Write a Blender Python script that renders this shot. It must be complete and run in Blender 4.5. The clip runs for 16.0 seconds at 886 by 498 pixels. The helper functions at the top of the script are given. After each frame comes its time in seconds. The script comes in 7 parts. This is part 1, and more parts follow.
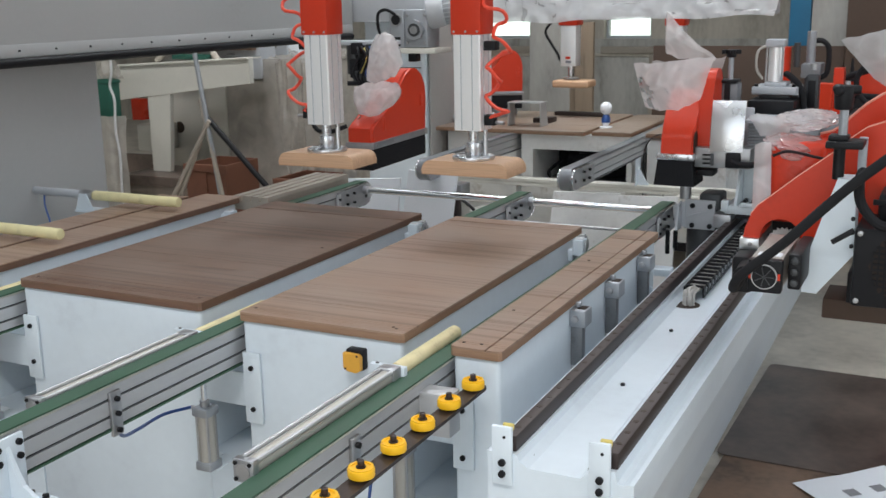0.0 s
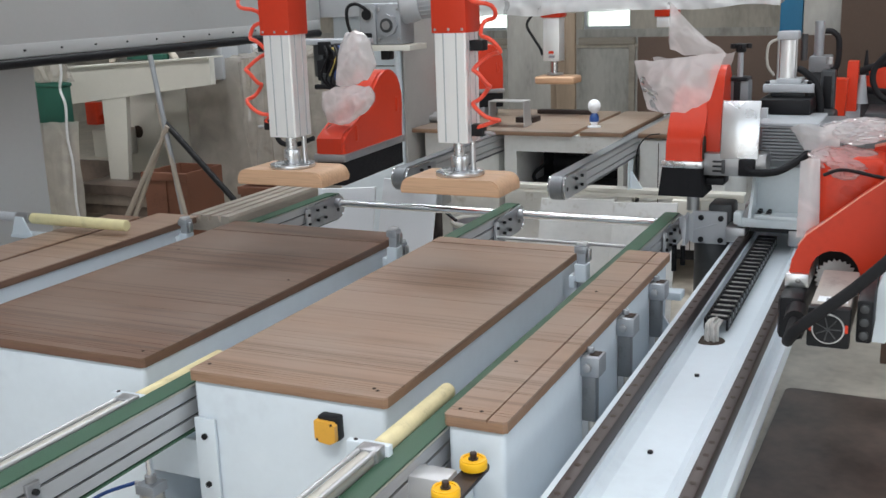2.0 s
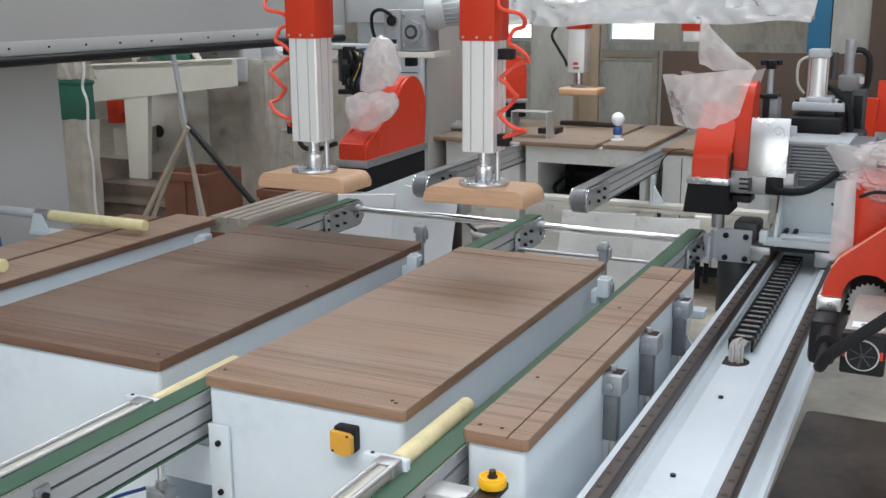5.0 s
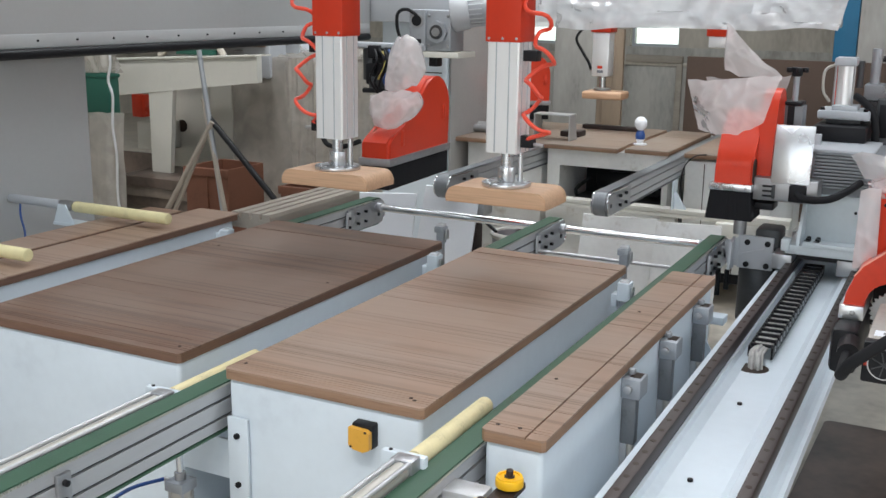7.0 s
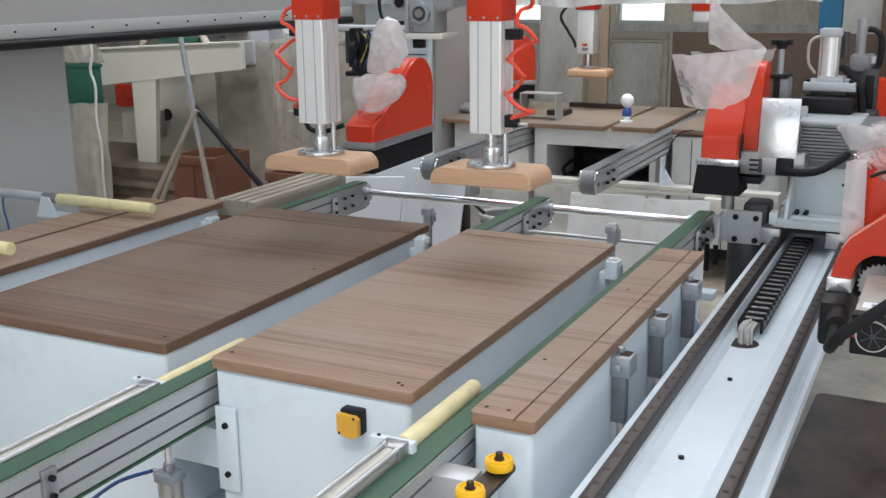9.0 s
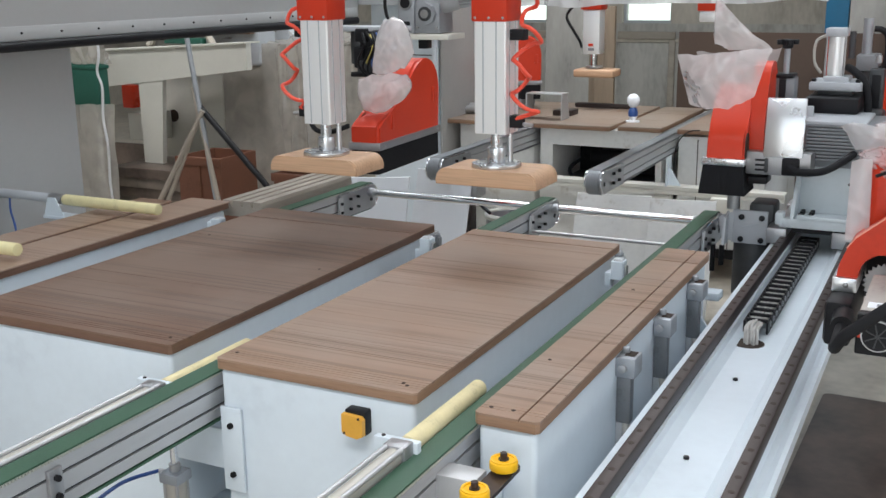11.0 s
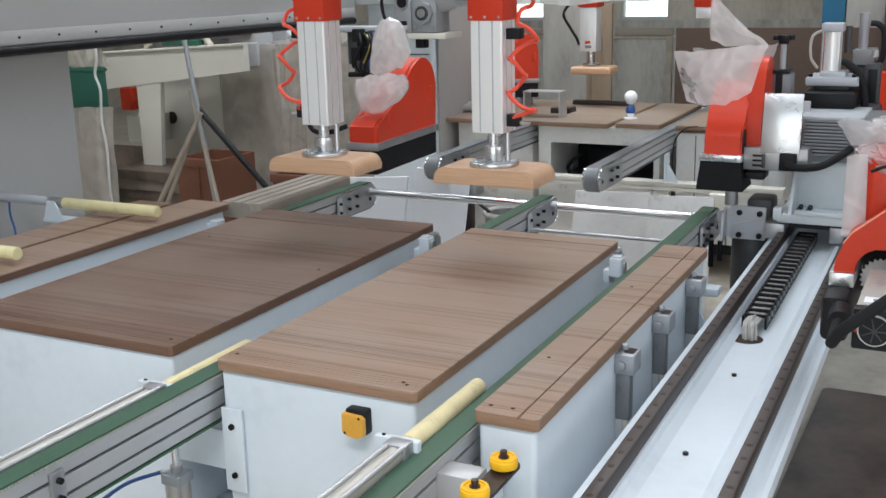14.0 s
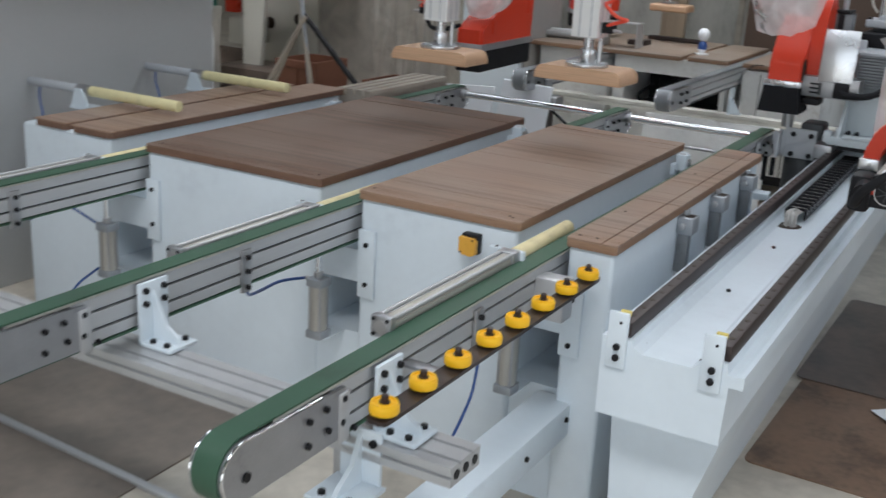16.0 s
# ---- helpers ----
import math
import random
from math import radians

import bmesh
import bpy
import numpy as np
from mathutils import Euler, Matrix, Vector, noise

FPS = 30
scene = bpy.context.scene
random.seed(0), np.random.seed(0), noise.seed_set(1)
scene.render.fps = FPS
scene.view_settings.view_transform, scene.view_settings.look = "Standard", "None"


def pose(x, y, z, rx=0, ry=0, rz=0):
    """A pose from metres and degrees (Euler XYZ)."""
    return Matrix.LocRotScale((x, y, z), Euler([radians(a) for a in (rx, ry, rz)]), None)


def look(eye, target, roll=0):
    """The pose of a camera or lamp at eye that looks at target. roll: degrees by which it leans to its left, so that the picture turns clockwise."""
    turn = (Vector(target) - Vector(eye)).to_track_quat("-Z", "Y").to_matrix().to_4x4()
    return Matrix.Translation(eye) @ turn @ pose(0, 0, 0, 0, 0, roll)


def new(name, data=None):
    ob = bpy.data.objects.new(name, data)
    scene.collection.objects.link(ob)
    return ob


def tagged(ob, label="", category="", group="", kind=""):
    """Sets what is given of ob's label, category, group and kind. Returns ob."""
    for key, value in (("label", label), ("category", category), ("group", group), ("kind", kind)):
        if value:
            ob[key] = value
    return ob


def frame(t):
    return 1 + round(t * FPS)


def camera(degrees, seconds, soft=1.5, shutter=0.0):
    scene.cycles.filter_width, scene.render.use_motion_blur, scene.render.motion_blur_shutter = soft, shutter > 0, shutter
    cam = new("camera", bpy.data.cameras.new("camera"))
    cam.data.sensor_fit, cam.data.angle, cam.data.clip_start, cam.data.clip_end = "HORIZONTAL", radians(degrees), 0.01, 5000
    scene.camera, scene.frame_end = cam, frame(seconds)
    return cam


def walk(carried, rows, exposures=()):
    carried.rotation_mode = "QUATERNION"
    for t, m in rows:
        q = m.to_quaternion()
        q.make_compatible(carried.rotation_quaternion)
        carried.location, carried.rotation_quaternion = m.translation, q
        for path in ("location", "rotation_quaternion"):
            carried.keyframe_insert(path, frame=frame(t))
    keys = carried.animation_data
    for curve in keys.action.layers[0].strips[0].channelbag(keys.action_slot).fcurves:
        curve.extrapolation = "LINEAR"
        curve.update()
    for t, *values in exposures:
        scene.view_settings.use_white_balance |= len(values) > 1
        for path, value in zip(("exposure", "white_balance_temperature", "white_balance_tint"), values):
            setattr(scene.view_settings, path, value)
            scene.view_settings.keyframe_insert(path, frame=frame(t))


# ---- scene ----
cam = camera(45.5, 16.0, shutter=0.5)
PATH = [
    (0, (0.001, -0.439, 1.573), (-0.867, 1.302, 1.109), -1.1),
    (0.5, (-0.055, -0.456, 1.57), (-0.855, 1.318, 1.108), -1.6),
    (1, (-0.118, -0.435, 1.562), (-0.853, 1.36, 1.072), -2.7),
    (1.5, (-0.178, -0.24, 1.568), (-0.969, 1.537, 1.102), -3.3),
    (2, (-0.226, -0.044, 1.579), (-1.048, 1.715, 1.098), -1.9),
    (2.5, (-0.268, -0.007, 1.574), (-1.049, 1.768, 1.084), -2.1),
    (3, (-0.277, -0.001, 1.569), (-1.082, 1.766, 1.088), -1.1),
    (3.5, (-0.269, -0.001, 1.568), (-1.069, 1.765, 1.078), -0.7),
    (4, (-0.261, -0.007, 1.572), (-1.077, 1.754, 1.09), -0.6),
    (6.5, (-0.265, -0.018, 1.576), (-1.143, 1.718, 1.115), 0.4),
    (7, (-0.266, -0.023, 1.573), (-1.145, 1.712, 1.109), 0.8),
    (7.5, (-0.263, -0.019, 1.575), (-1.141, 1.718, 1.116), 0.2),
    (8, (-0.26, 0.0, 1.571), (-1.099, 1.747, 1.079), -0.3),
    (8.5, (-0.258, -0.001, 1.571), (-1.109, 1.742, 1.084), -0.7),
    (9, (-0.261, 0.002, 1.568), (-1.123, 1.737, 1.072), -0.6),
    (11.5, (-0.256, 0.003, 1.568), (-1.135, 1.731, 1.075), -0.9),
    (12, (-0.257, 0.001, 1.567), (-1.141, 1.728, 1.083), -1.0),
    (12.5, (-0.255, -0.001, 1.572), (-1.138, 1.726, 1.087), -1.1),
    (13, (-0.252, -0.004, 1.57), (-1.141, 1.721, 1.084), -1.2),
    (13.5, (-0.246, -0.003, 1.569), (-1.14, 1.72, 1.089), -1.7),
    (14, (-0.249, -0.002, 1.572), (-1.123, 1.727, 1.074), -1.4),
    (14.5, (-0.227, -0.016, 1.573), (-1.102, 1.705, 1.052), -0.4),
    (15, (-0.225, -0.177, 1.569), (-1.097, 1.541, 1.033), 0.8),
    (15.5, (-0.196, -0.428, 1.537), (-1.037, 1.281, 0.924), 1.5),
    (16, (-0.096, -0.616, 1.506), (-1.03, 1.046, 0.903), 3.2),
]
walk(cam, [(t, look(eye, target, roll)) for t, eye, target, roll in PATH],
     [(0, -0.23, 6550, 10), (1.0, -0.18, 6550, 10), (2.0, -0.06, 6550, 10), (14.2, -0.04, 6500, 10), (15.0, -0.20, 6500, 10), (15.5, -0.33, 6450, 10), (16, -0.46, 6400, 10)])

# ---- world and light ----
world = bpy.data.worlds.new("sky")
scene.world = world
world.use_nodes = True
_sky = world.node_tree.nodes.new("ShaderNodeTexSky")
_sky.sky_type, _sky.sun_disc = "NISHITA", False
_sky.sun_elevation, _sky.sun_rotation = radians(52), radians(200)
world.node_tree.links.new(_sky.outputs[0], world.node_tree.nodes["Background"].inputs[0])
world.node_tree.nodes["Background"].inputs[1].default_value = 0.10
sun = new("sun", bpy.data.lights.new("sun", "SUN"))
sun.data.energy, sun.data.angle, sun.data.color = 1.0, radians(12), (1.0, 0.96, 0.9)
sun.matrix_basis = look((3, -8, 12), (0, 0, 0))
scene.view_settings.exposure = 0.0

SKYLIGHTS = [(-7.8, 4.8, -2.2, -1.0), (-7.8, 4.8, 2.0, 3.4), (-4.8, -0.4, 5.3, 6.4)]
ROOF_Z = 5.0
for x0, x1, y0, y1 in SKYLIGHTS:
    lamp = new("skylight_glow", bpy.data.lights.new("skylight_glow", "AREA"))
    lamp.data.shape, lamp.data.size, lamp.data.size_y = "RECTANGLE", x1 - x0, y1 - y0
    lamp.data.energy, lamp.data.color = 235 if y0 > 5 else 178 if y0 > 1 else 270, (0.92, 0.97, 1.0)
    lamp.matrix_basis = pose((x0 + x1) / 2, (y0 + y1) / 2, ROOF_Z + 0.12)

DOOR = (-2.6, 3.9, 3.6)  # the open gate behind the camera: x0, x1, height
lamp = new("gate_glow", bpy.data.lights.new("gate_glow", "AREA"))
lamp.data.shape, lamp.data.size, lamp.data.size_y = "RECTANGLE", DOOR[1] - DOOR[0], DOOR[2]
lamp.data.energy, lamp.data.color = 152, (0.92, 0.97, 1.0)
lamp.matrix_basis = pose((DOOR[0] + DOOR[1]) / 2, -4.62, DOOR[2] / 2, 90, 0, 0)

SIDE = (-2.0, 6.0, 1.1, 3.2)  # the open window band in the right-hand wall: y0, y1, z0, z1
lamp = new("window_band_glow", bpy.data.lights.new("window_band_glow", "AREA"))
lamp.data.shape, lamp.data.size, lamp.data.size_y = "RECTANGLE", SIDE[1] - SIDE[0], SIDE[3] - SIDE[2]
lamp.data.energy, lamp.data.color = 98, (0.92, 0.97, 1.0)
lamp.matrix_basis = pose(5.12, (SIDE[0] + SIDE[1]) / 2, (SIDE[2] + SIDE[3]) / 2, 90, 0, 90)


# ---- materials ----
def material(name, colour, rough=0.5, metal=0.0, vary=0.12, scale=6.0, fine=90.0, bump=0.05, coat=0.0, stretch=(1, 1, 1), dirt=None, shine=0.5, spread=(0.35, 0.55, 0.95)):
    """A painted, metal or plain surface: large stains, fine grain, uneven gloss and a little relief."""
    m = bpy.data.materials.new(name)
    m.use_nodes = True
    nt = m.node_tree
    n, link = nt.nodes, nt.links.new
    b = n["Principled BSDF"]
    co, mp = n.new("ShaderNodeTexCoord"), n.new("ShaderNodeMapping")
    mp.inputs["Scale"].default_value = stretch
    link(co.outputs["Object"], mp.inputs["Vector"])
    big, small = n.new("ShaderNodeTexNoise"), n.new("ShaderNodeTexNoise")
    big.inputs["Scale"].default_value, big.inputs["Detail"].default_value = scale, 5
    small.inputs["Scale"].default_value, small.inputs["Detail"].default_value = fine, 3
    link(mp.outputs[0], big.inputs["Vector"])
    link(mp.outputs[0], small.inputs["Vector"])
    add = n.new("ShaderNodeMath")
    add.operation = "MULTIPLY_ADD"
    add.inputs[1].default_value = 0.35
    link(small.outputs[0], add.inputs[0])
    link(big.outputs[0], add.inputs[2])
    ramp = n.new("ShaderNodeValToRGB")
    low = dirt or tuple(c * (1 - 2 * vary) for c in colour)
    high = tuple(min(1.0, c * (1 + vary)) for c in colour)
    ramp.color_ramp.elements[0].position, ramp.color_ramp.elements[0].color = spread[0], (*low, 1)
    ramp.color_ramp.elements[1].position, ramp.color_ramp.elements[1].color = spread[2], (*high, 1)
    mid = ramp.color_ramp.elements.new(spread[1])
    mid.color = (*colour, 1)
    link(add.outputs[0], ramp.inputs[0])
    link(ramp.outputs[0], b.inputs["Base Color"])
    mr = n.new("ShaderNodeMapRange")
    mr.inputs["To Min"].default_value, mr.inputs["To Max"].default_value = rough * 0.75, min(1, rough * 1.3)
    link(big.outputs[0], mr.inputs["Value"])
    link(mr.outputs[0], b.inputs["Roughness"])
    b.inputs["Metallic"].default_value = metal
    b.inputs["Coat Weight"].default_value = coat
    b.inputs["Specular IOR Level"].default_value = shine
    if bump:
        bp = n.new("ShaderNodeBump")
        bp.inputs["Strength"].default_value, bp.inputs["Distance"].default_value = bump, 0.004
        link(add.outputs[0], bp.inputs["Height"])
        link(bp.outputs[0], b.inputs["Normal"])
    return m


def wood(name, pale, dark, rough=0.45, stretch=(1.2, 26, 26), lines=0.55, worn=None, saw=0.0):
    """Timber with streaks along one axis, darker late-wood lines and worn patches."""
    m = bpy.data.materials.new(name)
    m.use_nodes = True
    nt = m.node_tree
    n, link = nt.nodes, nt.links.new
    b = n["Principled BSDF"]
    co, mp = n.new("ShaderNodeTexCoord"), n.new("ShaderNodeMapping")
    mp.inputs["Scale"].default_value = stretch
    link(co.outputs["Object"], mp.inputs["Vector"])
    streak, grain, patch = (n.new("ShaderNodeTexNoise") for _ in range(3))
    streak.inputs["Scale"].default_value, streak.inputs["Detail"].default_value, streak.inputs["Distortion"].default_value = 1.0, 6, 0.4
    grain.inputs["Scale"].default_value, grain.inputs["Detail"].default_value = 5.0, 4
    patch.inputs["Scale"].default_value, patch.inputs["Detail"].default_value = 2.8, 5
    link(mp.outputs[0], streak.inputs["Vector"])
    link(mp.outputs[0], grain.inputs["Vector"])
    link(co.outputs["Object"], patch.inputs["Vector"])
    ramp = n.new("ShaderNodeValToRGB")
    els = ramp.color_ramp.elements
    els[0].position, els[0].color = 0.30, (*dark, 1)
    els[1].position, els[1].color = 0.72, (*pale, 1)
    e = els.new(0.46)
    e.color = (*(d * (1 - lines) + p * lines for d, p in zip(dark, pale)), 1)
    link(streak.outputs[0], ramp.inputs[0])
    ramp2 = n.new("ShaderNodeValToRGB")
    ramp2.color_ramp.elements[0].position, ramp2.color_ramp.elements[0].color = 0.33, (0.62, 0.62, 0.62, 1)
    ramp2.color_ramp.elements[1].position, ramp2.color_ramp.elements[1].color = 0.56, (1, 1, 1, 1)
    link(grain.outputs[0], ramp2.inputs[0])
    mul = n.new("ShaderNodeMix")
    mul.data_type, mul.blend_type = "RGBA", "MULTIPLY"
    mul.inputs["Factor"].default_value = 0.4
    link(ramp.outputs[0], mul.inputs["A"])
    link(ramp2.outputs[0], mul.inputs["B"])
    last = mul.outputs["Result"]
    if worn:
        mx, rp = n.new("ShaderNodeMix"), n.new("ShaderNodeMapRange")
        mx.data_type = "RGBA"
        rp.inputs["From Min"].default_value, rp.inputs["From Max"].default_value = 0.40, 0.66
        rp.inputs["To Max"].default_value = 0.85
        link(patch.outputs[0], rp.inputs["Value"])
        link(rp.outputs[0], mx.inputs["Factor"])
        link(last, mx.inputs["A"])
        mx.inputs["B"].default_value = (*worn, 1)
        last = mx.outputs["Result"]
    if saw:  # groups of thin dark saw lines along the grain
        mp2, mp3, fine, group = n.new("ShaderNodeMapping"), n.new("ShaderNodeMapping"), n.new("ShaderNodeTexNoise"), n.new("ShaderNodeTexNoise")
        mp2.inputs["Scale"].default_value, mp3.inputs["Scale"].default_value = (0.22, 85, 1), (0.5, 6.5, 1)
        for tx, mm in ((fine, mp2), (group, mp3)):
            link(co.outputs["Object"], mm.inputs["Vector"])
            link(mm.outputs[0], tx.inputs["Vector"])
            tx.inputs["Scale"].default_value, tx.inputs["Detail"].default_value = 1.0, 2
        ra, rb, mm, mx = n.new("ShaderNodeMapRange"), n.new("ShaderNodeMapRange"), n.new("ShaderNodeMath"), n.new("ShaderNodeMix")
        ra.inputs["From Min"].default_value, ra.inputs["From Max"].default_value = 0.54, 0.60
        rb.inputs["From Min"].default_value, rb.inputs["From Max"].default_value, rb.inputs["To Max"].default_value = 0.46, 0.58, saw
        mm.operation, mx.data_type = "MULTIPLY", "RGBA"
        link(fine.outputs[0], ra.inputs["Value"])
        link(group.outputs[0], rb.inputs["Value"])
        link(ra.outputs[0], mm.inputs[0])
        link(rb.outputs[0], mm.inputs[1])
        link(mm.outputs[0], mx.inputs["Factor"])
        link(last, mx.inputs["A"])
        mx.inputs["B"].default_value = (*(d * 0.55 for d in dark), 1)
        last = mx.outputs["Result"]
    link(last, b.inputs["Base Color"])
    mr = n.new("ShaderNodeMapRange")
    mr.inputs["To Min"].default_value, mr.inputs["To Max"].default_value = rough * 0.8, rough * 1.35
    link(patch.outputs[0], mr.inputs["Value"])
    link(mr.outputs[0], b.inputs["Roughness"])
    bp = n.new("ShaderNodeBump")
    bp.inputs["Strength"].default_value, bp.inputs["Distance"].default_value = 0.12, 0.002
    link(grain.outputs[0], bp.inputs["Height"])
    link(bp.outputs[0], b.inputs["Normal"])
    return m


def film(name, colour=(0.90, 0.89, 0.88), clear=0.55, rough=0.08, creases=0.55):
    """Thin plastic film: partly clear, milky where it lies in folds, with sharp glints."""
    m = bpy.data.materials.new(name)
    m.use_nodes = True
    nt = m.node_tree
    n, link = nt.nodes, nt.links.new
    b = n["Principled BSDF"]
    b.inputs["Base Color"].default_value = (*colour, 1)
    b.inputs["Roughness"].default_value = rough
    co, tx, cr = n.new("ShaderNodeTexCoord"), n.new("ShaderNodeTexNoise"), n.new("ShaderNodeTexVoronoi")
    tx.inputs["Scale"].default_value, tx.inputs["Detail"].default_value, tx.inputs["Distortion"].default_value = 7, 4, 0.6
    cr.feature, cr.inputs["Scale"].default_value = "DISTANCE_TO_EDGE", 6.5
    warp = n.new("ShaderNodeMix")
    warp.data_type, warp.inputs["Factor"].default_value = "VECTOR", 0.12
    link(co.outputs["Object"], tx.inputs["Vector"])
    link(co.outputs["Object"], warp.inputs["A"])
    link(tx.outputs["Color"], warp.inputs["B"])
    link(warp.outputs["Result"], cr.inputs["Vector"])
    crease, hgt = n.new("ShaderNodeMapRange"), n.new("ShaderNodeMath")
    crease.inputs["From Max"].default_value = 0.07
    crease.inputs["To Min"].default_value, crease.inputs["To Max"].default_value = creases, 0.0
    link(cr.outputs["Distance"], crease.inputs["Value"])
    hgt.operation, hgt.inputs[1].default_value = "MULTIPLY_ADD", 0.6
    link(crease.outputs[0], hgt.inputs[0])
    link(tx.outputs[0], hgt.inputs[2])
    bp = n.new("ShaderNodeBump")
    bp.inputs["Strength"].default_value, bp.inputs["Distance"].default_value = 0.35, 0.012
    link(hgt.outputs[0], bp.inputs["Height"])
    link(bp.outputs[0], b.inputs["Normal"])
    tr, tl, mx, mx2, mr = n.new("ShaderNodeBsdfTransparent"), n.new("ShaderNodeBsdfTranslucent"), n.new("ShaderNodeMixShader"), n.new("ShaderNodeMixShader"), n.new("ShaderNodeMapRange")
    tl.inputs[0].default_value = (*colour, 1)
    mx2.inputs[0].default_value = 0.45
    link(b.outputs[0], mx2.inputs[1])
    link(tl.outputs[0], mx2.inputs[2])
    mr.inputs["From Min"].default_value, mr.inputs["From Max"].default_value = 0.3, 0.9
    mr.inputs["To Min"].default_value, mr.inputs["To Max"].default_value = clear + 0.12, max(0.0, clear - 0.25)
    link(hgt.outputs[0], mr.inputs["Value"])
    link(mr.outputs[0], mx.inputs[0])
    link(mx2.outputs[0], mx.inputs[1])
    link(tr.outputs[0], mx.inputs[2])
    gl, fr, glint = n.new("ShaderNodeBsdfGlossy"), n.new("ShaderNodeFresnel"), n.new("ShaderNodeMixShader")
    gl.inputs["Roughness"].default_value, fr.inputs["IOR"].default_value = rough, 1.55
    link(bp.outputs[0], gl.inputs["Normal"])
    link(bp.outputs[0], fr.inputs["Normal"])
    share = n.new("ShaderNodeMath")
    share.operation, share.inputs[1].default_value = "MULTIPLY", 0.6
    link(fr.outputs[0], share.inputs[0])
    link(share.outputs[0], glint.inputs[0])
    link(mx.outputs[0], glint.inputs[1])
    link(gl.outputs[0], glint.inputs[2])
    link(glint.outputs[0], n["Material Output"].inputs[0])
    return m


def glowing(name, colour, strength):
    m = bpy.data.materials.new(name)
    m.use_nodes = True
    b = m.node_tree.nodes["Principled BSDF"]
    b.inputs["Base Color"].default_value = (*colour, 1)
    b.inputs["Emission Color"].default_value = (*colour, 1)
    b.inputs["Emission Strength"].default_value = strength
    return m


WHITE = material("white_machine_paint", (0.66, 0.73, 0.79), 0.36, vary=0.08, scale=3.2, fine=34, bump=0.10, dirt=(0.59, 0.65, 0.71))
DIRTYWHITE = material("dusty_white_paint", (0.75, 0.75, 0.735), 0.42, vary=0.16, scale=5, fine=46, bump=0.08, dirt=(0.42, 0.37, 0.31))
GREY = material("light_grey_paint", (0.45, 0.47, 0.50), 0.4, vary=0.06, scale=2.5, fine=60, bump=0.05)
PALEGREY = material("pale_blue_grey_paint", (0.56, 0.61, 0.64), 0.38, vary=0.10, scale=6, fine=60, bump=0.06)
PANELGREY = material("satin_grey_sheet", (0.44, 0.445, 0.447), 0.42, vary=0.07, scale=1.4, fine=50, bump=0.03)
ALU = material("anodised_aluminium", (0.50, 0.505, 0.515), 0.40, 0.45, vary=0.07, scale=8, fine=160, bump=0.03, stretch=(1, 0.12, 1))
PLATE = material("milled_aluminium_plate", (0.36, 0.365, 0.38), 0.33, 0.75, vary=0.16, scale=14, fine=240, bump=0.03)
SATIN = material("satin_aluminium_column", (0.89, 0.89, 0.89), 0.34, 0.50, vary=0.06, scale=7, fine=130, bump=0.03, stretch=(1, 1, 0.12))
CHROME = material("polished_steel", (0.80, 0.81, 0.83), 0.10, 1.0, vary=0.04, scale=9, fine=150, bump=0.0)
TURNED = material("turned_steel", (0.62, 0.63, 0.65), 0.28, 1.0, vary=0.06, scale=12, fine=200, bump=0.03)
STEEL = material("dull_steel", (0.42, 0.42, 0.43), 0.38, 0.9, vary=0.12, scale=20, fine=220, bump=0.05)
ZINC = material("cast_zinc_grey", (0.36, 0.38, 0.41), 0.5, 0.5, vary=0.12, scale=20, fine=180, bump=0.1)
DARK = material("oiled_rail_steel", (0.046, 0.034, 0.032), 0.4, 0.5, vary=0.25, scale=18, fine=200, bump=0.06, stretch=(1, 0.2, 1))
BLACK = material("black_plastic", (0.012, 0.012, 0.014), 0.45, vary=0.2, scale=15, fine=160, bump=0.06, shine=0.2)
BOLT = material("black_oxide_bolt", (0.02, 0.02, 0.022), 0.35, 0.6, vary=0.2, scale=40, fine=200, bump=0.03, shine=0.2)
RUBBER = material("black_rubber", (0.014, 0.014, 0.016), 0.7, vary=0.2, scale=30, fine=200, bump=0.1, shine=0.2)
BRISTLE = material("black_bristle", (0.012, 0.012, 0.014), 0.75, vary=0.4, scale=40, fine=300, bump=0.5, stretch=(8, 8, 0.4), shine=0.2)
GREEN = material("green_belt", (0.036, 0.092, 0.055), 0.50, vary=0.20, scale=7, fine=260, bump=0.12)
BELTEDGE = material("belt_fabric_edge", (0.42, 0.42, 0.38), 0.8, vary=0.2, scale=60, fine=300, bump=0.2)
RED = material("orange_red_enamel", (0.61, 0.046, 0.018), 0.30, vary=0.10, scale=4, fine=60, bump=0.04, shine=0.28)
REDTUBE = material("orange_red_hose", (0.85, 0.09, 0.05), 0.3, vary=0.05, scale=30, fine=100, bump=0.02)
YELLOW = material("yellow_nylon", (0.90, 0.50, 0.012), 0.42, vary=0.06, scale=30, fine=200, bump=0.03)
ORANGE = material("orange_sensor_plastic", (0.74, 0.38, 0.05), 0.42, vary=0.05, scale=40, fine=200, bump=0.03)
FOAM = material("pale_yellow_foam", (0.70, 0.63, 0.36), 0.85, vary=0.10, scale=25, fine=220, bump=0.25)
FOAMWORN = material("handled_tan_foam", (0.69, 0.60, 0.36), 0.85, vary=0.14, scale=25, fine=220, bump=0.25)
CREAM = material("dusty_cylinder_barrel", (0.46, 0.44, 0.40), 0.38, 0.3, vary=0.08, scale=9, fine=120, bump=0.04, stretch=(1, 0.15, 1))
BLUE = material("blue_air_hose", (0.022, 0.075, 0.27), 0.35, vary=0.05, scale=30, fine=100, bump=0.02)
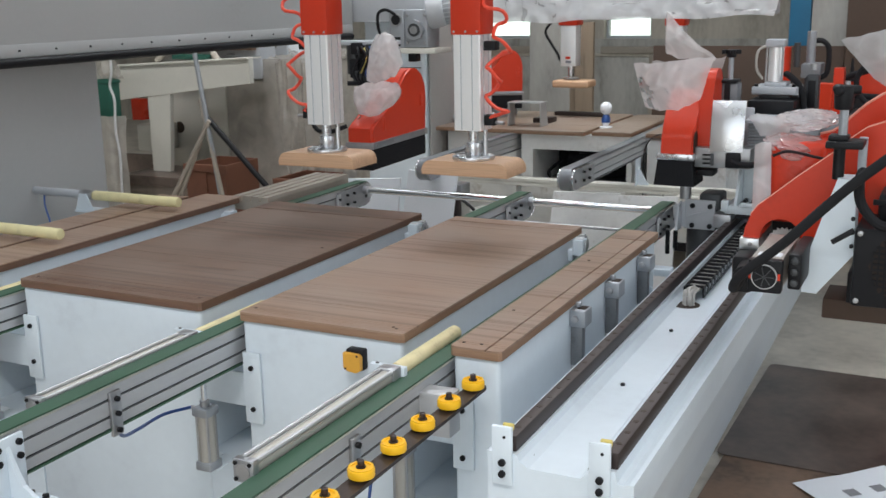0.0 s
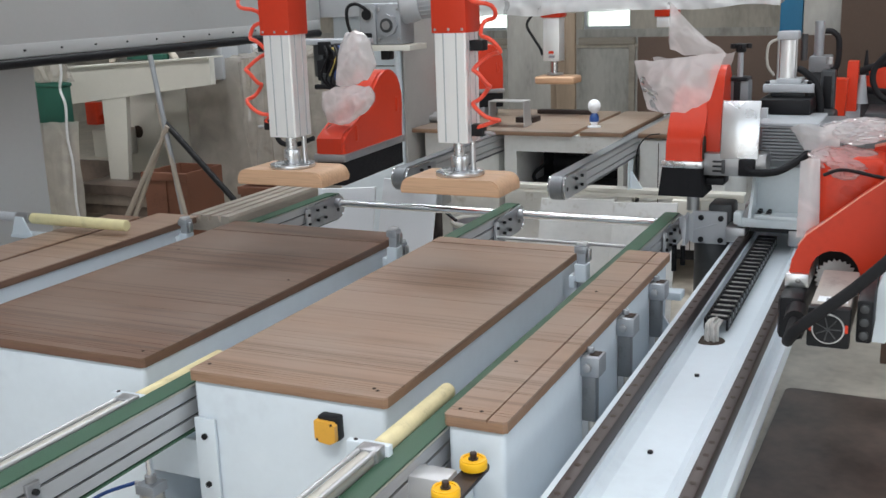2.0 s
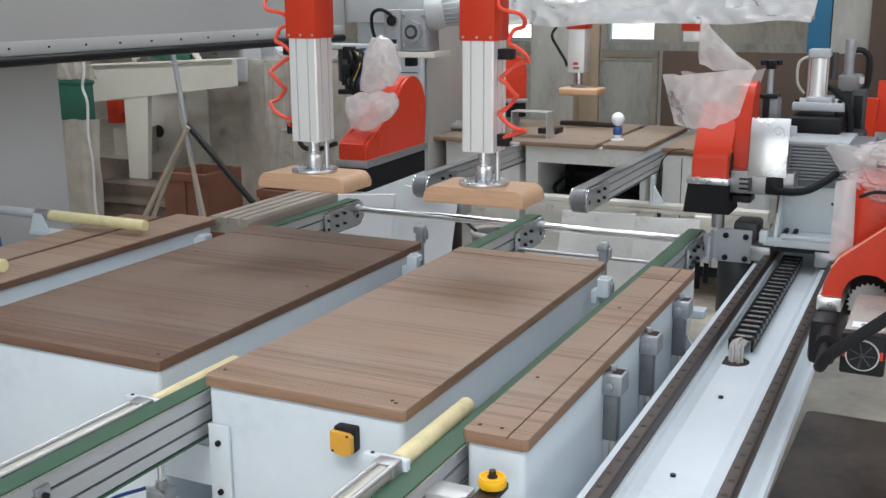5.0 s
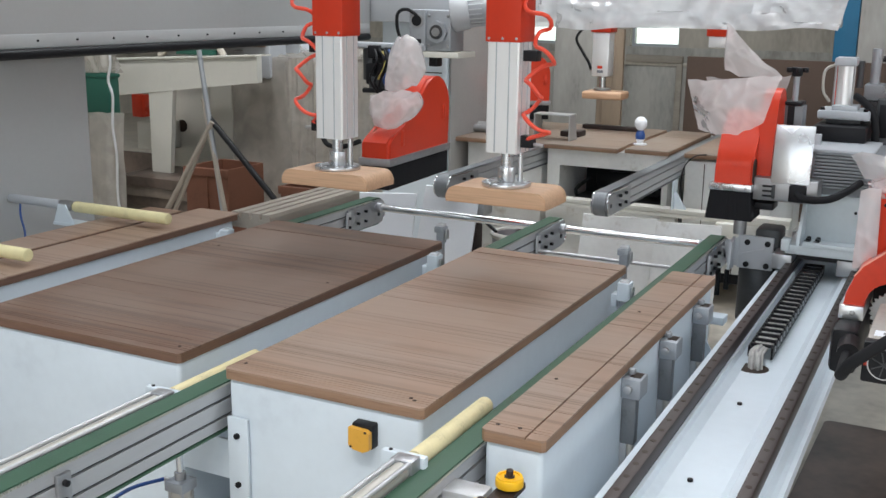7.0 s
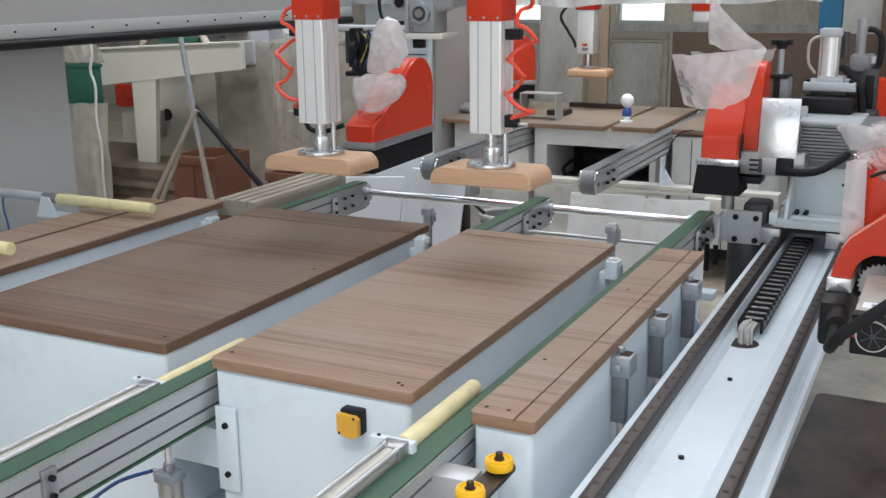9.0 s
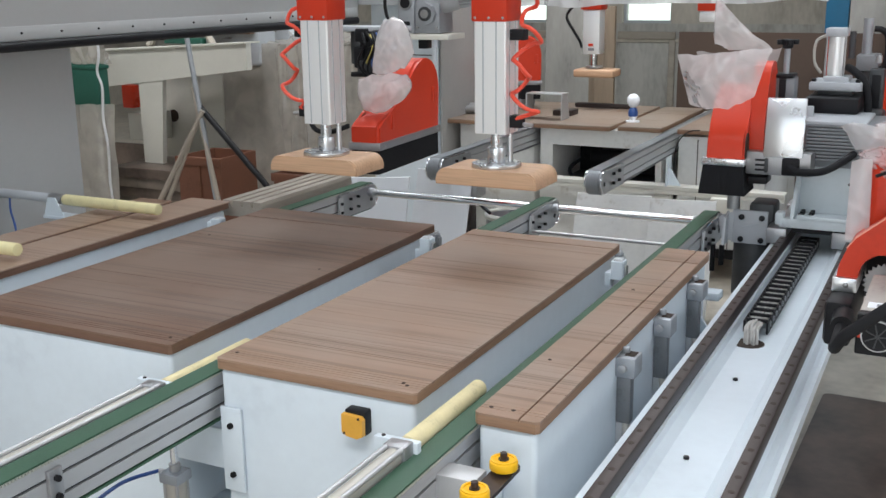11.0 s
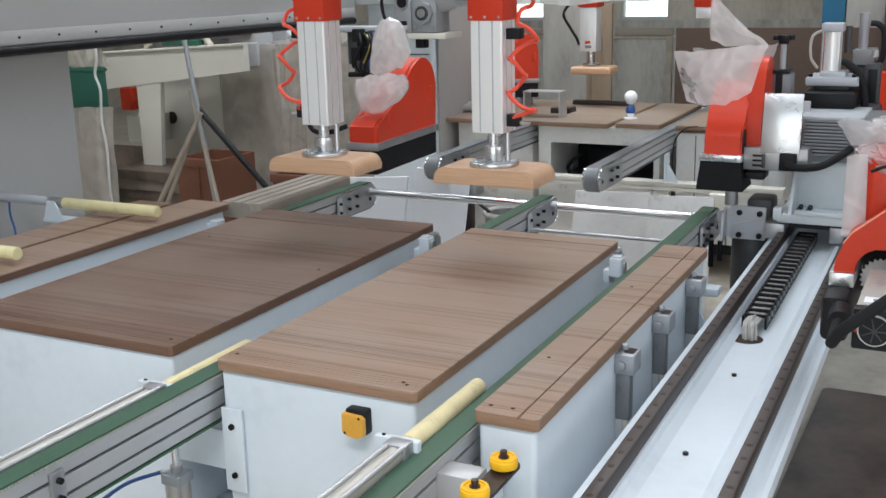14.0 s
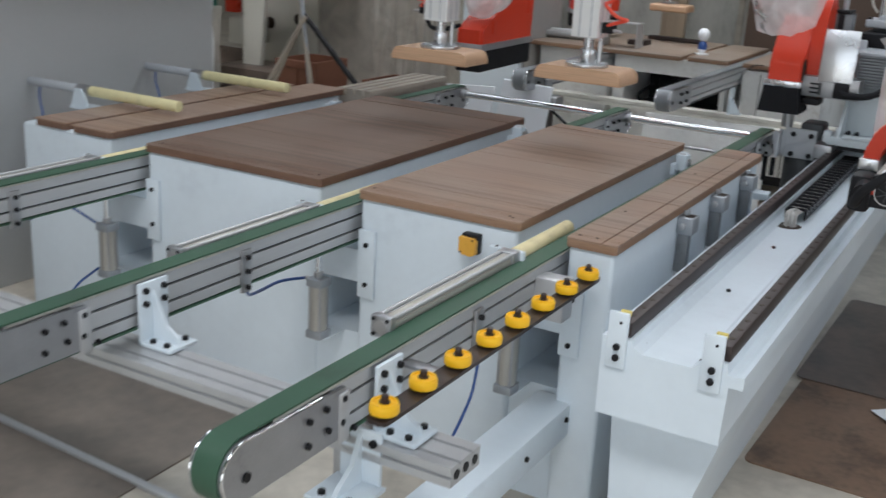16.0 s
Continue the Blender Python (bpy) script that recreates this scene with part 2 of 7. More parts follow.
BLUEPAINT = material("blue_steel_paint", (0.02, 0.13, 0.24), 0.45, vary=0.10, scale=6, fine=70, bump=0.05)
CABLE = material("grey_cable", (0.42, 0.405, 0.385), 0.5, vary=0.25, scale=60, fine=220, bump=0.1)
CONCRETE = material("worn_concrete", (0.50, 0.455, 0.39), 0.32, vary=0.22, scale=3.4, fine=22, bump=0.14, dirt=(0.385, 0.348, 0.295), spread=(0.50, 0.66, 0.86))
PLASTER = material("limewashed_plaster", (0.47, 0.435, 0.375), 0.85, vary=0.22, scale=2.6, fine=22, bump=0.25, stretch=(1, 1, 0.4), dirt=(0.345, 0.315, 0.268), spread=(0.50, 0.66, 0.86))
DADO = material("stained_cement_dado", (0.42, 0.41, 0.38), 0.75, vary=0.22, scale=3.0, fine=24, bump=0.25, stretch=(1, 1, 0.35), dirt=(0.30, 0.285, 0.255), spread=(0.50, 0.66, 0.86))
WALLTIMBER = material("weathered_wall_timber", (0.33, 0.295, 0.25), 0.7, vary=0.3, scale=9, fine=50, bump=0.2, stretch=(0.3, 1, 1))
BROWNBOARD = material("brown_hardboard", (0.066, 0.041, 0.029), 0.75, vary=0.22, scale=2, fine=60, bump=0.08)
CARD = material("dusty_brown_fibreboard", (0.092, 0.068, 0.056), 0.34, vary=0.5, scale=4.2, fine=26, bump=0.12, dirt=(0.052, 0.037, 0.030), shine=0.7, spread=(0.50, 0.66, 0.86))
CARDPALE = material("raw_fibreboard", (0.180, 0.114, 0.076), 0.5, vary=0.25, scale=4, fine=40, bump=0.12, spread=(0.50, 0.66, 0.86))
PAPER = material("white_paper", (0.78, 0.80, 0.84), 0.7, vary=0.03, scale=8, fine=120, bump=0.04)
INK = material("grey_print", (0.22, 0.22, 0.24), 0.7, vary=0.2, scale=120, fine=400, bump=0)
CLAY = material("terracotta_brown_plastic", (0.165, 0.066, 0.039), 0.6, vary=0.2, scale=4, fine=60, bump=0.1)
GREENPAINT = material("dark_green_strap", (0.012, 0.085, 0.06), 0.55, vary=0.15, scale=8, fine=80, bump=0.1)
ROOFSHEET = material("grey_roof_sheet", (0.20, 0.205, 0.21), 0.6, vary=0.1, scale=1.0, fine=20, bump=0.1)
BEIGE = material("ivory_machine_paint", (0.62, 0.61, 0.56), 0.45, vary=0.07, scale=3, fine=50, bump=0.05)
BOARD = wood("brown_laminate_board", (0.355, 0.232, 0.165), (0.225, 0.132, 0.088), 0.40, stretch=(0.7, 13, 13), lines=0.8, worn=(0.345, 0.258, 0.208), saw=0.5)
BOARDDARK = wood("dark_laminate_board", (0.200, 0.116, 0.080), (0.094, 0.052, 0.037), 0.38, stretch=(0.7, 13, 13), lines=0.7, worn=(0.225, 0.160, 0.128), saw=0.5)
REARBOARD = wood("dusty_rear_board", (0.275, 0.195, 0.145), (0.185, 0.118, 0.080), 0.5, stretch=(0.7, 13, 13), lines=0.7, worn=(0.27, 0.225, 0.19), saw=0.3)
EDGE = wood("board_sawn_edge", (0.33, 0.200, 0.128), (0.225, 0.128, 0.078), 0.5, stretch=(4, 4, 60))
EDGEDARK = wood("dark_board_edge", (0.190, 0.105, 0.070), (0.115, 0.062, 0.042), 0.5, stretch=(4, 4, 60))
BEECH = wood("beech_block", (0.66, 0.42, 0.265), (0.55, 0.325, 0.19), 0.42, stretch=(1.5, 30, 30), lines=0.8)
GROOVE = material("dark_groove", (0.03, 0.018, 0.012), 0.8, vary=0.2, bump=0)
FILM = film("clear_plastic_film", (0.93, 0.90, 0.90), 0.40, 0.09, 0.25)
FILMCLEAR = film("thin_clear_film", (0.93, 0.90, 0.90), 0.56, 0.11, 0.2)
FILMGREY = film("grey_clear_film", (0.66, 0.66, 0.66), 0.20, 0.14, 0.25)
PALEEDGE = material("worn_pale_red_edge", (0.72, 0.30, 0.22), 0.4, vary=0.15, scale=20, fine=90, bump=0.05)
FILMTHICK = film("milky_plastic_film", (0.88, 0.89, 0.91), 0.06, 0.18, 0.2)
FILMDUSTY = film("dusty_plastic_film", (0.62, 0.585, 0.54), 0.30, 0.16, 0.06)
FILMGLOSS = film("glossy_crumpled_film", (0.68, 0.64, 0.59), 0.34, 0.08, 0.12)
FOIL = material("bare_bright_sheet_metal", (0.66, 0.67, 0.69), 0.28, 1.0, vary=0.06, scale=7, fine=16, bump=1.0)
DARKIRON = material("dark_cast_iron", (0.070, 0.073, 0.077), 0.45, 0.5, vary=0.25, scale=22, fine=150, bump=0.12, shine=0.2)
SLAT = material("dusty_grey_brown_extrusion", (0.37, 0.325, 0.275), 0.5, 0.1, vary=0.2, scale=9, fine=120, bump=0.08, stretch=(1, 0.15, 1))
BEIGEMOTOR = material("dusty_motor_casing", (0.36, 0.33, 0.30), 0.5, 0.2, vary=0.2, scale=14, fine=120, bump=0.1)
CARDGREY = material("dust_covered_fibreboard", (0.150, 0.124, 0.104), 0.45, vary=0.55, scale=4.5, fine=24, bump=0.12, dirt=(0.085, 0.068, 0.056))
# darker grey holding the shade of the end cabinet's side
SHADEDGREY = material("shaded_end_grey", (0.36, 0.348, 0.335), 0.6, vary=0.12, scale=5, fine=60, bump=0.06)
MIDGREY = material("dusty_machine_grey", (0.20, 0.21, 0.225), 0.42, 0.3, vary=0.18, scale=14, fine=140, bump=0.08)
DULLTAPE = material("dull_yellow_tape", (0.62, 0.50, 0.14), 0.6, vary=0.12, scale=30, fine=120, bump=0.05)
STACKED = material("dusty_wrapped_goods", (0.44, 0.40, 0.345), 0.8, vary=0.3, scale=5, fine=40, bump=0.3)
GLASSGLOW = glowing("bright_daylight_backdrop", (0.88, 1.0, 0.95), 1.3)


# ---- building helpers ----
PLAN = {"size": 1.0, "shift": Vector((0, 0, 0))}  # how the plan of the section being built is laid into the hall
DRAWN = {}


def site(size=1.0, x=0.0, y=0.0, z=0.0):
    """Lays the plan of the following section into the hall: its scale, then its shift."""
    PLAN["size"], PLAN["shift"] = size, Vector((x, y, z))


def laid(at):
    return PLAN["size"] * Vector(at) + PLAN["shift"]


def thing(name, at, label, category, group="", kind=""):
    ob = new(name)
    ob.location = laid(at)
    ob.scale = (PLAN["size"],) * 3
    DRAWN[ob.name] = Vector(at)
    return tagged(ob, label, category, group, kind)


def finish(bm, smooth=35):
    me = bpy.data.meshes.new("mesh")
    bmesh.ops.recalc_face_normals(bm, faces=bm.faces)
    bm.to_mesh(me)
    bm.free()
    if smooth:
        me.shade_smooth()
        me.set_sharp_from_angle(angle=radians(smooth))
    return me


def origin(ob):
    o = Vector((0, 0, 0))
    while ob.parent:
        o += ob.location
        ob = ob.parent
    return o + DRAWN[ob.name]


SINGLE = {"bolts": "bolt", "screws": "screw", "flange_bolts": "bolt", "corner_screw": "screw", "hole": "hole", "screw": "screw", "rib": "rib",
          "end_hole": "core_hole", "stay": "stay", "cabinet_plate": "cabinet_plate", "recess": "recess", "fan_blade": "fan_blade"}


def islands(bm):
    """The loose pieces of a bmesh, each as a bmesh of its own."""
    left, out = set(bm.verts), []
    while left:
        todo, seen = [left.pop()], set()
        while todo:
            v = todo.pop()
            seen.add(v)
            for e in v.link_edges:
                w = e.other_vert(v)
                if w in left:
                    left.discard(w)
                    todo.append(w)
        one = bmesh.new()
        made = {v: one.verts.new(v.co) for v in seen}
        for f in {f for v in seen for f in v.link_faces}:
            one.faces.new([made[v] for v in f.verts])
        out.append(one)
    bm.free()
    return out


def part(name, bm, mat, parent, label="", smooth=35, kind=""):
    """One mesh under a thing or part; the bmesh is in world metres. Bolts and the like become a part each."""
    if name in SINGLE and not kind:
        pieces = islands(bm)
        made = [piece_of(SINGLE[name], one, mat, parent, label, smooth) for one in pieces]
        return made[0]
    return piece_of(name, bm, mat, parent, label, smooth, kind)


def piece_of(name, bm, mat, parent, label="", smooth=35, kind=""):
    bmesh.ops.translate(bm, verts=bm.verts, vec=-origin(parent))
    me = finish(bm, smooth)
    me.materials.append(mat)
    ob = new(name, me)
    ob.parent = parent
    return tagged(ob, label, kind=kind)


def lone(name, bm, mat, label, category, group="", kind="", smooth=35):
    """A thing of one mesh, its origin at the middle of its base."""
    vs = [v.co for v in bm.verts]
    lo = [min(v[i] for v in vs) for i in range(3)]
    hi = [max(v[i] for v in vs) for i in range(3)]
    at = Vector(((lo[0] + hi[0]) / 2, (lo[1] + hi[1]) / 2, lo[2]))
    bmesh.ops.translate(bm, verts=bm.verts, vec=-at)
    me = finish(bm, smooth)
    me.materials.append(mat)
    ob = new(name, me)
    ob.location = laid(at)
    ob.scale = (PLAN["size"],) * 3
    return tagged(ob, label, category, group, kind)


def bmnew():
    return bmesh.new()


def box(bm, x0, x1, y0, y1, z0, z1, bev=0.0, seg=2, turn=None):
    r = bmesh.ops.create_cube(bm, size=1)
    vs = r["verts"]
    m = Matrix.LocRotScale(((x0 + x1) / 2, (y0 + y1) / 2, (z0 + z1) / 2), None, (x1 - x0, y1 - y0, z1 - z0))
    bmesh.ops.transform(bm, matrix=m, verts=vs)
    if bev:
        es = {e for v in vs for e in v.link_edges}
        g = bmesh.ops.bevel(bm, geom=list(es), offset=bev, segments=seg, affect="EDGES", profile=0.5)
        vs = list({v for f in g["faces"] for v in f.verts} | {v for v in vs if v.is_valid})
    if turn is not None:
        bmesh.ops.transform(bm, matrix=turn, verts=vs)
    return bm


def slab(*a, **k):
    return box(bmnew(), *a, **k)


def rod(bm, p, q, r, seg=20, r2=None, bev=0.0):
    p, q = Vector(p), Vector(q)
    d = q - p
    g = bmesh.ops.create_cone(bm, cap_ends=True, segments=seg, radius1=r, radius2=r if r2 is None else r2, depth=d.length)
    vs = g["verts"]
    if bev:
        es = {e for v in vs for e in v.link_edges if all(len(f.verts) in (4, seg) for f in e.link_faces) and any(len(f.verts) == seg for f in e.link_faces)}
        h = bmesh.ops.bevel(bm, geom=list(es), offset=bev, segments=2, affect="EDGES", profile=0.5)
        vs = list({v for f in h["faces"] for v in f.verts} | {v for v in vs if v.is_valid})
    m = Matrix.Translation((p + q) / 2) @ d.to_track_quat("Z", "Y").to_matrix().to_4x4()
    bmesh.ops.transform(bm, matrix=m, verts=vs)
    return bm


def prism(bm, outline, axis, a, b):
    """A closed outline swept from a to b along an axis; outline in the other two axes, in order."""
    def at(u, v, w):
        return (w, u, v) if axis == "x" else (u, w, v) if axis == "y" else (u, v, w)
    lo = [bm.verts.new(at(u, v, a)) for u, v in outline]
    hi = [bm.verts.new(at(u, v, b)) for u, v in outline]
    bm.faces.new(lo)
    bm.faces.new(hi[::-1])
    n = len(lo)
    for i in range(n):
        bm.faces.new((lo[i], hi[i], hi[(i + 1) % n], lo[(i + 1) % n]))
    return bm


def smoothed(points, steps=8):
    """A Catmull-Rom line through the points."""
    ps = [Vector(p) for p in points]
    ps = [2 * ps[0] - ps[1]] + ps + [2 * ps[-1] - ps[-2]]
    out = []
    for a, b, c, d in zip(ps, ps[1:], ps[2:], ps[3:]):
        for i in range(steps):
            t = i / steps
            out.append(0.5 * (2 * b + (c - a) * t + (2 * a - 5 * b + 4 * c - d) * t * t + (3 * b - a - 3 * c + d) * t ** 3))
    return out + [ps[-2]]


def tube(bm, points, r, seg=10):
    ring = None
    up = Vector((0.3, 0.2, 0.93))
    pts = [Vector(p) for p in points]
    for i, p in enumerate(pts):
        d = (pts[min(i + 1, len(pts) - 1)] - pts[max(i - 1, 0)]).normalized()
        s = d.cross(up)
        s = (s if s.length > 0.05 else d.cross(Vector((1, 0, 0)))).normalized()
        u = s.cross(d)
        now = [bm.verts.new(p + r * (math.cos(a) * s + math.sin(a) * u)) for a in (2 * math.pi * k / seg for k in range(seg))]
        if ring:
            for k in range(seg):
                bm.faces.new((ring[k], ring[(k + 1) % seg], now[(k + 1) % seg], now[k]))
        else:
            bm.faces.new(now[::-1])
        ring = now
    bm.faces.new(ring)
    return bm


def hexbolt(bm, at, axis, r=0.007, h=0.007):
    """A socket-head bolt: a short cylinder with a dished end, proud of the face."""
    a = Vector(at)
    d = Vector(axis)
    rod(bm, a - d * 0.001, a + d * h, r, 14, bev=r * 0.18)
    return bm


def arch(cx, cz, r, a0, a1, n=10):
    return [(cx + r * math.cos(radians(a0 + (a1 - a0) * i / n)), cz + r * math.sin(radians(a0 + (a1 - a0) * i / n))) for i in range(n + 1)]


def rounded(x0, x1, y0, y1, r, n=5):
    """A rectangle's outline with round corners."""
    return arch(x1 - r, y1 - r, r, 0, 90, n) + arch(x0 + r, y1 - r, r, 90, 180, n) + arch(x0 + r, y0 + r, r, 180, 270, n) + arch(x1 - r, y0 + r, r, 270, 360, n)


def crumple(points, seed, size=(20, 14), fold=0.02, freq=9.0):
    """A hanging sheet of film between four corners (top left, top right, bottom right, bottom left), with folds."""
    bm = bmnew()
    a, b, c, d = (Vector(p) for p in points)
    nu, nv = size
    normal = (b - a).cross(d - a).normalized()
    off = Vector((seed * 3.7, seed * 1.3, seed * 2.1))
    grid = []
    for j in range(nv + 1):
        v = j / nv
        row = []
        for i in range(nu + 1):
            u = i / nu
            p = (a * (1 - u) + b * u) * (1 - v) + (d * (1 - u) + c * u) * v
            w = noise.fractal(p * freq + off, 0.8, 2.1, 4)
            ridge = abs(noise.noise(p * freq * 1.7 + off * 2)) * 2 - 0.5
            edge = noise.noise(Vector((u * 6, v * 6, seed * 5.0)))
            p = p + normal * fold * (w + 0.8 * ridge) + (d - a).normalized() * fold * 0.9 * edge
            row.append(bm.verts.new(p))
        grid.append(row)
    for j in range(nv):
        for i in range(nu):
            bm.faces.new((grid[j][i], grid[j][i + 1], grid[j + 1][i + 1], grid[j + 1][i]))
    return bm


def drape(top, bottom, y, seed, size=(34, 26), fold=0.012, freq=(9, 9, 9), belly=0.0, closed=False, bm=None):
    """A sheet of film between an upper and a lower edge, each a list of (x, z), with creased folds; belly bulges to -y."""
    bm = bm or bmnew()
    off = Vector((seed * 3.7, seed * 1.3, seed * 2.1))

    def along(edge, u):
        k = min(int(u * (len(edge) - 1)), len(edge) - 2)
        f = u * (len(edge) - 1) - k
        return Vector((edge[k][0] * (1 - f) + edge[k + 1][0] * f, 0, edge[k][1] * (1 - f) + edge[k + 1][1] * f))

    grid = []
    for j in range(size[1] + 1):
        v = j / size[1]
        row = []
        for i in range(size[0] + 1):
            u = i / size[0]
            p = along(top, u) * (1 - v) + along(bottom, u) * v
            q = Vector((p.x * freq[0], y * freq[1], p.z * freq[2])) + off
            near = noise.voronoi(q * 0.6)[0]
            crease = 1 - min(1.0, 2.5 * (near[1] - near[0]))
            w = noise.fractal(q * 0.8, 0.9, 2.1, 3)
            rise = math.sqrt(max(0.0, math.sin(math.pi * u) * math.sin(math.pi * v))) if closed else math.sin(math.pi * u) * (0.4 + 0.6 * math.sin(math.pi * v))
            p.y = y - belly * rise - fold * (w + 0.7 * crease) * (min(1.0, 0.15 + rise) if closed else 1.0)
            p.z += fold * 0.5 * noise.noise(Vector((u * 7, v * 5, seed * 5.0)))
            row.append(bm.verts.new(p))
        grid.append(row)
    for j in range(size[1]):
        for i in range(size[0]):
            bm.faces.new((grid[j][i], grid[j][i + 1], grid[j + 1][i + 1], grid[j + 1][i]))
    bmesh.ops.remove_doubles(bm, verts=bm.verts, dist=0.0002)
    return bm


def pouch(top, bottom, y, seed, depth, fold=0.016, freq=(13, 13, 13)):
    """A tied bag of film: a front and a back sheet that meet along their edges."""
    bm = drape(top, bottom, y, seed, (40, 34), fold, freq, depth, True)
    return drape(top, bottom, y, seed, (40, 34), fold * 0.5, freq, -depth, True, bm)


def bag(centre, radii, seed, fold=0.25, sub=5, freq=1.6, lean=0.0):
    """A crumpled, blown-up bag of film."""
    bm = bmnew()
    bmesh.ops.create_icosphere(bm, subdivisions=sub, radius=1)
    off = Vector((seed * 2.3, seed * 4.1, seed * 1.7))
    for v in bm.verts:
        d = v.co.normalized()
        w = noise.fractal(d * freq + off, 0.9, 2.2, 3)
        near = noise.voronoi(d * freq * 1.5 + off + 0.25 * noise.noise_vector(d * 2.5 + off))[0]
        crease = max(0.0, 1 - (near[1] - near[0]) / 0.16)
        k = 1 + fold * (w - 0.45 * crease)
        v.co = Vector((d.x * radii[0], d.y * radii[1], d.z * radii[2] + lean * d.x * radii[0])) * k
    bmesh.ops.translate(bm, verts=bm.verts, vec=centre)
    return bm


# ---- the hall ----
HX0, HX1, HY0, HY1 = -10.5, 5.0, -4.5, 11.55
lone("floor", slab(HX0 - 0.3, HX1 + 0.3, HY0 - 0.3, HY1 + 0.3, -0.15, 0.0), CONCRETE, "worn beige concrete workshop floor", "floor", kind="structure")
WINDOWS = [(-5.41, -4.60), (-3.84, -3.29)]
SILL, HEAD = 1.070, 2.3


def wall_with_windows():
    w = thing("wall_back", (-2.75, HY1, 0), "limewashed rear wall over a stained cement dado", "wall", kind="structure")
    bm = bmnew()
    edges = [HX0] + [x for p in WINDOWS for x in p] + [HX1]
    for x0, x1 in zip(edges[0::2], edges[1::2]):
        box(bm, x0, x1, HY1, HY1 + 0.25, SILL, HEAD)
    box(bm, HX0, HX1, HY1, HY1 + 0.25, HEAD, ROOF_Z)
    part("plaster", bm, PLASTER, w)
    part("dado", slab(HX0, HX1, HY1 - 0.03, HY1 + 0.25, 0, SILL - 0.20), DADO, w)
    part("ledge", slab(HX0, HX1, HY1 - 0.05, HY1 + 0.25, SILL - 0.20, SILL - 0.165, 0.008), PLASTER, w)
    part("upper_dado", slab(HX0, HX1, HY1 - 0.005, HY1 + 0.25, SILL - 0.165, SILL), DADO, w)
    for x0, x1 in ((-3.86, -3.22), (-5.45, -4.60)):
        part("panel_head", slab(x0, x1, HY1 - 0.075, HY1 - 0.03, 0.905, 0.985, 0.008), WALLTIMBER, w, "weathered timber head of the wall panelling")
        part("panel_stile", slab(x1 - 0.07, x1, HY1 - 0.065, HY1 - 0.03, 0.0, 0.905, 0.006), WALLTIMBER, w)
        part("panel_board", slab(x0, x1 - 0.07, HY1 - 0.045, HY1 - 0.03, 0.0, 0.86, 0.004), DADO, w, "stained wall panelling")
    return w


wall_with_windows()
for i, (x0, x1) in enumerate(WINDOWS):
    w = thing("window_%d" % (i + 1), ((x0 + x1) / 2, HY1 + 0.1, SILL), "steel-framed workshop window full of daylight", "window", kind="structure")
    bm = bmnew()
    for a, b in ((x0, x0 + 0.03), (x1 - 0.03, x1)):
        box(bm, a, b, HY1 + 0.08, HY1 + 0.12, SILL, HEAD)
    for z in (SILL, SILL + 0.55, HEAD - 0.03):
        box(bm, x0, x1, HY1 + 0.082, HY1 + 0.118, z, z + 0.03)
    part("window_frame", bm, GREY, w)
lone("backdrop", slab(HX0 - 2, HX1 + 2, HY1 + 1.5, HY1 + 1.55, 0.2, 4.0), GLASSGLOW, "bright overcast daylight outside the windows", "backdrop", kind="structure")
lone("wall_left", slab(HX0 - 0.25, HX0, HY0, HY1 + 0.25, 0, ROOF_Z), PLASTER, "plain limewashed side wall", "wall", kind="structure")
bm = bmnew()
box(bm, HX1, HX1 + 0.25, HY0, SIDE[0], 0, ROOF_Z)
box(bm, HX1, HX1 + 0.25, SIDE[1], HY1 + 0.25, 0, ROOF_Z)
box(bm, HX1, HX1 + 0.25, SIDE[0], SIDE[1], 0, SIDE[2])
box(bm, HX1, HX1 + 0.25, SIDE[0], SIDE[1], SIDE[3], ROOF_Z)
lone("wall_right", bm, PLASTER, "limewashed side wall with an open window band", "wall", kind="structure")
bm = bmnew()
box(bm, HX0, DOOR[0], HY0 - 0.25, HY0, 0, ROOF_Z)
box(bm, DOOR[1], HX1, HY0 - 0.25, HY0, 0, ROOF_Z)
box(bm, DOOR[0], DOOR[1], HY0 - 0.25, HY0, DOOR[2], ROOF_Z)
lone("wall_front", bm, PLASTER, "limewashed end wall with a wide open gate", "wall", kind="structure")
bm = bmnew()
ys = [HY0 - 0.25] + [y for s in SKYLIGHTS for y in s[2:]] + [HY1 + 0.25]
for y0, y1 in zip(ys[0::2], ys[1::2]):
    box(bm, HX0 - 0.25, HX1 + 0.25, y0, y1, ROOF_Z, ROOF_Z + 0.08)
for s in SKYLIGHTS:
    box(bm, HX0 - 0.25, s[0], s[2], s[3], ROOF_Z, ROOF_Z + 0.08)
    box(bm, s[1], HX1 + 0.25, s[2], s[3], ROOF_Z, ROOF_Z + 0.08)
lone("ceiling", bm, ROOFSHEET, "grey sheet roof with open skylight strips", "ceiling", kind="structure")

# ---- the machine's feed tables ----
TOP, THICK, FACE = 0.77, 0.024, 1.752
HAIR = {1.742, 1.750, 1.799, 1.812, 1.905, 1.929, 1.945, 1.961, 1.977, 2.000, 2.041, 2.118, 1.919, 1.990, 2.090, 2.300, 2.520, 2.560}  # thin saw scratches across the boards
TABLES = [  # x0, x1, y0, y1 of the board, grooves across it
    (-1.051, -0.919, 1.697, 3.078),
    (-1.691, -1.193, 1.728, 3.070),
    (-2.522, -1.837, 1.750, 3.077),
]


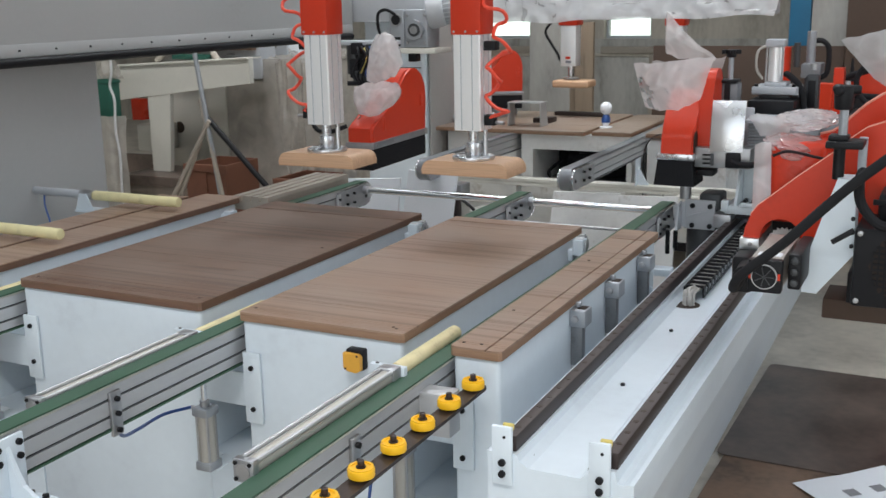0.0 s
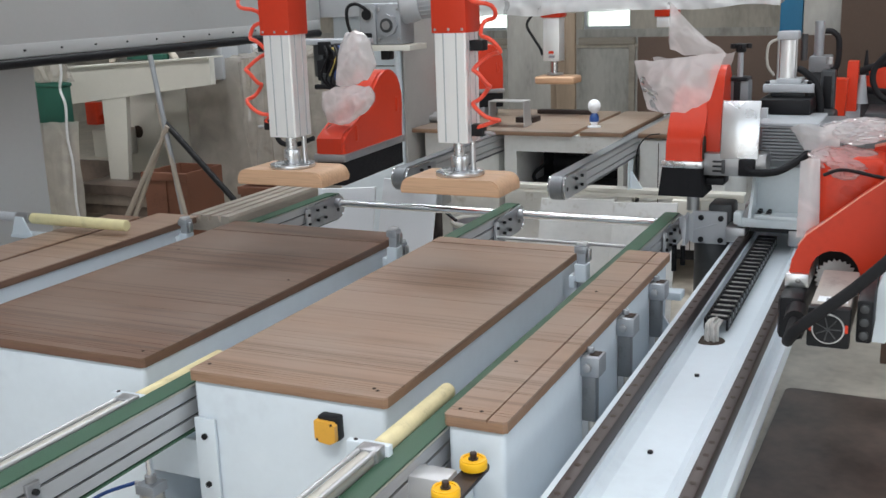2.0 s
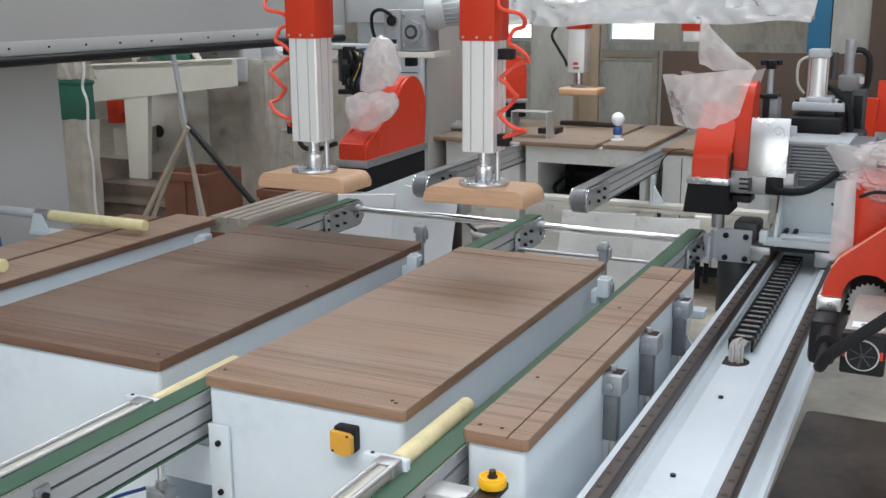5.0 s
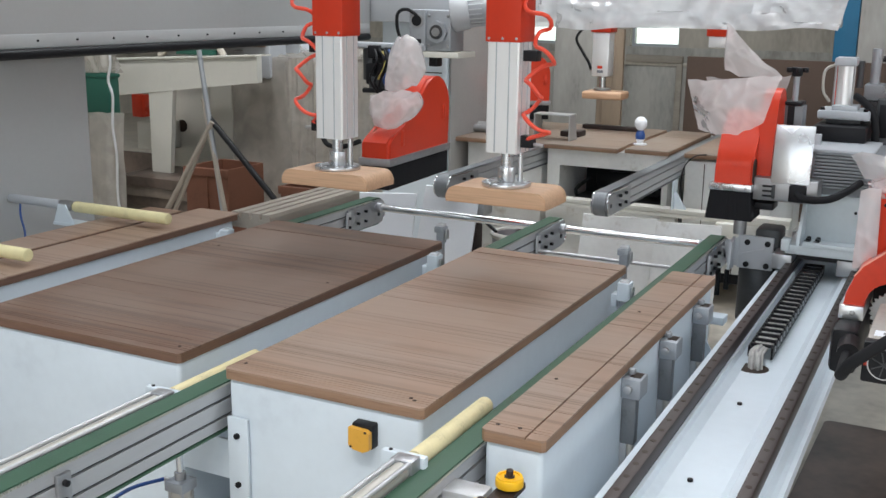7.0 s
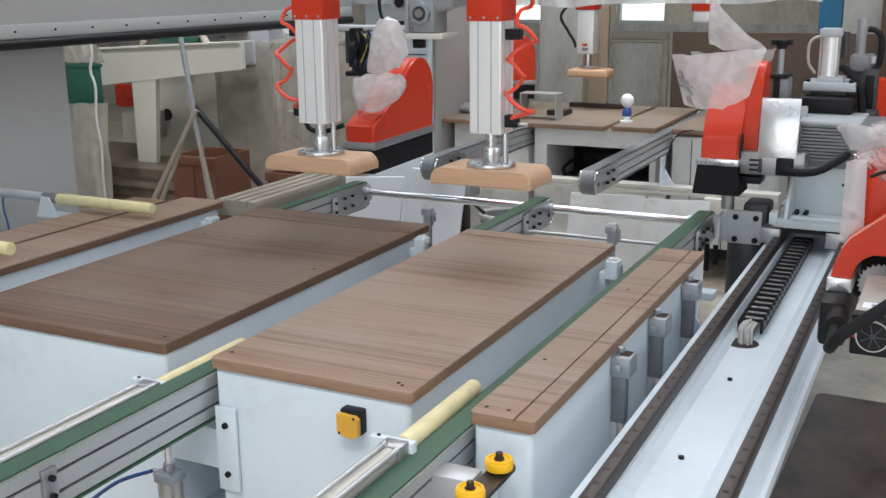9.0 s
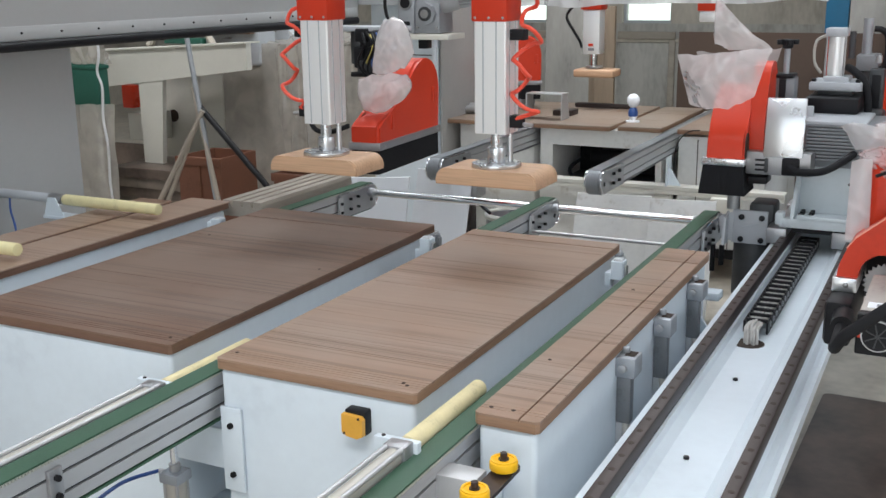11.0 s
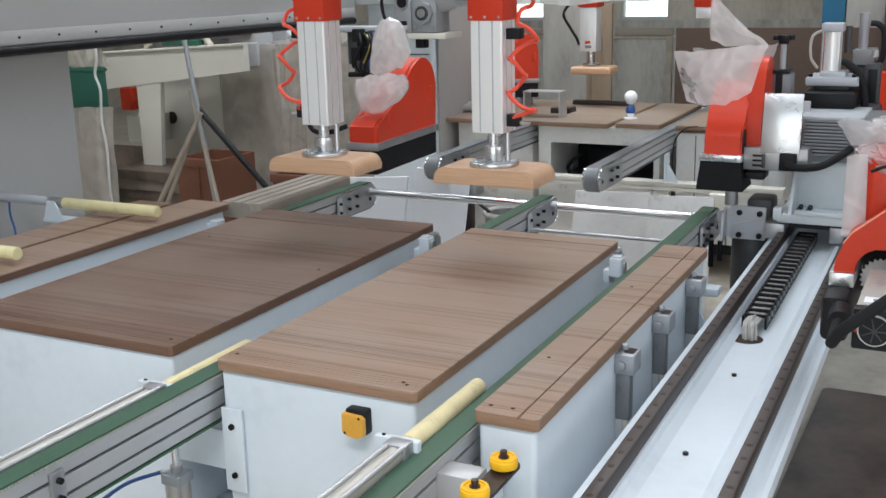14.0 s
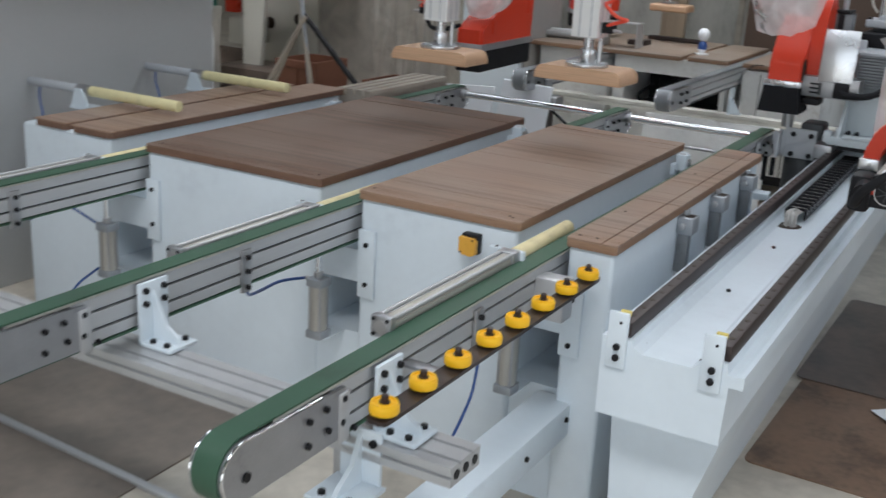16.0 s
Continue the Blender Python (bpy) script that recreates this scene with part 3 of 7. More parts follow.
def top_board(t, x0, x1, y0, y1, cuts, split=None, face=None):
    """The brown board in two skins: a laminate face over a sawn core."""
    core = bmnew()
    c = 0.007
    xs = [(x0, x1)] if split is None else [(x0, split - 0.002), (split + 0.002, x1)]
    prism(core, [(x0 + c, y0), (x1 - c, y0), (x1, y0 + c), (x1, y1 - c), (x1 - c, y1), (x0 + c, y1), (x0, y1 - c), (x0, y0 + c)], "z", TOP - THICK, TOP - 0.0045)
    p = part("tabletop", core, EDGEDARK if face is BOARDDARK else EDGE, t, "brown fibreboard top with a sawn edge", smooth=0)
    ys = [y0] + list(cuts) + [y1]
    for (a0, a1) in xs:
        for i, (a, b) in enumerate(zip(ys, ys[1:])):
            bm = bmnew()
            f, l = i == 0, i == len(ys) - 2
            a2, b2 = (y + s * (0 if e else 0.003 if y > 2.93 else 0.0005 if y in HAIR else 0.0010) for y, e, s in ((a, f, 1), (b, l, -1)))
            cl, cr = a0 == x0, a1 == x1
            o = []
            o += [(a0 + c, a2)] if f and cl else [(a0, a2)]
            o += [(a1 - c, a2), (a1, a2 + c)] if f and cr else [(a1, a2)]
            o += [(a1, b2 - c), (a1 - c, b2)] if l and cr else [(a1, b2)]
            o += [(a0 + c, b2), (a0, b2 - c)] if l and cl else [(a0, b2)]
            if f and cl:
                o += [(a0, a2 + c)]
            prism(bm, o, "z", TOP - 0.0045, TOP)
            part("plank", bm, face or BOARD, p, smooth=0)
    return p


def screw_holes(t, places):
    for x, y in places:
        part("screw", rod(bmnew(), (x, y, TOP - 0.003), (x, y, TOP + 0.0006), 0.0045, 10), GROOVE, t, "dark countersunk screw")


def front_bracket(t, x, front, zs, w=0.055, h=0.20, z0=0.46):
    """A thin white angle plate bolted to a table's front face."""
    b = part("bracket_plate", slab(x - w / 2, x + w / 2, front - 0.011, front - 0.002, z0, z0 + h, 0.002), WHITE, t)
    for z in zs:
        part("bolt", hexbolt(bmnew(), (x, front - 0.011, z), (0, -1, 0)), BOLT, b, "black socket-head bolt")


def feed_table(i, label, cuts, split, screws, face=None):
    x0, x1, y0, y1 = TABLES[i]
    t = thing("feed_table", ((x0 + x1) / 2, (y0 + y1) / 2, 0), label, "machine table", "feed tables side by side")
    bm = bmnew()
    box(bm, x0 + 0.006, x1 - 0.006, y0 + 0.006, y1 - 0.02, 0.04, TOP - THICK, 0.012, 3)
    body = part("cabinet", bm, WHITE, t, "white painted sheet-steel body")
    for lx in sorted({round(x0 + 0.06, 3), round(x1 - 0.06, 3)}):
        for ly in (y0 + 0.09, y1 - 0.1):
            leg = part("leg", slab(lx - 0.03, lx + 0.03, ly - 0.03, ly + 0.03, 0.02, 0.045, 0.004), WHITE, t)
            part("foot", rod(bmnew(), (lx, ly, 0), (lx, ly, 0.02), 0.04, 16), RUBBER, leg)
    top_board(t, x0, x1, y0, y1, cuts, split, face)
    screw_holes(t, screws)
    return t, body


t3, _ = feed_table(0, "narrow white steel feed table with a grooved brown board", (1.726, 1.738, 1.750, 1.846, 1.990, 2.173, 2.183, 2.300, 2.465, 2.722, 2.932), -0.959,
                   [(-1.030, 1.732), (-0.985, 1.734), (-1.022, 2.022), (-1.012, 2.605)])
t2, b2 = feed_table(1, "white steel feed table with a brown board", (1.742, 1.755, 1.765, 1.776, 1.788, 1.799, 1.882, 1.891, 1.905, 1.929, 1.945, 1.961, 2.000, 2.041, 2.118, 2.406, 2.560, 2.919, 2.997), None,
                    [(-1.668, 1.776), (-1.230, 1.761), (-1.243, 1.770)])
t1, b1 = feed_table(2, "broad white steel feed table with a dark brown board", (1.778, 1.788, 1.800, 1.812, 1.848, 1.919, 1.977, 2.090, 2.176, 2.520, 2.653, 2.929, 2.939), None,
                    [(-2.487, 1.795), (-1.874, 1.795), (-1.884, 2.441), (-2.447, 2.653)], BOARDDARK)
front_bracket(t3, -1.018, 1.703, (0.491, 0.613), h=0.19, z0=0.46)
front_bracket(t2, -1.656, 1.734, (0.501, 0.618))
front_bracket(t1, -2.490, 1.756, (0.514, 0.627))

# table at the panel: two boards with a gap
t0 = thing("feed_table", (-2.94, 2.42, 0), "white steel feed table with two brown strips by the grey panel", "machine table", "feed tables side by side")
part("cabinet", slab(-3.155, -2.728, 1.800, 3.09, 0.04, TOP - THICK, 0.012, 3), WHITE, t0, "white painted sheet-steel body")
for lx in (-3.09, -2.79):
    for ly in (1.87, 2.98):
        leg = part("leg", slab(lx - 0.03, lx + 0.03, ly - 0.03, ly + 0.03, 0.02, 0.045, 0.004), WHITE, t0)
        part("foot", rod(bmnew(), (lx, ly, 0), (lx, ly, 0.02), 0.04, 16), RUBBER, leg)
for x0, x1, y1 in ((-2.905, -2.718, 3.115), (-3.085, -2.930, 3.035)):
    bm = bmnew()
    c = 0.014
    prism(bm, [(x0 + c, 1.793), (x1 - c, 1.793), (x1, 1.793 + c), (x1, y1 - c), (x1 - c, y1), (x0, y1), (x0, 1.793 + c)], "z", TOP - THICK, TOP - 0.004)
    p = part("tabletop", bm, EDGEDARK, t0, "brown fibreboard strip with a dark sawn edge", smooth=0)
    ys = (1.793, 2.05, 2.44, 2.74, y1)
    for a, b in zip(ys, ys[1:]):
        part("plank", slab(x0, x1, a + 0.001, b - 0.001, TOP - 0.004, TOP), BOARD, p, smooth=0)

# low front plates of the base between the tables, with the cylinder openings
base = thing("plinth", (-1.9, FACE + 0.3, 0), "white steel machine base between the tables, with cylinder openings", "machine base")
GAPS = [(-1.199, -1.045), (-1.843, -1.685), (-2.728, -2.516)]
for k, (x0, x1) in enumerate(GAPS):
    part("lower_plate", slab(x0, x1, FACE + 0.004, FACE + 0.012, 0.0, 0.335), WHITE, base)
    part("upper_plate", slab(x0, x1, FACE + 0.004, FACE + 0.012, 0.49, 0.585), WHITE, base)
    part("shelf", slab(x0, x1, FACE + 0.012, 2.7, 0.325, 0.335), WHITE, base)
    part("back_plate", slab(x0, x1, 2.70, 2.71, 0.0, 0.60), WHITE, base)
    part("cover_plate", slab(x0, x1, FACE + 0.012, 2.70, 0.49, 0.497), WHITE, base)
part("bottom_rail", slab(-1.105, -1.0, 0.86, 1.735, 0.24, 0.33, 0.003), WHITE, base, "white steel channel running out to the front")
part("rail_leg", slab(-1.095, -1.01, 0.88, 0.96, 0, 0.24, 0.003), WHITE, base)
bm = bmnew()
for y, z in ((1.05, 0.285), (1.45, 0.285), (1.68, 0.295)):
    hexbolt(bm, (-1.0, y, z), (1, 0, 0))
part("bolts", bm, BOLT, base, "black socket-head bolts")
part("foot_plate", slab(-1.0, -0.93, FACE + 0.05, 2.85, 0.0, 0.16, 0.004), WHITE, base)


# ---- belt conveyors ----
BELTZ, BELTW, YN, YF = 0.732, 0.050, 0.447, 3.878


def side_grooved(x, half, z0, z1):
    """Section of an aluminium extrusion with two slots on each side."""
    h = z1 - z0
    zs = [z0, z0 + h * 0.24, z0 + h * 0.24, z0 + h * 0.31, z0 + h * 0.31, z0 + h * 0.66, z0 + h * 0.66, z0 + h * 0.73, z0 + h * 0.73, z1]
    d = 0.008
    xs = [half, half, half - d, half - d, half, half, half - d, half - d, half, half]
    return [(x + a, z) for a, z in zip(xs, zs)] + [(x - a, z) for a, z in zip(xs[::-1], zs[::-1])]


def belt_loop(x, half, r, zc, y0, y1, t):
    """A closed belt round two pulleys, t thick."""
    def ring(rr, w):
        pts = arch(y1, zc, rr, -90, 90, 14) + arch(y0, zc, rr, 90, 270, 14)
        return pts
    bm = bmnew()
    outer, inner = ring(r + t, 0), ring(r, 0)
    n = len(outer)
    vs = [[bm.verts.new((x + s * half, y, z)) for y, z in o] for s in (-1, 1) for o in (outer, inner)]
    for i in range(n):
        j = (i + 1) % n
        bm.faces.new((vs[0][i], vs[0][j], vs[2][j], vs[2][i]))
        bm.faces.new((vs[1][i], vs[3][i], vs[3][j], vs[1][j]))
        bm.faces.new((vs[0][i], vs[1][i], vs[1][j], vs[0][j]))
        bm.faces.new((vs[2][i], vs[2][j], vs[3][j], vs[3][i]))
    return bm


def end_plate(t, x, y_tip, into, zc, r, side, far):
    """A side plate with a round nose, its rim polished."""
    s = 1 if into > 0 else -1
    ln = 0.32 if not far else 0.30
    o = arch(y_tip + s * r, zc, r, 90, 270, 12) if s > 0 else arch(y_tip - r, zc, r, 90, -90, 12)
    o = [(y, z) for y, z in o]
    o += [(y_tip + s * ln, zc - r), (y_tip + s * ln, zc + r - 0.01)] if s > 0 else [(y_tip + s * ln, zc - r), (y_tip + s * ln, zc + r - 0.01)]
    bm = bmnew()
    prism(bm, o, "x", x - 0.004, x + 0.004)
    p = part("side_plate", bm, PLATE, t, "milled aluminium side plate with a round nose", smooth=25)
    path = [(x + 0.004 * side, y, z) for y, z in arch(y_tip + s * r, zc, r - 0.001, 78, 250 if s > 0 else -70, 14)]
    part("polished_rim", tube(bmnew(), [(x + 0.004 * side, y_tip + s * 0.25, zc + r - 0.005)] + path, 0.0024, 6), CHROME, p, "bright worn rim")
    hub = bmnew()
    rod(hub, (x - 0.004 * side, y_tip + s * (r + 0.005), zc - 0.012), (x + 0.007 * side, y_tip + s * (r + 0.005), zc - 0.012), 0.009, 16)
    part("axle_end", hub, BOLT, p)
    return p


def belt_conveyor(x, label, far_plate_bolts=True):
    zc, r = BELTZ - 0.058, 0.054
    t = thing("belt_conveyor", (x, 2.0, 0.55), label, "conveyor", "belt conveyors between the tables")
    part("belt", belt_loop(x, BELTW / 2, r, zc, YN + r, YF - r, 0.004), GREEN, t, "green belt over round ends")
    bm = bmnew()
    tooth = bmnew()
    for k in range(425):
        y = 0.58 + k * 0.0075
        box(tooth, x + BELTW / 2 - 0.002, x + BELTW / 2 + 0.0012, y, y + 0.004, BELTZ - 0.0095, BELTZ - 0.0045)
    part("belt_teeth", tooth, BELTEDGE, t, "pale toothed edge of the belt", smooth=0, kind="stuff")
    prism(bm, side_grooved(x, BELTW / 2 - 0.003, zc - 0.050, BELTZ - 0.011), "y", YN + 0.29, YF - 0.27)
    part("extrusion", bm, ALU, t, "aluminium extrusion with dark slots", smooth=0)
    slots = bmnew()
    h = BELTZ - 0.011 - (zc - 0.050)
    for f in (0.24, 0.66):
        for s in (-1, 1):
            xs = sorted((x + s * (BELTW / 2 - 0.0108), x + s * (BELTW / 2 - 0.0095)))
            box(slots, xs[0], xs[1], YN + 0.29, YF - 0.27, zc - 0.05 + h * (f + 0.005), zc - 0.05 + h * (f + 0.065))
    part("slot_strip", slots, DARKIRON, t, "dark strip in the slots", smooth=0)
    for s in (-1, 1):
        xx = x + s * (BELTW / 2 + 0.003)
        p = end_plate(t, xx, YN, 1, zc, r - 0.002, s, False)
        q = end_plate(t, xx, YF, -1, zc, r - 0.002, s, True)
        bm = bmnew()
        for y, z in ((YN + 0.215, 0.018), (YN + 0.212, -0.026), (YN + 0.262, 0.022), (YN + 0.268, -0.020), (YN + 0.312, 0.024), (YN + 0.308, -0.020), (YN + 0.345, -0.045)):
            hexbolt(bm, (xx + s * 0.004, y, zc + z), (s, 0, 0), 0.0062, 0.007)
        part("bolts", bm, BOLT, p, "black socket-head bolts")
        bm = bmnew()
        for y, z in ((YF - 0.17, 0.02), (YF - 0.17, -0.022), (YF - 0.23, 0.02), (YF - 0.23, -0.022), (YF - 0.30, 0.012), (YF - 0.30, -0.025)):
            hexbolt(bm, (xx + s * 0.004, y, zc + z), (s, 0, 0), 0.006, 0.012)
        part("bolts", bm, BOLT, q, "black socket-head bolts")
        # slotted joint plates behind the noses
        part("joint_plate", slab(xx - 0.0045 + s * 0.004, xx + 0.0045 + s * 0.004, YN + 0.300, YN + 0.330, zc - 0.060, zc + 0.035, 0.002), ALU, t)
        part("joint_plate", slab(xx - 0.0045 + s * 0.004, xx + 0.0045 + s * 0.004, YF - 0.315, YF - 0.285, zc - 0.042, zc + 0.035, 0.002), ALU, t)
    # clamp plate on the slots
    c = part("clamp_plate", slab(x + BELTW / 2 - 0.003, x + BELTW / 2 + 0.006, 1.247, 1.281, zc - 0.072, zc + 0.036, 0.002), STEEL, t, "small steel clamp plate")
    bm = bmnew()
    for z in (0.018, -0.018, -0.058):
        hexbolt(bm, (x + BELTW / 2 + 0.006, 1.264, zc + z), (1, 0, 0), 0.0065, 0.009)
    part("bolts", bm, BOLT, c)
    return t


BELTS = [-1.083, -1.724, -2.558]
belt_conveyor(BELTS[0], "green belt conveyor on a slotted aluminium beam beside the narrow table")
belt_conveyor(BELTS[1], "green belt conveyor on a slotted aluminium beam between two tables")
belt_conveyor(BELTS[2], "green belt conveyor on a slotted aluminium beam near the grey panel")

# drive shaft through the far ends
sh = thing("drive_shaft", (-1.75, 3.803, 0.67), "polished steel drive shaft through the far ends of the conveyors", "shaft")
part("shaft", rod(bmnew(), (-2.62, 3.803, 0.695), (-0.99, 3.803, 0.695), 0.016, 24), CHROME, sh)
for x in BELTS:
    for s in (-1, 1):
        part("collar", rod(bmnew(), (x + s * 0.036, 3.803, 0.695), (x + s * 0.060, 3.803, 0.695), 0.0205, 20, bev=0.003), PLATE, sh)
sh2 = thing("tie_bar", (-1.4, 3.35, 0.55), "thin steel tie bar below the drive shaft", "bar")
part("bar", rod(bmnew(), (-1.69, 3.575, 0.652), (-1.06, 3.575, 0.652), 0.0065, 18), STEEL, sh2)

# gearbox that drives the shaft
site(1.03, 0.093, 0.025)
gb = thing("gearbox", (-1.0, 3.66, 0.45), "grey gearbox and bracket at the end of the drive shaft", "gearbox")
part("bracket_plate", slab(-1.050, -0.930, 3.60, 3.612, 0.625, 0.742, 0.004), GREY, gb, "grey bracket with four black bolts")
part("flange_web", prism(bmnew(), [(-1.095, 0.715), (-1.045, 0.735), (-1.045, 0.632), (-1.085, 0.640)], "y", 3.595, 3.603), GREY, gb, smooth=0)
part("fold", prism(bmnew(), [(-1.045, 0.668), (-0.955, 0.700), (-0.955, 0.704), (-1.045, 0.676)], "y", 3.594, 3.600), GREY, gb, smooth=0)
part("side_cheek", prism(bmnew(), [(3.53, 0.63), (3.60, 0.625), (3.60, 0.735), (3.55, 0.722)], "x", -1.068, -1.060), GREY, gb)
part("gear_housing", slab(-1.00, -0.915, 3.625, 3.74, 0.635, 0.765, 0.012), DARKIRON, gb, "dark cast gear housing")
part("motor", rod(bmnew(), (-0.985, 3.68, 0.42), (-0.985, 3.68, 0.625), 0.070, 28, bev=0.008), DARKIRON, gb, "dark round motor")
bm = bmnew()
for x in (-1.018, -0.950):
    for z in (0.641, 0.719):
        hexbolt(bm, (x, 3.60, z), (0, -1, 0), 0.010, 0.008)
part("bolts", bm, BOLT, gb)
bm = bmnew()
for x in (-1.10, -1.07):
    rod(bm, (x, 3.55, 0.555 + (x + 1.07) * 0.8), (x, 3.55, 0.625), 0.009, 12)
part("stay", bm, BOLT, gb)
part("pedestal", slab(-1.01, -0.96, 3.66, 3.71, 0.0, 0.42, 0.004), ZINC, gb)


site()


# ---- low cross rail and gussets that carry the conveyors ----
def slotted_bar(bm, x0, x1, y0, y1, z0, z1):
    """An extrusion along x with two slots on top and one at the front."""
    d, w = 0.007, 0.008
    ya, yb = y0 + (y1 - y0) * 0.28, y0 + (y1 - y0) * 0.72
    zm = (z0 + z1) / 2
    o = [(y0, z0), (y1, z0), (y1, z1), (yb + w / 2, z1), (yb + w / 2, z1 - d), (yb - w / 2, z1 - d), (yb - w / 2, z1),
         (ya + w / 2, z1), (ya + w / 2, z1 - d), (ya - w / 2, z1 - d), (ya - w / 2, z1), (y0, z1),
         (y0, zm + w / 2), (y0 + d, zm + w / 2), (y0 + d, zm - w / 2), (y0, zm - w / 2)]
    return prism(bm, o, "x", x0, x1)


cr = thing("cross_rail", (-2.0, 1.18, 0.35), "aluminium cross rail under the conveyors", "rail")
part("extrusion", slotted_bar(bmnew(), -3.15, -0.874, 0.842, 0.950, 0.540, 0.580), ALU, cr, smooth=0)
bm = bmnew()
for y in (0.863, 0.896, 0.930):
    rod(bm, (-0.875, y, 0.560), (-0.8725, y, 0.560), 0.010, 12)
part("end_hole", bm, BLACK, cr, "dark cores at the sawn end")
for x in (-2.95, -1.13):
    part("leg", slab(x - 0.025, x + 0.025, 0.88, 0.93, 0, 0.540, 0.003), ALU, cr)
site(1.0, 0.088, -0.020)
lg = thing("gusset_bracket", (-1.16, 0.80, 0.44), "white gusset bracket under the end of the cross rail", "bracket", "gusset brackets under the conveyors")
part("upright", slab(-1.20, -1.11, 0.862, 0.871, 0.492, 0.600, 0.002), WHITE, lg)
part("foot", slab(-1.21, -1.10, 0.765, 0.871, 0.483, 0.492, 0.002), WHITE, lg)
part("web", prism(bmnew(), [(0.862, 0.492), (0.780, 0.492), (0.79, 0.505), (0.835, 0.535), (0.862, 0.592)], "x", -1.160, -1.150), WHITE, lg, smooth=0)
bm = bmnew()
for dx in (-0.03, 0.03):
    hexbolt(bm, (-1.155 + dx, 0.862, 0.578), (0, -1, 0), 0.0075, 0.008)
    hexbolt(bm, (-1.155 + dx, 0.785, 0.492), (0, 0, 1), 0.0075, 0.008)
part("bolts", bm, BOLT, lg)
part("post", slab(-1.19, -1.12, 0.77, 0.86, 0.0, 0.483, 0.003), ALU, lg)

site()


def gusset(x, y, label):
    g = thing("gusset_bracket", (x + 0.05, y, 0.58), label, "bracket", "gusset brackets under the conveyors")
    xx = x + BELTW / 2 + 0.006
    part("upright", slab(xx, xx + 0.009, y - 0.042, y + 0.042, 0.582, 0.722, 0.002), WHITE, g)
    part("foot", slab(xx, xx + 0.092, y - 0.042, y + 0.042, 0.582, 0.591, 0.002), WHITE, g)
    o = [(xx + 0.008, 0.591), (xx + 0.085, 0.591), (xx + 0.078, 0.604), (xx + 0.045, 0.625), (xx + 0.025, 0.665), (xx + 0.008, 0.705)]
    part("web", prism(bmnew(), o, "y", y - 0.005, y + 0.005), WHITE, g, smooth=0)
    for dy in (-0.027, 0.027):
        for z in (0.705, 0.675):
            part("bolt", hexbolt(bmnew(), (xx + 0.009, y + dy, z), (1, 0, 0), 0.0072, 0.008), BOLT, g)
    for dx, dy in ((0.03, -0.028), (0.03, 0.028), (0.07, -0.028), (0.07, 0.028)):
        part("bolt", hexbolt(bmnew(), (xx + dx, y + dy, 0.591), (0, 0, 1), 0.0072, 0.008), BOLT, g)
    return g


for x in BELTS:
    gusset(x, 0.947 if x < -1.5 else 0.90, "white gusset bracket bolted to a conveyor and the cross rail")

# ---- row of yellow guide rollers on a dark bar ----
rb = thing("roller_guide", (-0.957, 1.19, 0.69), "row of eight yellow guide rollers on a dark steel bar", "roller guide")
bar = bmnew()
prism(bar, rounded(-0.978, -0.936, 0.715, 1.660, 0.012), "z", 0.692, 0.700)
part("bar", bar, DARK, rb, "dark flat steel bar")
for i in range(8):
    x, y = -0.957, 0.746 + i * 0.1253
    w = bmnew()
    rod(w, (x, y, 0.704), (x, y, 0.7215), 0.0262, 32, bev=0.003)
    rod(w, (x, y, 0.7215), (x, y, 0.7225), 0.0120, 20)
    wh = part("roller", w, YELLOW, rb)
    ring = bmnew()
    for k in range(24):
        a0, a1 = 2 * math.pi * k / 24, 2 * math.pi * (k + 1) / 24
        o = [(x + q * math.cos(a), y + q * math.sin(a)) for a, q in ((a0, 0.0240), (a1, 0.0240), (a1, 0.0195), (a0, 0.0195))]
        prism(ring, o, "z", 0.7210, 0.7245)
    part("rim", ring, YELLOW, wh, smooth=0)
    part("bolt", rod(rod(bmnew(), (x, y, 0.7222), (x, y, 0.7365), 0.0066, 12, bev=0.001), (x, y, 0.7222), (x, y, 0.7245), 0.0098, 16), DARK, wh, "dark bolt and washer")
part("arm", slab(-1.066, -0.955, 1.560, 1.605, 0.684, 0.691, 0.002), ALU, rb, "bare aluminium arm")
part("arm_block", slab(-1.062, -0.985, 1.555, 1.612, 0.600, 0.702, 0.003), ALU, rb, "bare aluminium spacer block")
part("arm", slab(-1.064, -0.955, 0.96, 0.99, 0.684, 0.691, 0.002), PLATE, rb, "bare aluminium arm")


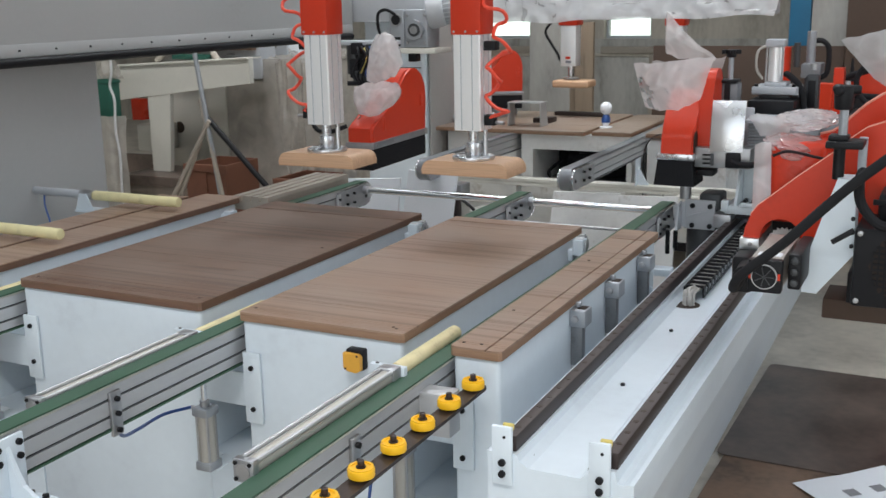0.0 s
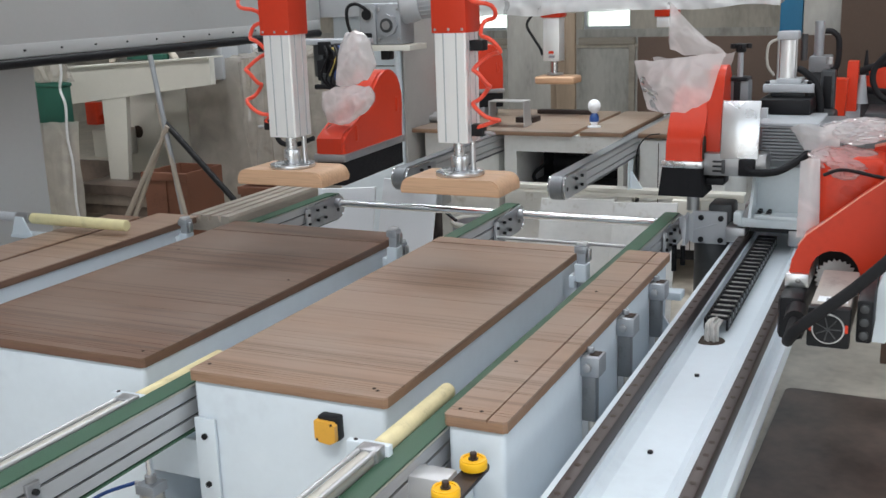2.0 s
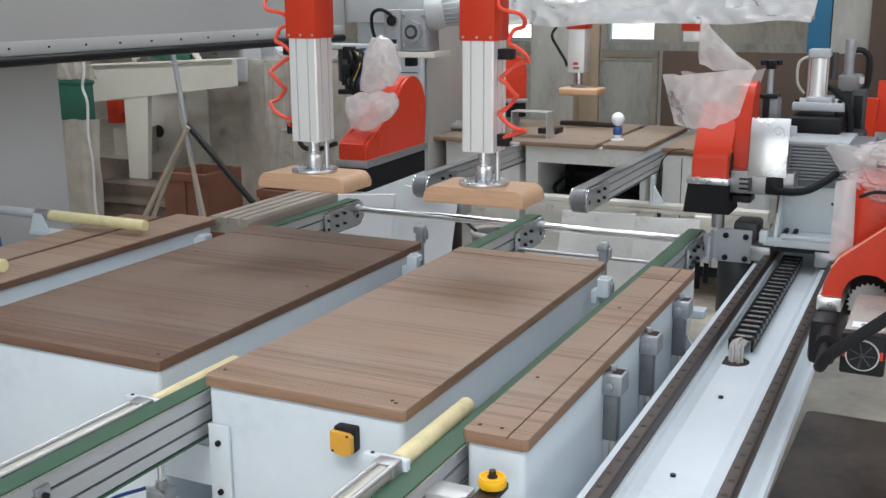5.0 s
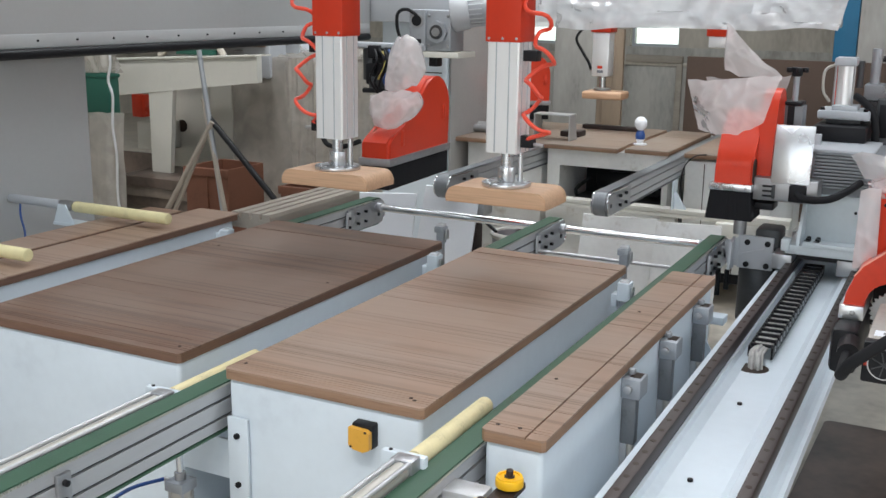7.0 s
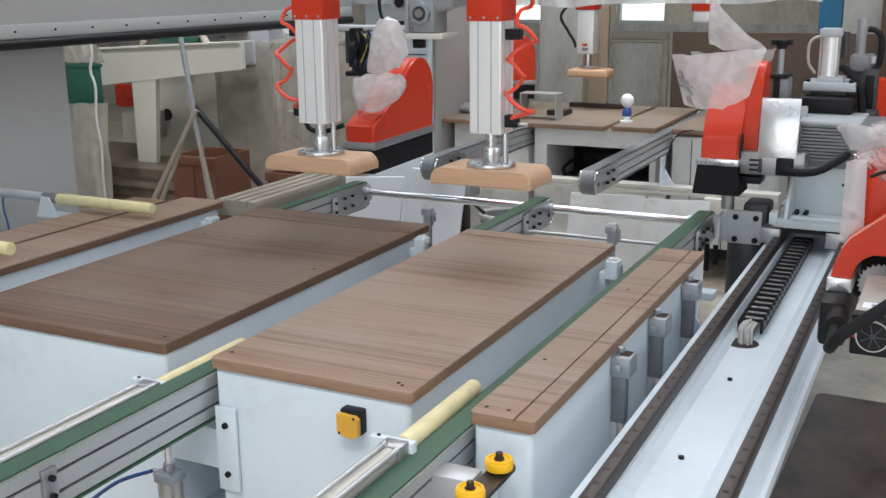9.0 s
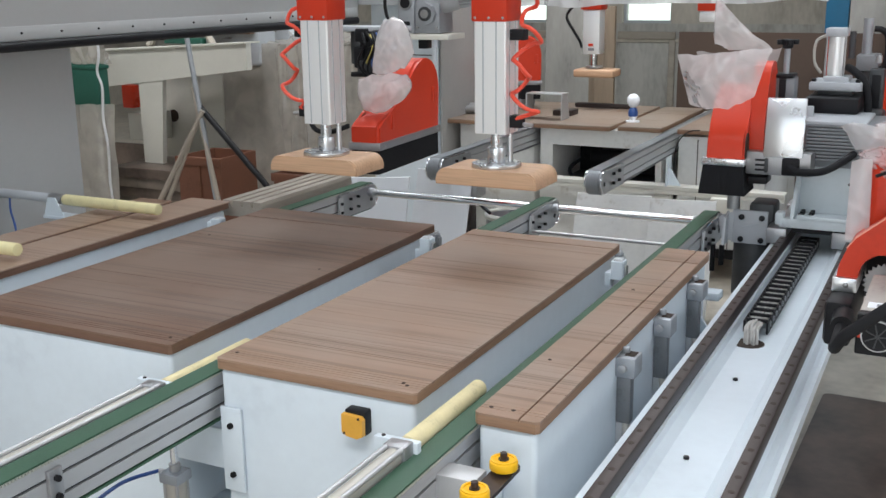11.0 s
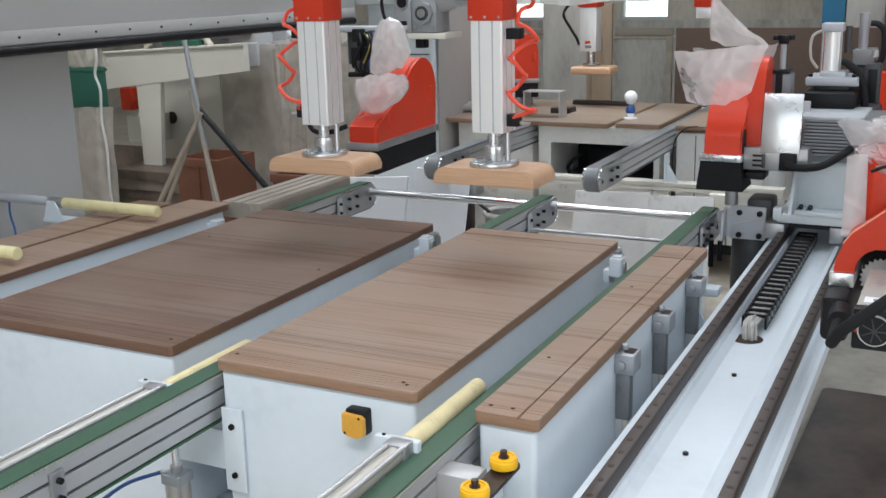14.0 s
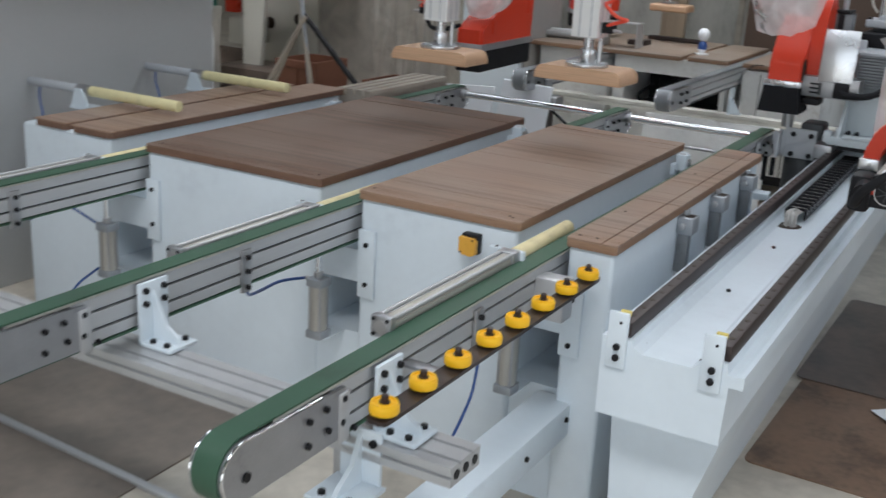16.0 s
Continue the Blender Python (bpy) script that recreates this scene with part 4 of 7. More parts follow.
# ---- foam-covered bumper cylinders ----
def bumper(x, y0, y1, y2, z, label, r=0.0165):
    t = thing("bumper_cylinder", (x, (y0 + y2) / 2, z - 0.03), label, "pneumatic cylinder", "foam bumpers on pneumatic cylinders")
    part("barrel", rod(bmnew(), (x, y0 + 0.018, z), (x, y1 - 0.03, z), 0.0175, 22), CREAM, t, "dusty grey cylinder barrel")
    for dx in (-0.0165, 0.0165):
        for dz in (-0.0165, 0.0165):
            part("tie_rod", rod(bmnew(), (x + dx, y0 + 0.018, z + dz), (x + dx, y1 - 0.03, z + dz), 0.0048, 8), ALU, t)
    part("front_cap", slab(x - 0.023, x + 0.023, y0, y0 + 0.02, z - 0.023, z + 0.023, 0.003), PLATE, t)
    part("cap_face", rod(bmnew(), (x, y0 - 0.002, z), (x, y0 + 0.001, z), 0.015, 20), STEEL, t)
    for dx in (-0.016, 0.016):
        for dz in (-0.016, 0.016):
            part("cap_bolt", rod(bmnew(), (x + dx, y0 - 0.003, z + dz), (x + dx, y0 + 0.001, z + dz), 0.0042, 8), BOLT, t)
    part("rear_cap", slab(x - 0.023, x + 0.023, y1 - 0.055, y1 - 0.020, z - 0.023, z + 0.021, 0.003), PLATE, t)
    part("mounting_plate", slab(x - 0.062, x + 0.030, y1 - 0.020, y1 - 0.002, z - 0.05, z + 0.016, 0.003), WHITE, t, "white mounting block")
    part("plate_screw", rod(bmnew(), (x - 0.045, y1 - 0.011, z + 0.016), (x - 0.045, y1 - 0.011, z + 0.018), 0.004, 10), BOLT, t)
    part("rod", rod(bmnew(), (x, y1 - 0.03, z), (x, y2, z), 0.008, 14), CHROME, t)
    part("foam_sleeve", rod(bmnew(), (x, y1, z), (x, y2, z), r, 22, bev=0.003), FOAMWORN, t, "handled tan-yellow foam sleeve")
    return t


bumper(-1.128, 0.990, 1.575, 1.888, 0.737, "pneumatic cylinder with a pale yellow foam sleeve beside a green belt", 0.0185)
bumper(-1.775, 1.10, 1.655, 1.955, 0.716, "pneumatic cylinder with a pale yellow foam sleeve beside a green belt", 0.0165)
bumper(-2.612, 1.10, 1.655, 1.955, 0.716, "pneumatic cylinder with a pale yellow foam sleeve beside a green belt", 0.0165)


def side_bumper(y, label):
    z = 0.805
    t = thing("side_bumper", (-3.15, y, z - 0.05), label, "pneumatic cylinder", "foam bumpers over the far table")
    part("barrel", rod(bmnew(), (-3.532, y, z), (-3.262, y, z), 0.017, 20, bev=0.003), GREY, t)
    part("collar", rod(bmnew(), (-3.267, y, z), (-3.202, y, z), 0.020, 20, bev=0.003), STEEL, t)
    part("rod", rod(bmnew(), (-3.232, y, z), (-2.772, y, z), 0.008, 12), CHROME, t)
    part("foam_sleeve", rod(bmnew(), (-3.197, y, z), (-2.755, y, z), 0.020, 22, bev=0.004), FOAM, t, "pale yellow foam sleeve")
    part("stay", prism(bmnew(), [(-3.272, TOP - THICK), (-3.172, TOP - THICK), (-3.212, z + 0.01), (-3.247, z + 0.01)], "y", y - 0.035, y - 0.030), WHITE, t, "white angle stay", smooth=0)
    part("stay_foot", slab(-3.272, -3.112, y - 0.04, y + 0.03, TOP - THICK - 0.008, TOP - THICK + 0.002), WHITE, t)
    part("air_hose", tube(bmnew(), smoothed([(-3.482, y, z - 0.015), (-3.462, y - 0.02, z - 0.06), (-3.412, y - 0.05, z - 0.12), (-3.392, y - 0.08, z - 0.22)]), 0.004, 8), BLUE, t)
    return t


side_bumper(2.765, "grey cylinder with a pale yellow foam sleeve over the strip table")
side_bumper(2.150, "grey cylinder with a pale yellow foam sleeve over the strip table")


# ---- upright lifting cylinders in the base openings ----
def lift_cylinder(x, label):
    t = thing("lift_cylinder", (x, 1.70, 0.335), label, "pneumatic cylinder", "lifting cylinders in the base openings")
    for dx in (-0.017, 0.017):
        for dy in (-0.017, 0.017):
            part("tie_rod", rod(bmnew(), (x + dx, 1.66 + dy, 0.345), (x + dx, 1.66 + dy, 0.515), 0.004, 8), STEEL, t)
    part("barrel", rod(bmnew(), (x, 1.66, 0.35), (x, 1.66, 0.50), 0.0235, 22), CREAM, t, "ivory barrel")
    part("lower_cap", slab(x - 0.026, x + 0.026, 1.634, 1.686, 0.335, 0.360, 0.004), ZINC, t)
    part("upper_cap", slab(x - 0.026, x + 0.026, 1.634, 1.686, 0.490, 0.515, 0.004), ZINC, t)
    part("gland", rod(bmnew(), (x, 1.66, 0.515), (x, 1.66, 0.532), 0.013, 16), STEEL, t)
    part("piston_rod", rod(bmnew(), (x, 1.66, 0.53), (x, 1.66, 0.60), 0.008, 12), CHROME, t)
    part("fitting", rod(bmnew(), (x - 0.045, 1.66, 0.505), (x - 0.024, 1.66, 0.505), 0.006, 10), STEEL, t)
    part("base_plate", slab(x - 0.026, x + 0.026, 1.66, FACE + 0.004, 0.331, 0.335, 0.001), WHITE, t)
    return t


for x in (-1.165, -1.770, -2.604):
    lift_cylinder(x, "small ivory pneumatic cylinder standing in a base opening")


def hose(name, points, r, mat, label):
    return lone(name, tube(bmnew(), smoothed(points), r, 10), mat, label, "hose")


site(1.0, 0.017, 0.0)
hose("air_hose", [(-1.833, 1.66, 0.505), (-1.852, 1.57, 0.514), (-1.815, 1.44, 0.532), (-1.760, 1.33, 0.565), (-1.712, 1.262, 0.612)], 0.0045, BLUE, "blue air hose from a lift cylinder to the conveyor")
hose("air_hose", [(-1.205, 1.66, 0.505), (-1.24, 1.60, 0.53), (-1.30, 1.66, 0.56), (-1.36, 1.71, 0.53), (-1.37, 1.73, 0.45), (-1.30, 1.74, 0.38)], 0.005, BLUE, "blue air hose looped at the front of the base")
hose("air_hose", [(-1.215, 1.655, 0.50), (-1.22, 1.58, 0.47), (-1.20, 1.50, 0.38), (-1.21, 1.42, 0.28), (-1.25, 1.40, 0.18)], 0.004, BLUE, "blue air hose hanging by the base")
site(1.0, 0.05, 0.01)
hose("air_hose", [(-2.70, 1.655, 0.50), (-2.78, 1.60, 0.56), (-2.70, 1.45, 0.60), (-2.60, 1.32, 0.61)], 0.004, BLUE, "blue air hose from a lift cylinder to the conveyor")
hose("air_hose", [(-2.69, 1.64, 0.36), (-2.72, 1.56, 0.30), (-2.66, 1.45, 0.22), (-2.72, 1.40, 0.12)], 0.004, BLUE, "blue air hose hanging by the base")

site(1.0, 0.010, -0.012)

# orange light sensor on the front of a table
sn = thing("light_sensor", (-1.336, FACE - 0.03, 0.66), "square orange and black light sensor on the table's front", "sensor")
part("case", slab(-1.360, -1.311, FACE - 0.030, FACE, 0.664, 0.718, 0.004), BLACK, sn, "black case")
part("front_face", prism(bmnew(), [(-1.361, 0.672), (-1.350, 0.664), (-1.326, 0.661), (-1.312, 0.668), (-1.312, 0.703), (-1.319, 0.709), (-1.361, 0.711)], "y", FACE - 0.042, FACE - 0.029), ORANGE, sn, "orange face", smooth=0)
for x, z in ((-1.355, 0.670), (-1.320, 0.706)):
    part("screw", rod(bmnew(), (x, FACE - 0.0435, z), (x, FACE - 0.040, z), 0.0028, 10), GROOVE, sn)


site()

# ---- pop-up stops beside the boards ----
STOP_FRONT, STOP_REAR = [], []


def stop_holder(x, y, top=0.765):
    h = thing("stop_holder", (x, y, 0.62), "white bracket that guides a pop-up stop beside a board", "bracket", "stop guides beside the boards")
    bm = bmnew()
    prism(bm, rounded(x - 0.019, x + 0.019, y - 0.022, y + 0.022, 0.006, 3), "z", top - 0.053, top)
    part("guide", bm, WHITE, h)
    part("cylinder", rod(bmnew(), (x, y, 0.60), (x, y, top - 0.053), 0.016, 16), ZINC, h)
    part("arm", slab(x - 0.036, x - 0.018, y - 0.02, y + 0.02, 0.69, 0.730, 0.002), WHITE, h)
    return h


def stop(x, y, rows_list):
    s = thing("stop_block", (x, y, 0.70), "bright steel pop-up stop block beside a board", "stop block", "pop-up stops beside the boards")
    bm = bmnew()
    box(bm, x - 0.014, x + 0.014, y - 0.012, y + 0.016, 0.712, 0.772, 0.002)
    box(bm, x - 0.020, x + 0.018, y - 0.018, y + 0.018, 0.752, 0.774, 0.003)
    part("block", bm, ZINC, s)
    part("pad", slab(x - 0.014, x + 0.014, y - 0.014, y + 0.014, 0.774, 0.784, 0.003), FILMTHICK, s, "white plastic pad on top")
    part("latch", slab(x + 0.018, x + 0.026, y - 0.008, y + 0.012, 0.728, 0.764, 0.002), STEEL, s)
    if x < -2.5:
        s.location.z -= 0.028
    if rows_list is STOP_REAR:
        part("stem", slab(x - 0.010, x + 0.010, y - 0.006, y + 0.012, 0.59, 0.714, 0.002), STEEL, s)
    rows_list.append(s)
    return s


for x, y in ((-1.142, 2.895), (-1.783, 2.915), (-2.658, 2.96)):
    stop_holder(x, y, 0.765 if x > -2.5 else 0.742)
    stop(x, y, STOP_FRONT)
for x, y in ((-1.265, 3.275), (-1.945, 3.275), (-2.643, 3.29)):
    stop(x, y, STOP_REAR)
rs = thing("rear_stop_rail", (-1.95, 3.20, 0.55), "white steel rail that carries the rear stops", "rail")
part("rail", slab(-2.76, -0.925, 3.270, 3.330, 0.560, 0.586, 0.003), WHITE, rs)
for x in (-2.75, -1.45):
    part("leg", slab(x - 0.03, x + 0.03, 3.265, 3.335, 0, 0.56, 0.003), WHITE, rs)


# ---- small cylinders on the side of the narrow table ----
def side_clamp(y):
    x = -0.921
    t = thing("side_clamp", (x, y, 0.55), "grey compact cylinder clamped to the table's side", "pneumatic cylinder", "compact cylinders on the table side")
    part("body", slab(x - 0.004, x + 0.030, y - 0.022, y + 0.006, 0.575, 0.700, 0.003), MIDGREY, t)
    hb = part("head", slab(x - 0.004, x + 0.042, y - 0.034, y + 0.026, 0.690, 0.738, 0.004), ZINC, t, "pale grey head block")
    part("recess", slab(x + 0.012, x + 0.036, y - 0.018, y + 0.016, 0.7375, 0.7390), GROOVE, hb, "dark square recess")
    part("stud", rod(bmnew(), (x + 0.010, y + 0.004, 0.738), (x + 0.010, y + 0.004, 0.752), 0.009, 14, bev=0.003), ZINC, hb)
    part("bolt", hexbolt(bmnew(), (x + 0.014, y - 0.034, 0.714), (0, -1, 0), 0.010, 0.010), STEEL, hb)
    part("foot_tab", slab(x - 0.004, x + 0.012, y - 0.020, y + 0.002, 0.500, 0.575, 0.002), GREY, t)
    part("fitting", rod(bmnew(), (x + 0.018, y - 0.012, 0.575), (x + 0.024, y - 0.022, 0.548), 0.009, 12), CREAM, t, "pale hose fitting")
    part("air_tube", tube(bmnew(), smoothed([(x + 0.024, y - 0.022, 0.55), (x + 0.026, y - 0.03, 0.52), (x + 0.012, y - 0.02, 0.47)]), 0.004, 8), FILM, t, "clear air tube")


for y in (2.215, 2.525, 2.865):
    side_clamp(y)
part("corner_foot", prism(bmnew(), [(-0.925, 0.50), (-0.84, 0.50), (-0.84, 0.515), (-0.90, 0.56), (-0.925, 0.60)], "y", 3.0, 3.01), WHITE, t3, smooth=0)

# ---- the long rail bed ----
bed = thing("rail_bed", (-0.68, 3.5, 0), "long white steel bed with two dark guide rails", "machine bed")
BEDY0, BEDY1 = 1.412, 6.8
sec = [(-0.828, 0.478), (-0.828, 0.662), (-0.762, 0.662), (-0.757, 0.648), (-0.738, 0.636), (-0.628, 0.636), (-0.612, 0.648), (-0.606, 0.662),
       (-0.556, 0.662), (-0.552, 0.640), (-0.540, 0.636), (-0.528, 0.640), (-0.518, 0.640), (-0.518, 0.612), (-0.548, 0.612), (-0.552, 0.478)]
part("body", prism(bmnew(), sec, "y", BEDY0, BEDY1), WHITE, bed, "white painted steel trough", smooth=12)
part("belly", prism(bmnew(), [(-0.800, 0.0), (-0.684, 0.0), (-0.640, 0.20), (-0.556, 0.478), (-0.824, 0.478), (-0.808, 0.20)], "y", BEDY0 + 0.10, BEDY1 - 0.05), WHITE, bed, smooth=0)
for x in (-0.782, -0.567):
    r = part("guide_rail", slab(x - 0.0135, x + 0.0135, BEDY0 + 0.012, BEDY1 - 0.05, 0.662, 0.697, 0.003), DARK, bed, "dark oiled guide rail with bolt holes")
    bm = bmnew()
    y = BEDY0 + 0.06
    while y < BEDY1 - 0.1:
        rod(bm, (x, y, 0.6968), (x, y, 0.6976), 0.0065, 10)
        y += 0.062
    part("bolt_hole", bm, GROOVE, r, kind="stuff")
for x in (-0.793, -0.586):
    p = part("end_plate", slab(x - 0.022, x + 0.022, BEDY0 - 0.009, BEDY0 + 0.001, 0.595, 0.722, 0.002), WHITE, bed)
    bm = bmnew()
    for z in (0.645, 0.620):
        hexbolt(bm, (x + 0.002, BEDY0 - 0.009, z), (0, -1, 0), 0.0078, 0.008)
    hexbolt(bm, (x + 0.006, BEDY0 - 0.009, 0.70), (0, -1, 0), 0.0035, 0.001)
    part("bolts", bm, BOLT, p)
    part("tape", slab(x - 0.002, x + 0.022, BEDY0 + 0.001, BEDY0 + 0.011, 0.712, 0.726, 0.003), DULLTAPE, p, "scrap of dull yellow tape")
bm = bmnew()
for x, y in ((-0.697, 1.945), (-0.693, 2.412), (-0.752, 1.47), (-0.618, 1.452)):
    rod(bm, (x, y, 0.636), (x, y, 0.642), 0.006, 12, bev=0.001)
part("screw", bm, BOLT, bed, "black screws in the trough")
part("cable_hole", prism(bmnew(), [(-0.714 + 0.041 * math.cos(a), 2.690 + 0.040 * math.sin(a)) for a in (2 * math.pi * k / 24 for k in range(24))], "z", 0.6362, 0.6368), GROOVE, bed, "dark oval cable hole")

# cable chain lying in the trough
site(1.0, 0.0, 0.0, 0.014)
ch = thing("cable_chain", (-0.715, 3.1, 0.622), "black plastic cable chain with grey cables in the trough", "cable chain")
CHX = -0.712
for k in range(21):
    y = 2.790 + k * 0.050
    bm = bmnew()
    for s in (-1, 1):
        box(bm, CHX + s * 0.030 - 0.003, CHX + s * 0.030 + 0.003, y - 0.018, y + 0.022, 0.624, 0.658, 0.002, 1)
    box(bm, CHX - 0.029, CHX + 0.029, y - 0.0045, y + 0.0045, 0.652, 0.661, 0.002, 1)
    link_ob = part("link", bm, BLACK, ch, smooth=0)
    part("stud", slab(CHX + 0.0328, CHX + 0.0350, y + 0.008, y + 0.016, 0.640, 0.654), PLATE, link_ob, "pale mark on the link's side", smooth=0)
for i, (dx, dy, dz) in enumerate(((-0.016, 0.006, 0.004), (-0.009, -0.004, 0.008), (-0.001, 0.003, 0.012), (0.007, -0.006, 0.006), (0.014, 0.004, 0.003))):
    x = CHX + dx
    pts = [(x + 0.006, 2.682 + dy, 0.596), (x + 0.004, 2.688 + dy, 0.634), (x + 0.001, 2.708 + dy, 0.652 + dz), (x, 2.750, 0.650 + dz), (x, 2.820, 0.646 + dz * 0.5), (x + dx * 0.3, 2.90, 0.648), (x + dx * 0.3, 3.75, 0.648)]
    part("cable", tube(bmnew(), smoothed(pts, 6), 0.0046, 9), CABLE, ch, "grey ribbed cable")

site()
for ob in (bed, ch):  # the bed stands half a degree out of square with the tables
    swing = Matrix.Translation((-0.68, 1.44, 0)) @ Matrix.Rotation(radians(0.45), 4, "Z") @ Matrix.Translation((0.68, -1.44, 0))
    ob.matrix_basis = swing @ Matrix.Translation(ob.location)

site(1.0, 0.05, 0.075)
# ribbed support rail beyond the strip table
rr = thing("support_rail", (-2.73, 3.36, 0.69), "long ribbed grey-brown extrusion beside the far belt end", "rail")
o = [(-2.845, 0.705), (-2.655, 0.705), (-2.655, 0.752)]
for k in range(4):
    x = -2.655 - k * 0.0475
    o += [(x - 0.004, 0.765), (x - 0.036, 0.765), (x - 0.038, 0.742), (x - 0.0450, 0.742)]
o += [(-2.845, 0.752)]
part("extrusion", prism(bmnew(), o, "y", 3.075, 3.72), SLAT, rr, smooth=0)
part("leg", slab(-2.80, -2.72, 3.55, 3.63, 0.0, 0.705, 0.003), CREAM, rr)
part("leg", slab(-2.80, -2.72, 3.12, 3.165, 0.0, 0.705, 0.003), CREAM, rr)


# ---- hanging press columns with beech pads ----
site()


def press_column(x, y, coil_side, label):
    t = thing("press_column", (x, y, 1.0), label, "press column", "press columns over the tables")
    bx0, bx1 = x - 0.157, x + 0.157
    o2 = [(bx0, 0.990), (bx1, 0.990), (bx1, 1.006)] + arch(bx1 - 0.032, 1.006, 0.032, 0, 90, 6) + arch(bx0 + 0.032, 1.006, 0.032, 90, 180, 6) + [(bx0, 1.006)]
    bm = bmnew()
    prism(bm, o2, "y", y - 0.086, y + 0.086)
    bmesh.ops.bevel(bm, geom=[e for e in bm.edges if abs(e.verts[0].co.y - e.verts[1].co.y) < 1e-6], offset=0.004, segments=2, affect="EDGES")
    part("pad", bm, BEECH, t, "beech wood pressing pad with rounded ends")
    fl = bmnew()
    rod(fl, (x, y, 1.038), (x, y, 1.050), 0.072, 40, bev=0.002)
    f = part("flange", fl, TURNED, t, "turned steel flange")
    bm = bmnew()
    for k in range(6):
        a = k * math.pi / 3 + 0.3
        rod(bm, (x + 0.055 * math.cos(a), y + 0.055 * math.sin(a), 1.050), (x + 0.055 * math.cos(a), y + 0.055 * math.sin(a), 1.053), 0.006, 10)
    part("flange_bolts", bm, TURNED, f)
    part("hub", rod(bmnew(), (x, y, 1.050), (x, y, 1.095), 0.026, 26, bev=0.002), TURNED, t)
    part("piston_rod", rod(bmnew(), (x, y, 1.09), (x, y, 1.15), 0.017, 22), TURNED, t)
    part("guide_rod", rod(bmnew(), (x + 0.035, y + 0.02, 1.05), (x + 0.035, y + 0.02, 1.15), 0.008, 14), TURNED, t)
    h = 0.0485
    oo = []
    for sx, sy in ((1, 1), (-1, 1), (-1, -1), (1, -1)):
        edge = [(h, h - 0.004), (h - 0.004, h)]
        oo += [(x + sx * a, y + sy * b) for a, b in (edge if sx * sy > 0 else edge[::-1])]
    part("cylinder_tube", prism(bmnew(), oo, "z", 1.138, 1.455), SATIN, t, "extruded aluminium cylinder tube", smooth=0)
    grooves = bmnew()
    for dx in (-0.020, 0.020):
        box(grooves, x + dx - 0.002, x + dx + 0.002, y - h - 0.0008, y - h + 0.002, 1.141, 1.452)
    for dy in (-0.020, 0.020):
        box(grooves, x + h - 0.002, x + h + 0.0008, y + dy - 0.002, y + dy + 0.002, 1.141, 1.452)
    part("groove", grooves, GREY, t, smooth=0)
    part("upper_housing", slab(x - 0.054, x + 0.054, y - 0.054, y + 0.054, 1.452, 2.60, 0.004), RED, t, "orange-red housing")
    bm = bmnew()
    for dx in (-0.042, 0.0, 0.042):
        hexbolt(bm, (x + dx, y - 0.054, 1.462), (0, -1, 0), 0.004, 0.002)
    part("screws", bm, STEEL, t)
    # spiral hose
    pts = []
    cx, cy = x + coil_side * 0.098, y - 0.02
    loops = 5
    for k in range(loops * 14 + 1):
        a = 2 * math.pi * k / 14
        z = 1.72 - 0.52 * k / (loops * 14)
        rr = 0.030 + 0.006 * math.sin(k * 0.31)
        pts.append((cx + rr * math.cos(a) + 0.014 * math.sin(z * 23), cy + rr * 0.9 * math.sin(a), z + 0.006 * math.sin(k)))
    pts += [(cx - coil_side * 0.02, cy, 1.185), (x + coil_side * 0.053, y - 0.01, 1.172)]
    part("spiral_hose", tube(bmnew(), pts, 0.0062, 10), REDTUBE, t, "orange-red spiral air hose")
    part("fitting", slab(min(x + coil_side * 0.048, x + coil_side * 0.085), max(x + coil_side * 0.048, x + coil_side * 0.085), y - 0.022, y + 0.012, 1.155, 1.19, 0.003), BLACK, t)
    part("fitting", slab(min(x + coil_side * 0.048, x + coil_side * 0.09), max(x + coil_side * 0.048, x + coil_side * 0.09), y - 0.02, y + 0.02, 1.40, 1.43, 0.003), BLACK, t)
    part("brass_nipple", rod(bmnew(), (x + coil_side * 0.08, y - 0.005, 1.165), (x + coil_side * 0.115, y - 0.005, 1.162), 0.006, 12), STEEL, t)
    return t


press_column(-2.070, 2.790, -1, "aluminium press column with a beech pad over the broad table")
press_column(-1.486, 2.790, 1, "aluminium press column with a beech pad over the middle table")
bm = bmnew()
tb = thing("column_beam", (-2.0, 2.79, 2.60), "grey steel beam that carries the press columns", "beam")
part("beam", slab(-3.45, -0.3, 2.745, 2.835, 2.60, 2.75, 0.006), GREY, tb)
part("hanger", slab(-3.45, -3.36, 2.745, 2.835, 2.75, ROOF_Z, 0.006), GREY, tb)
part("hanger", slab(-0.39, -0.3, 2.745, 2.835, 2.75, ROOF_Z, 0.006), GREY, tb)

site(1.0, -0.03, 0.065)
# black hose loop by the first column
hose("cable_loop", [(-2.105, 2.78, 1.35), (-2.15, 2.80, 1.20), (-2.13, 2.79, 1.11), (-2.06, 2.78, 1.10), (-2.0, 2.80, 1.12)], 0.008, RUBBER, "black cable looped behind the press column")

site(1.0, 0.06, 0.05, -0.022)
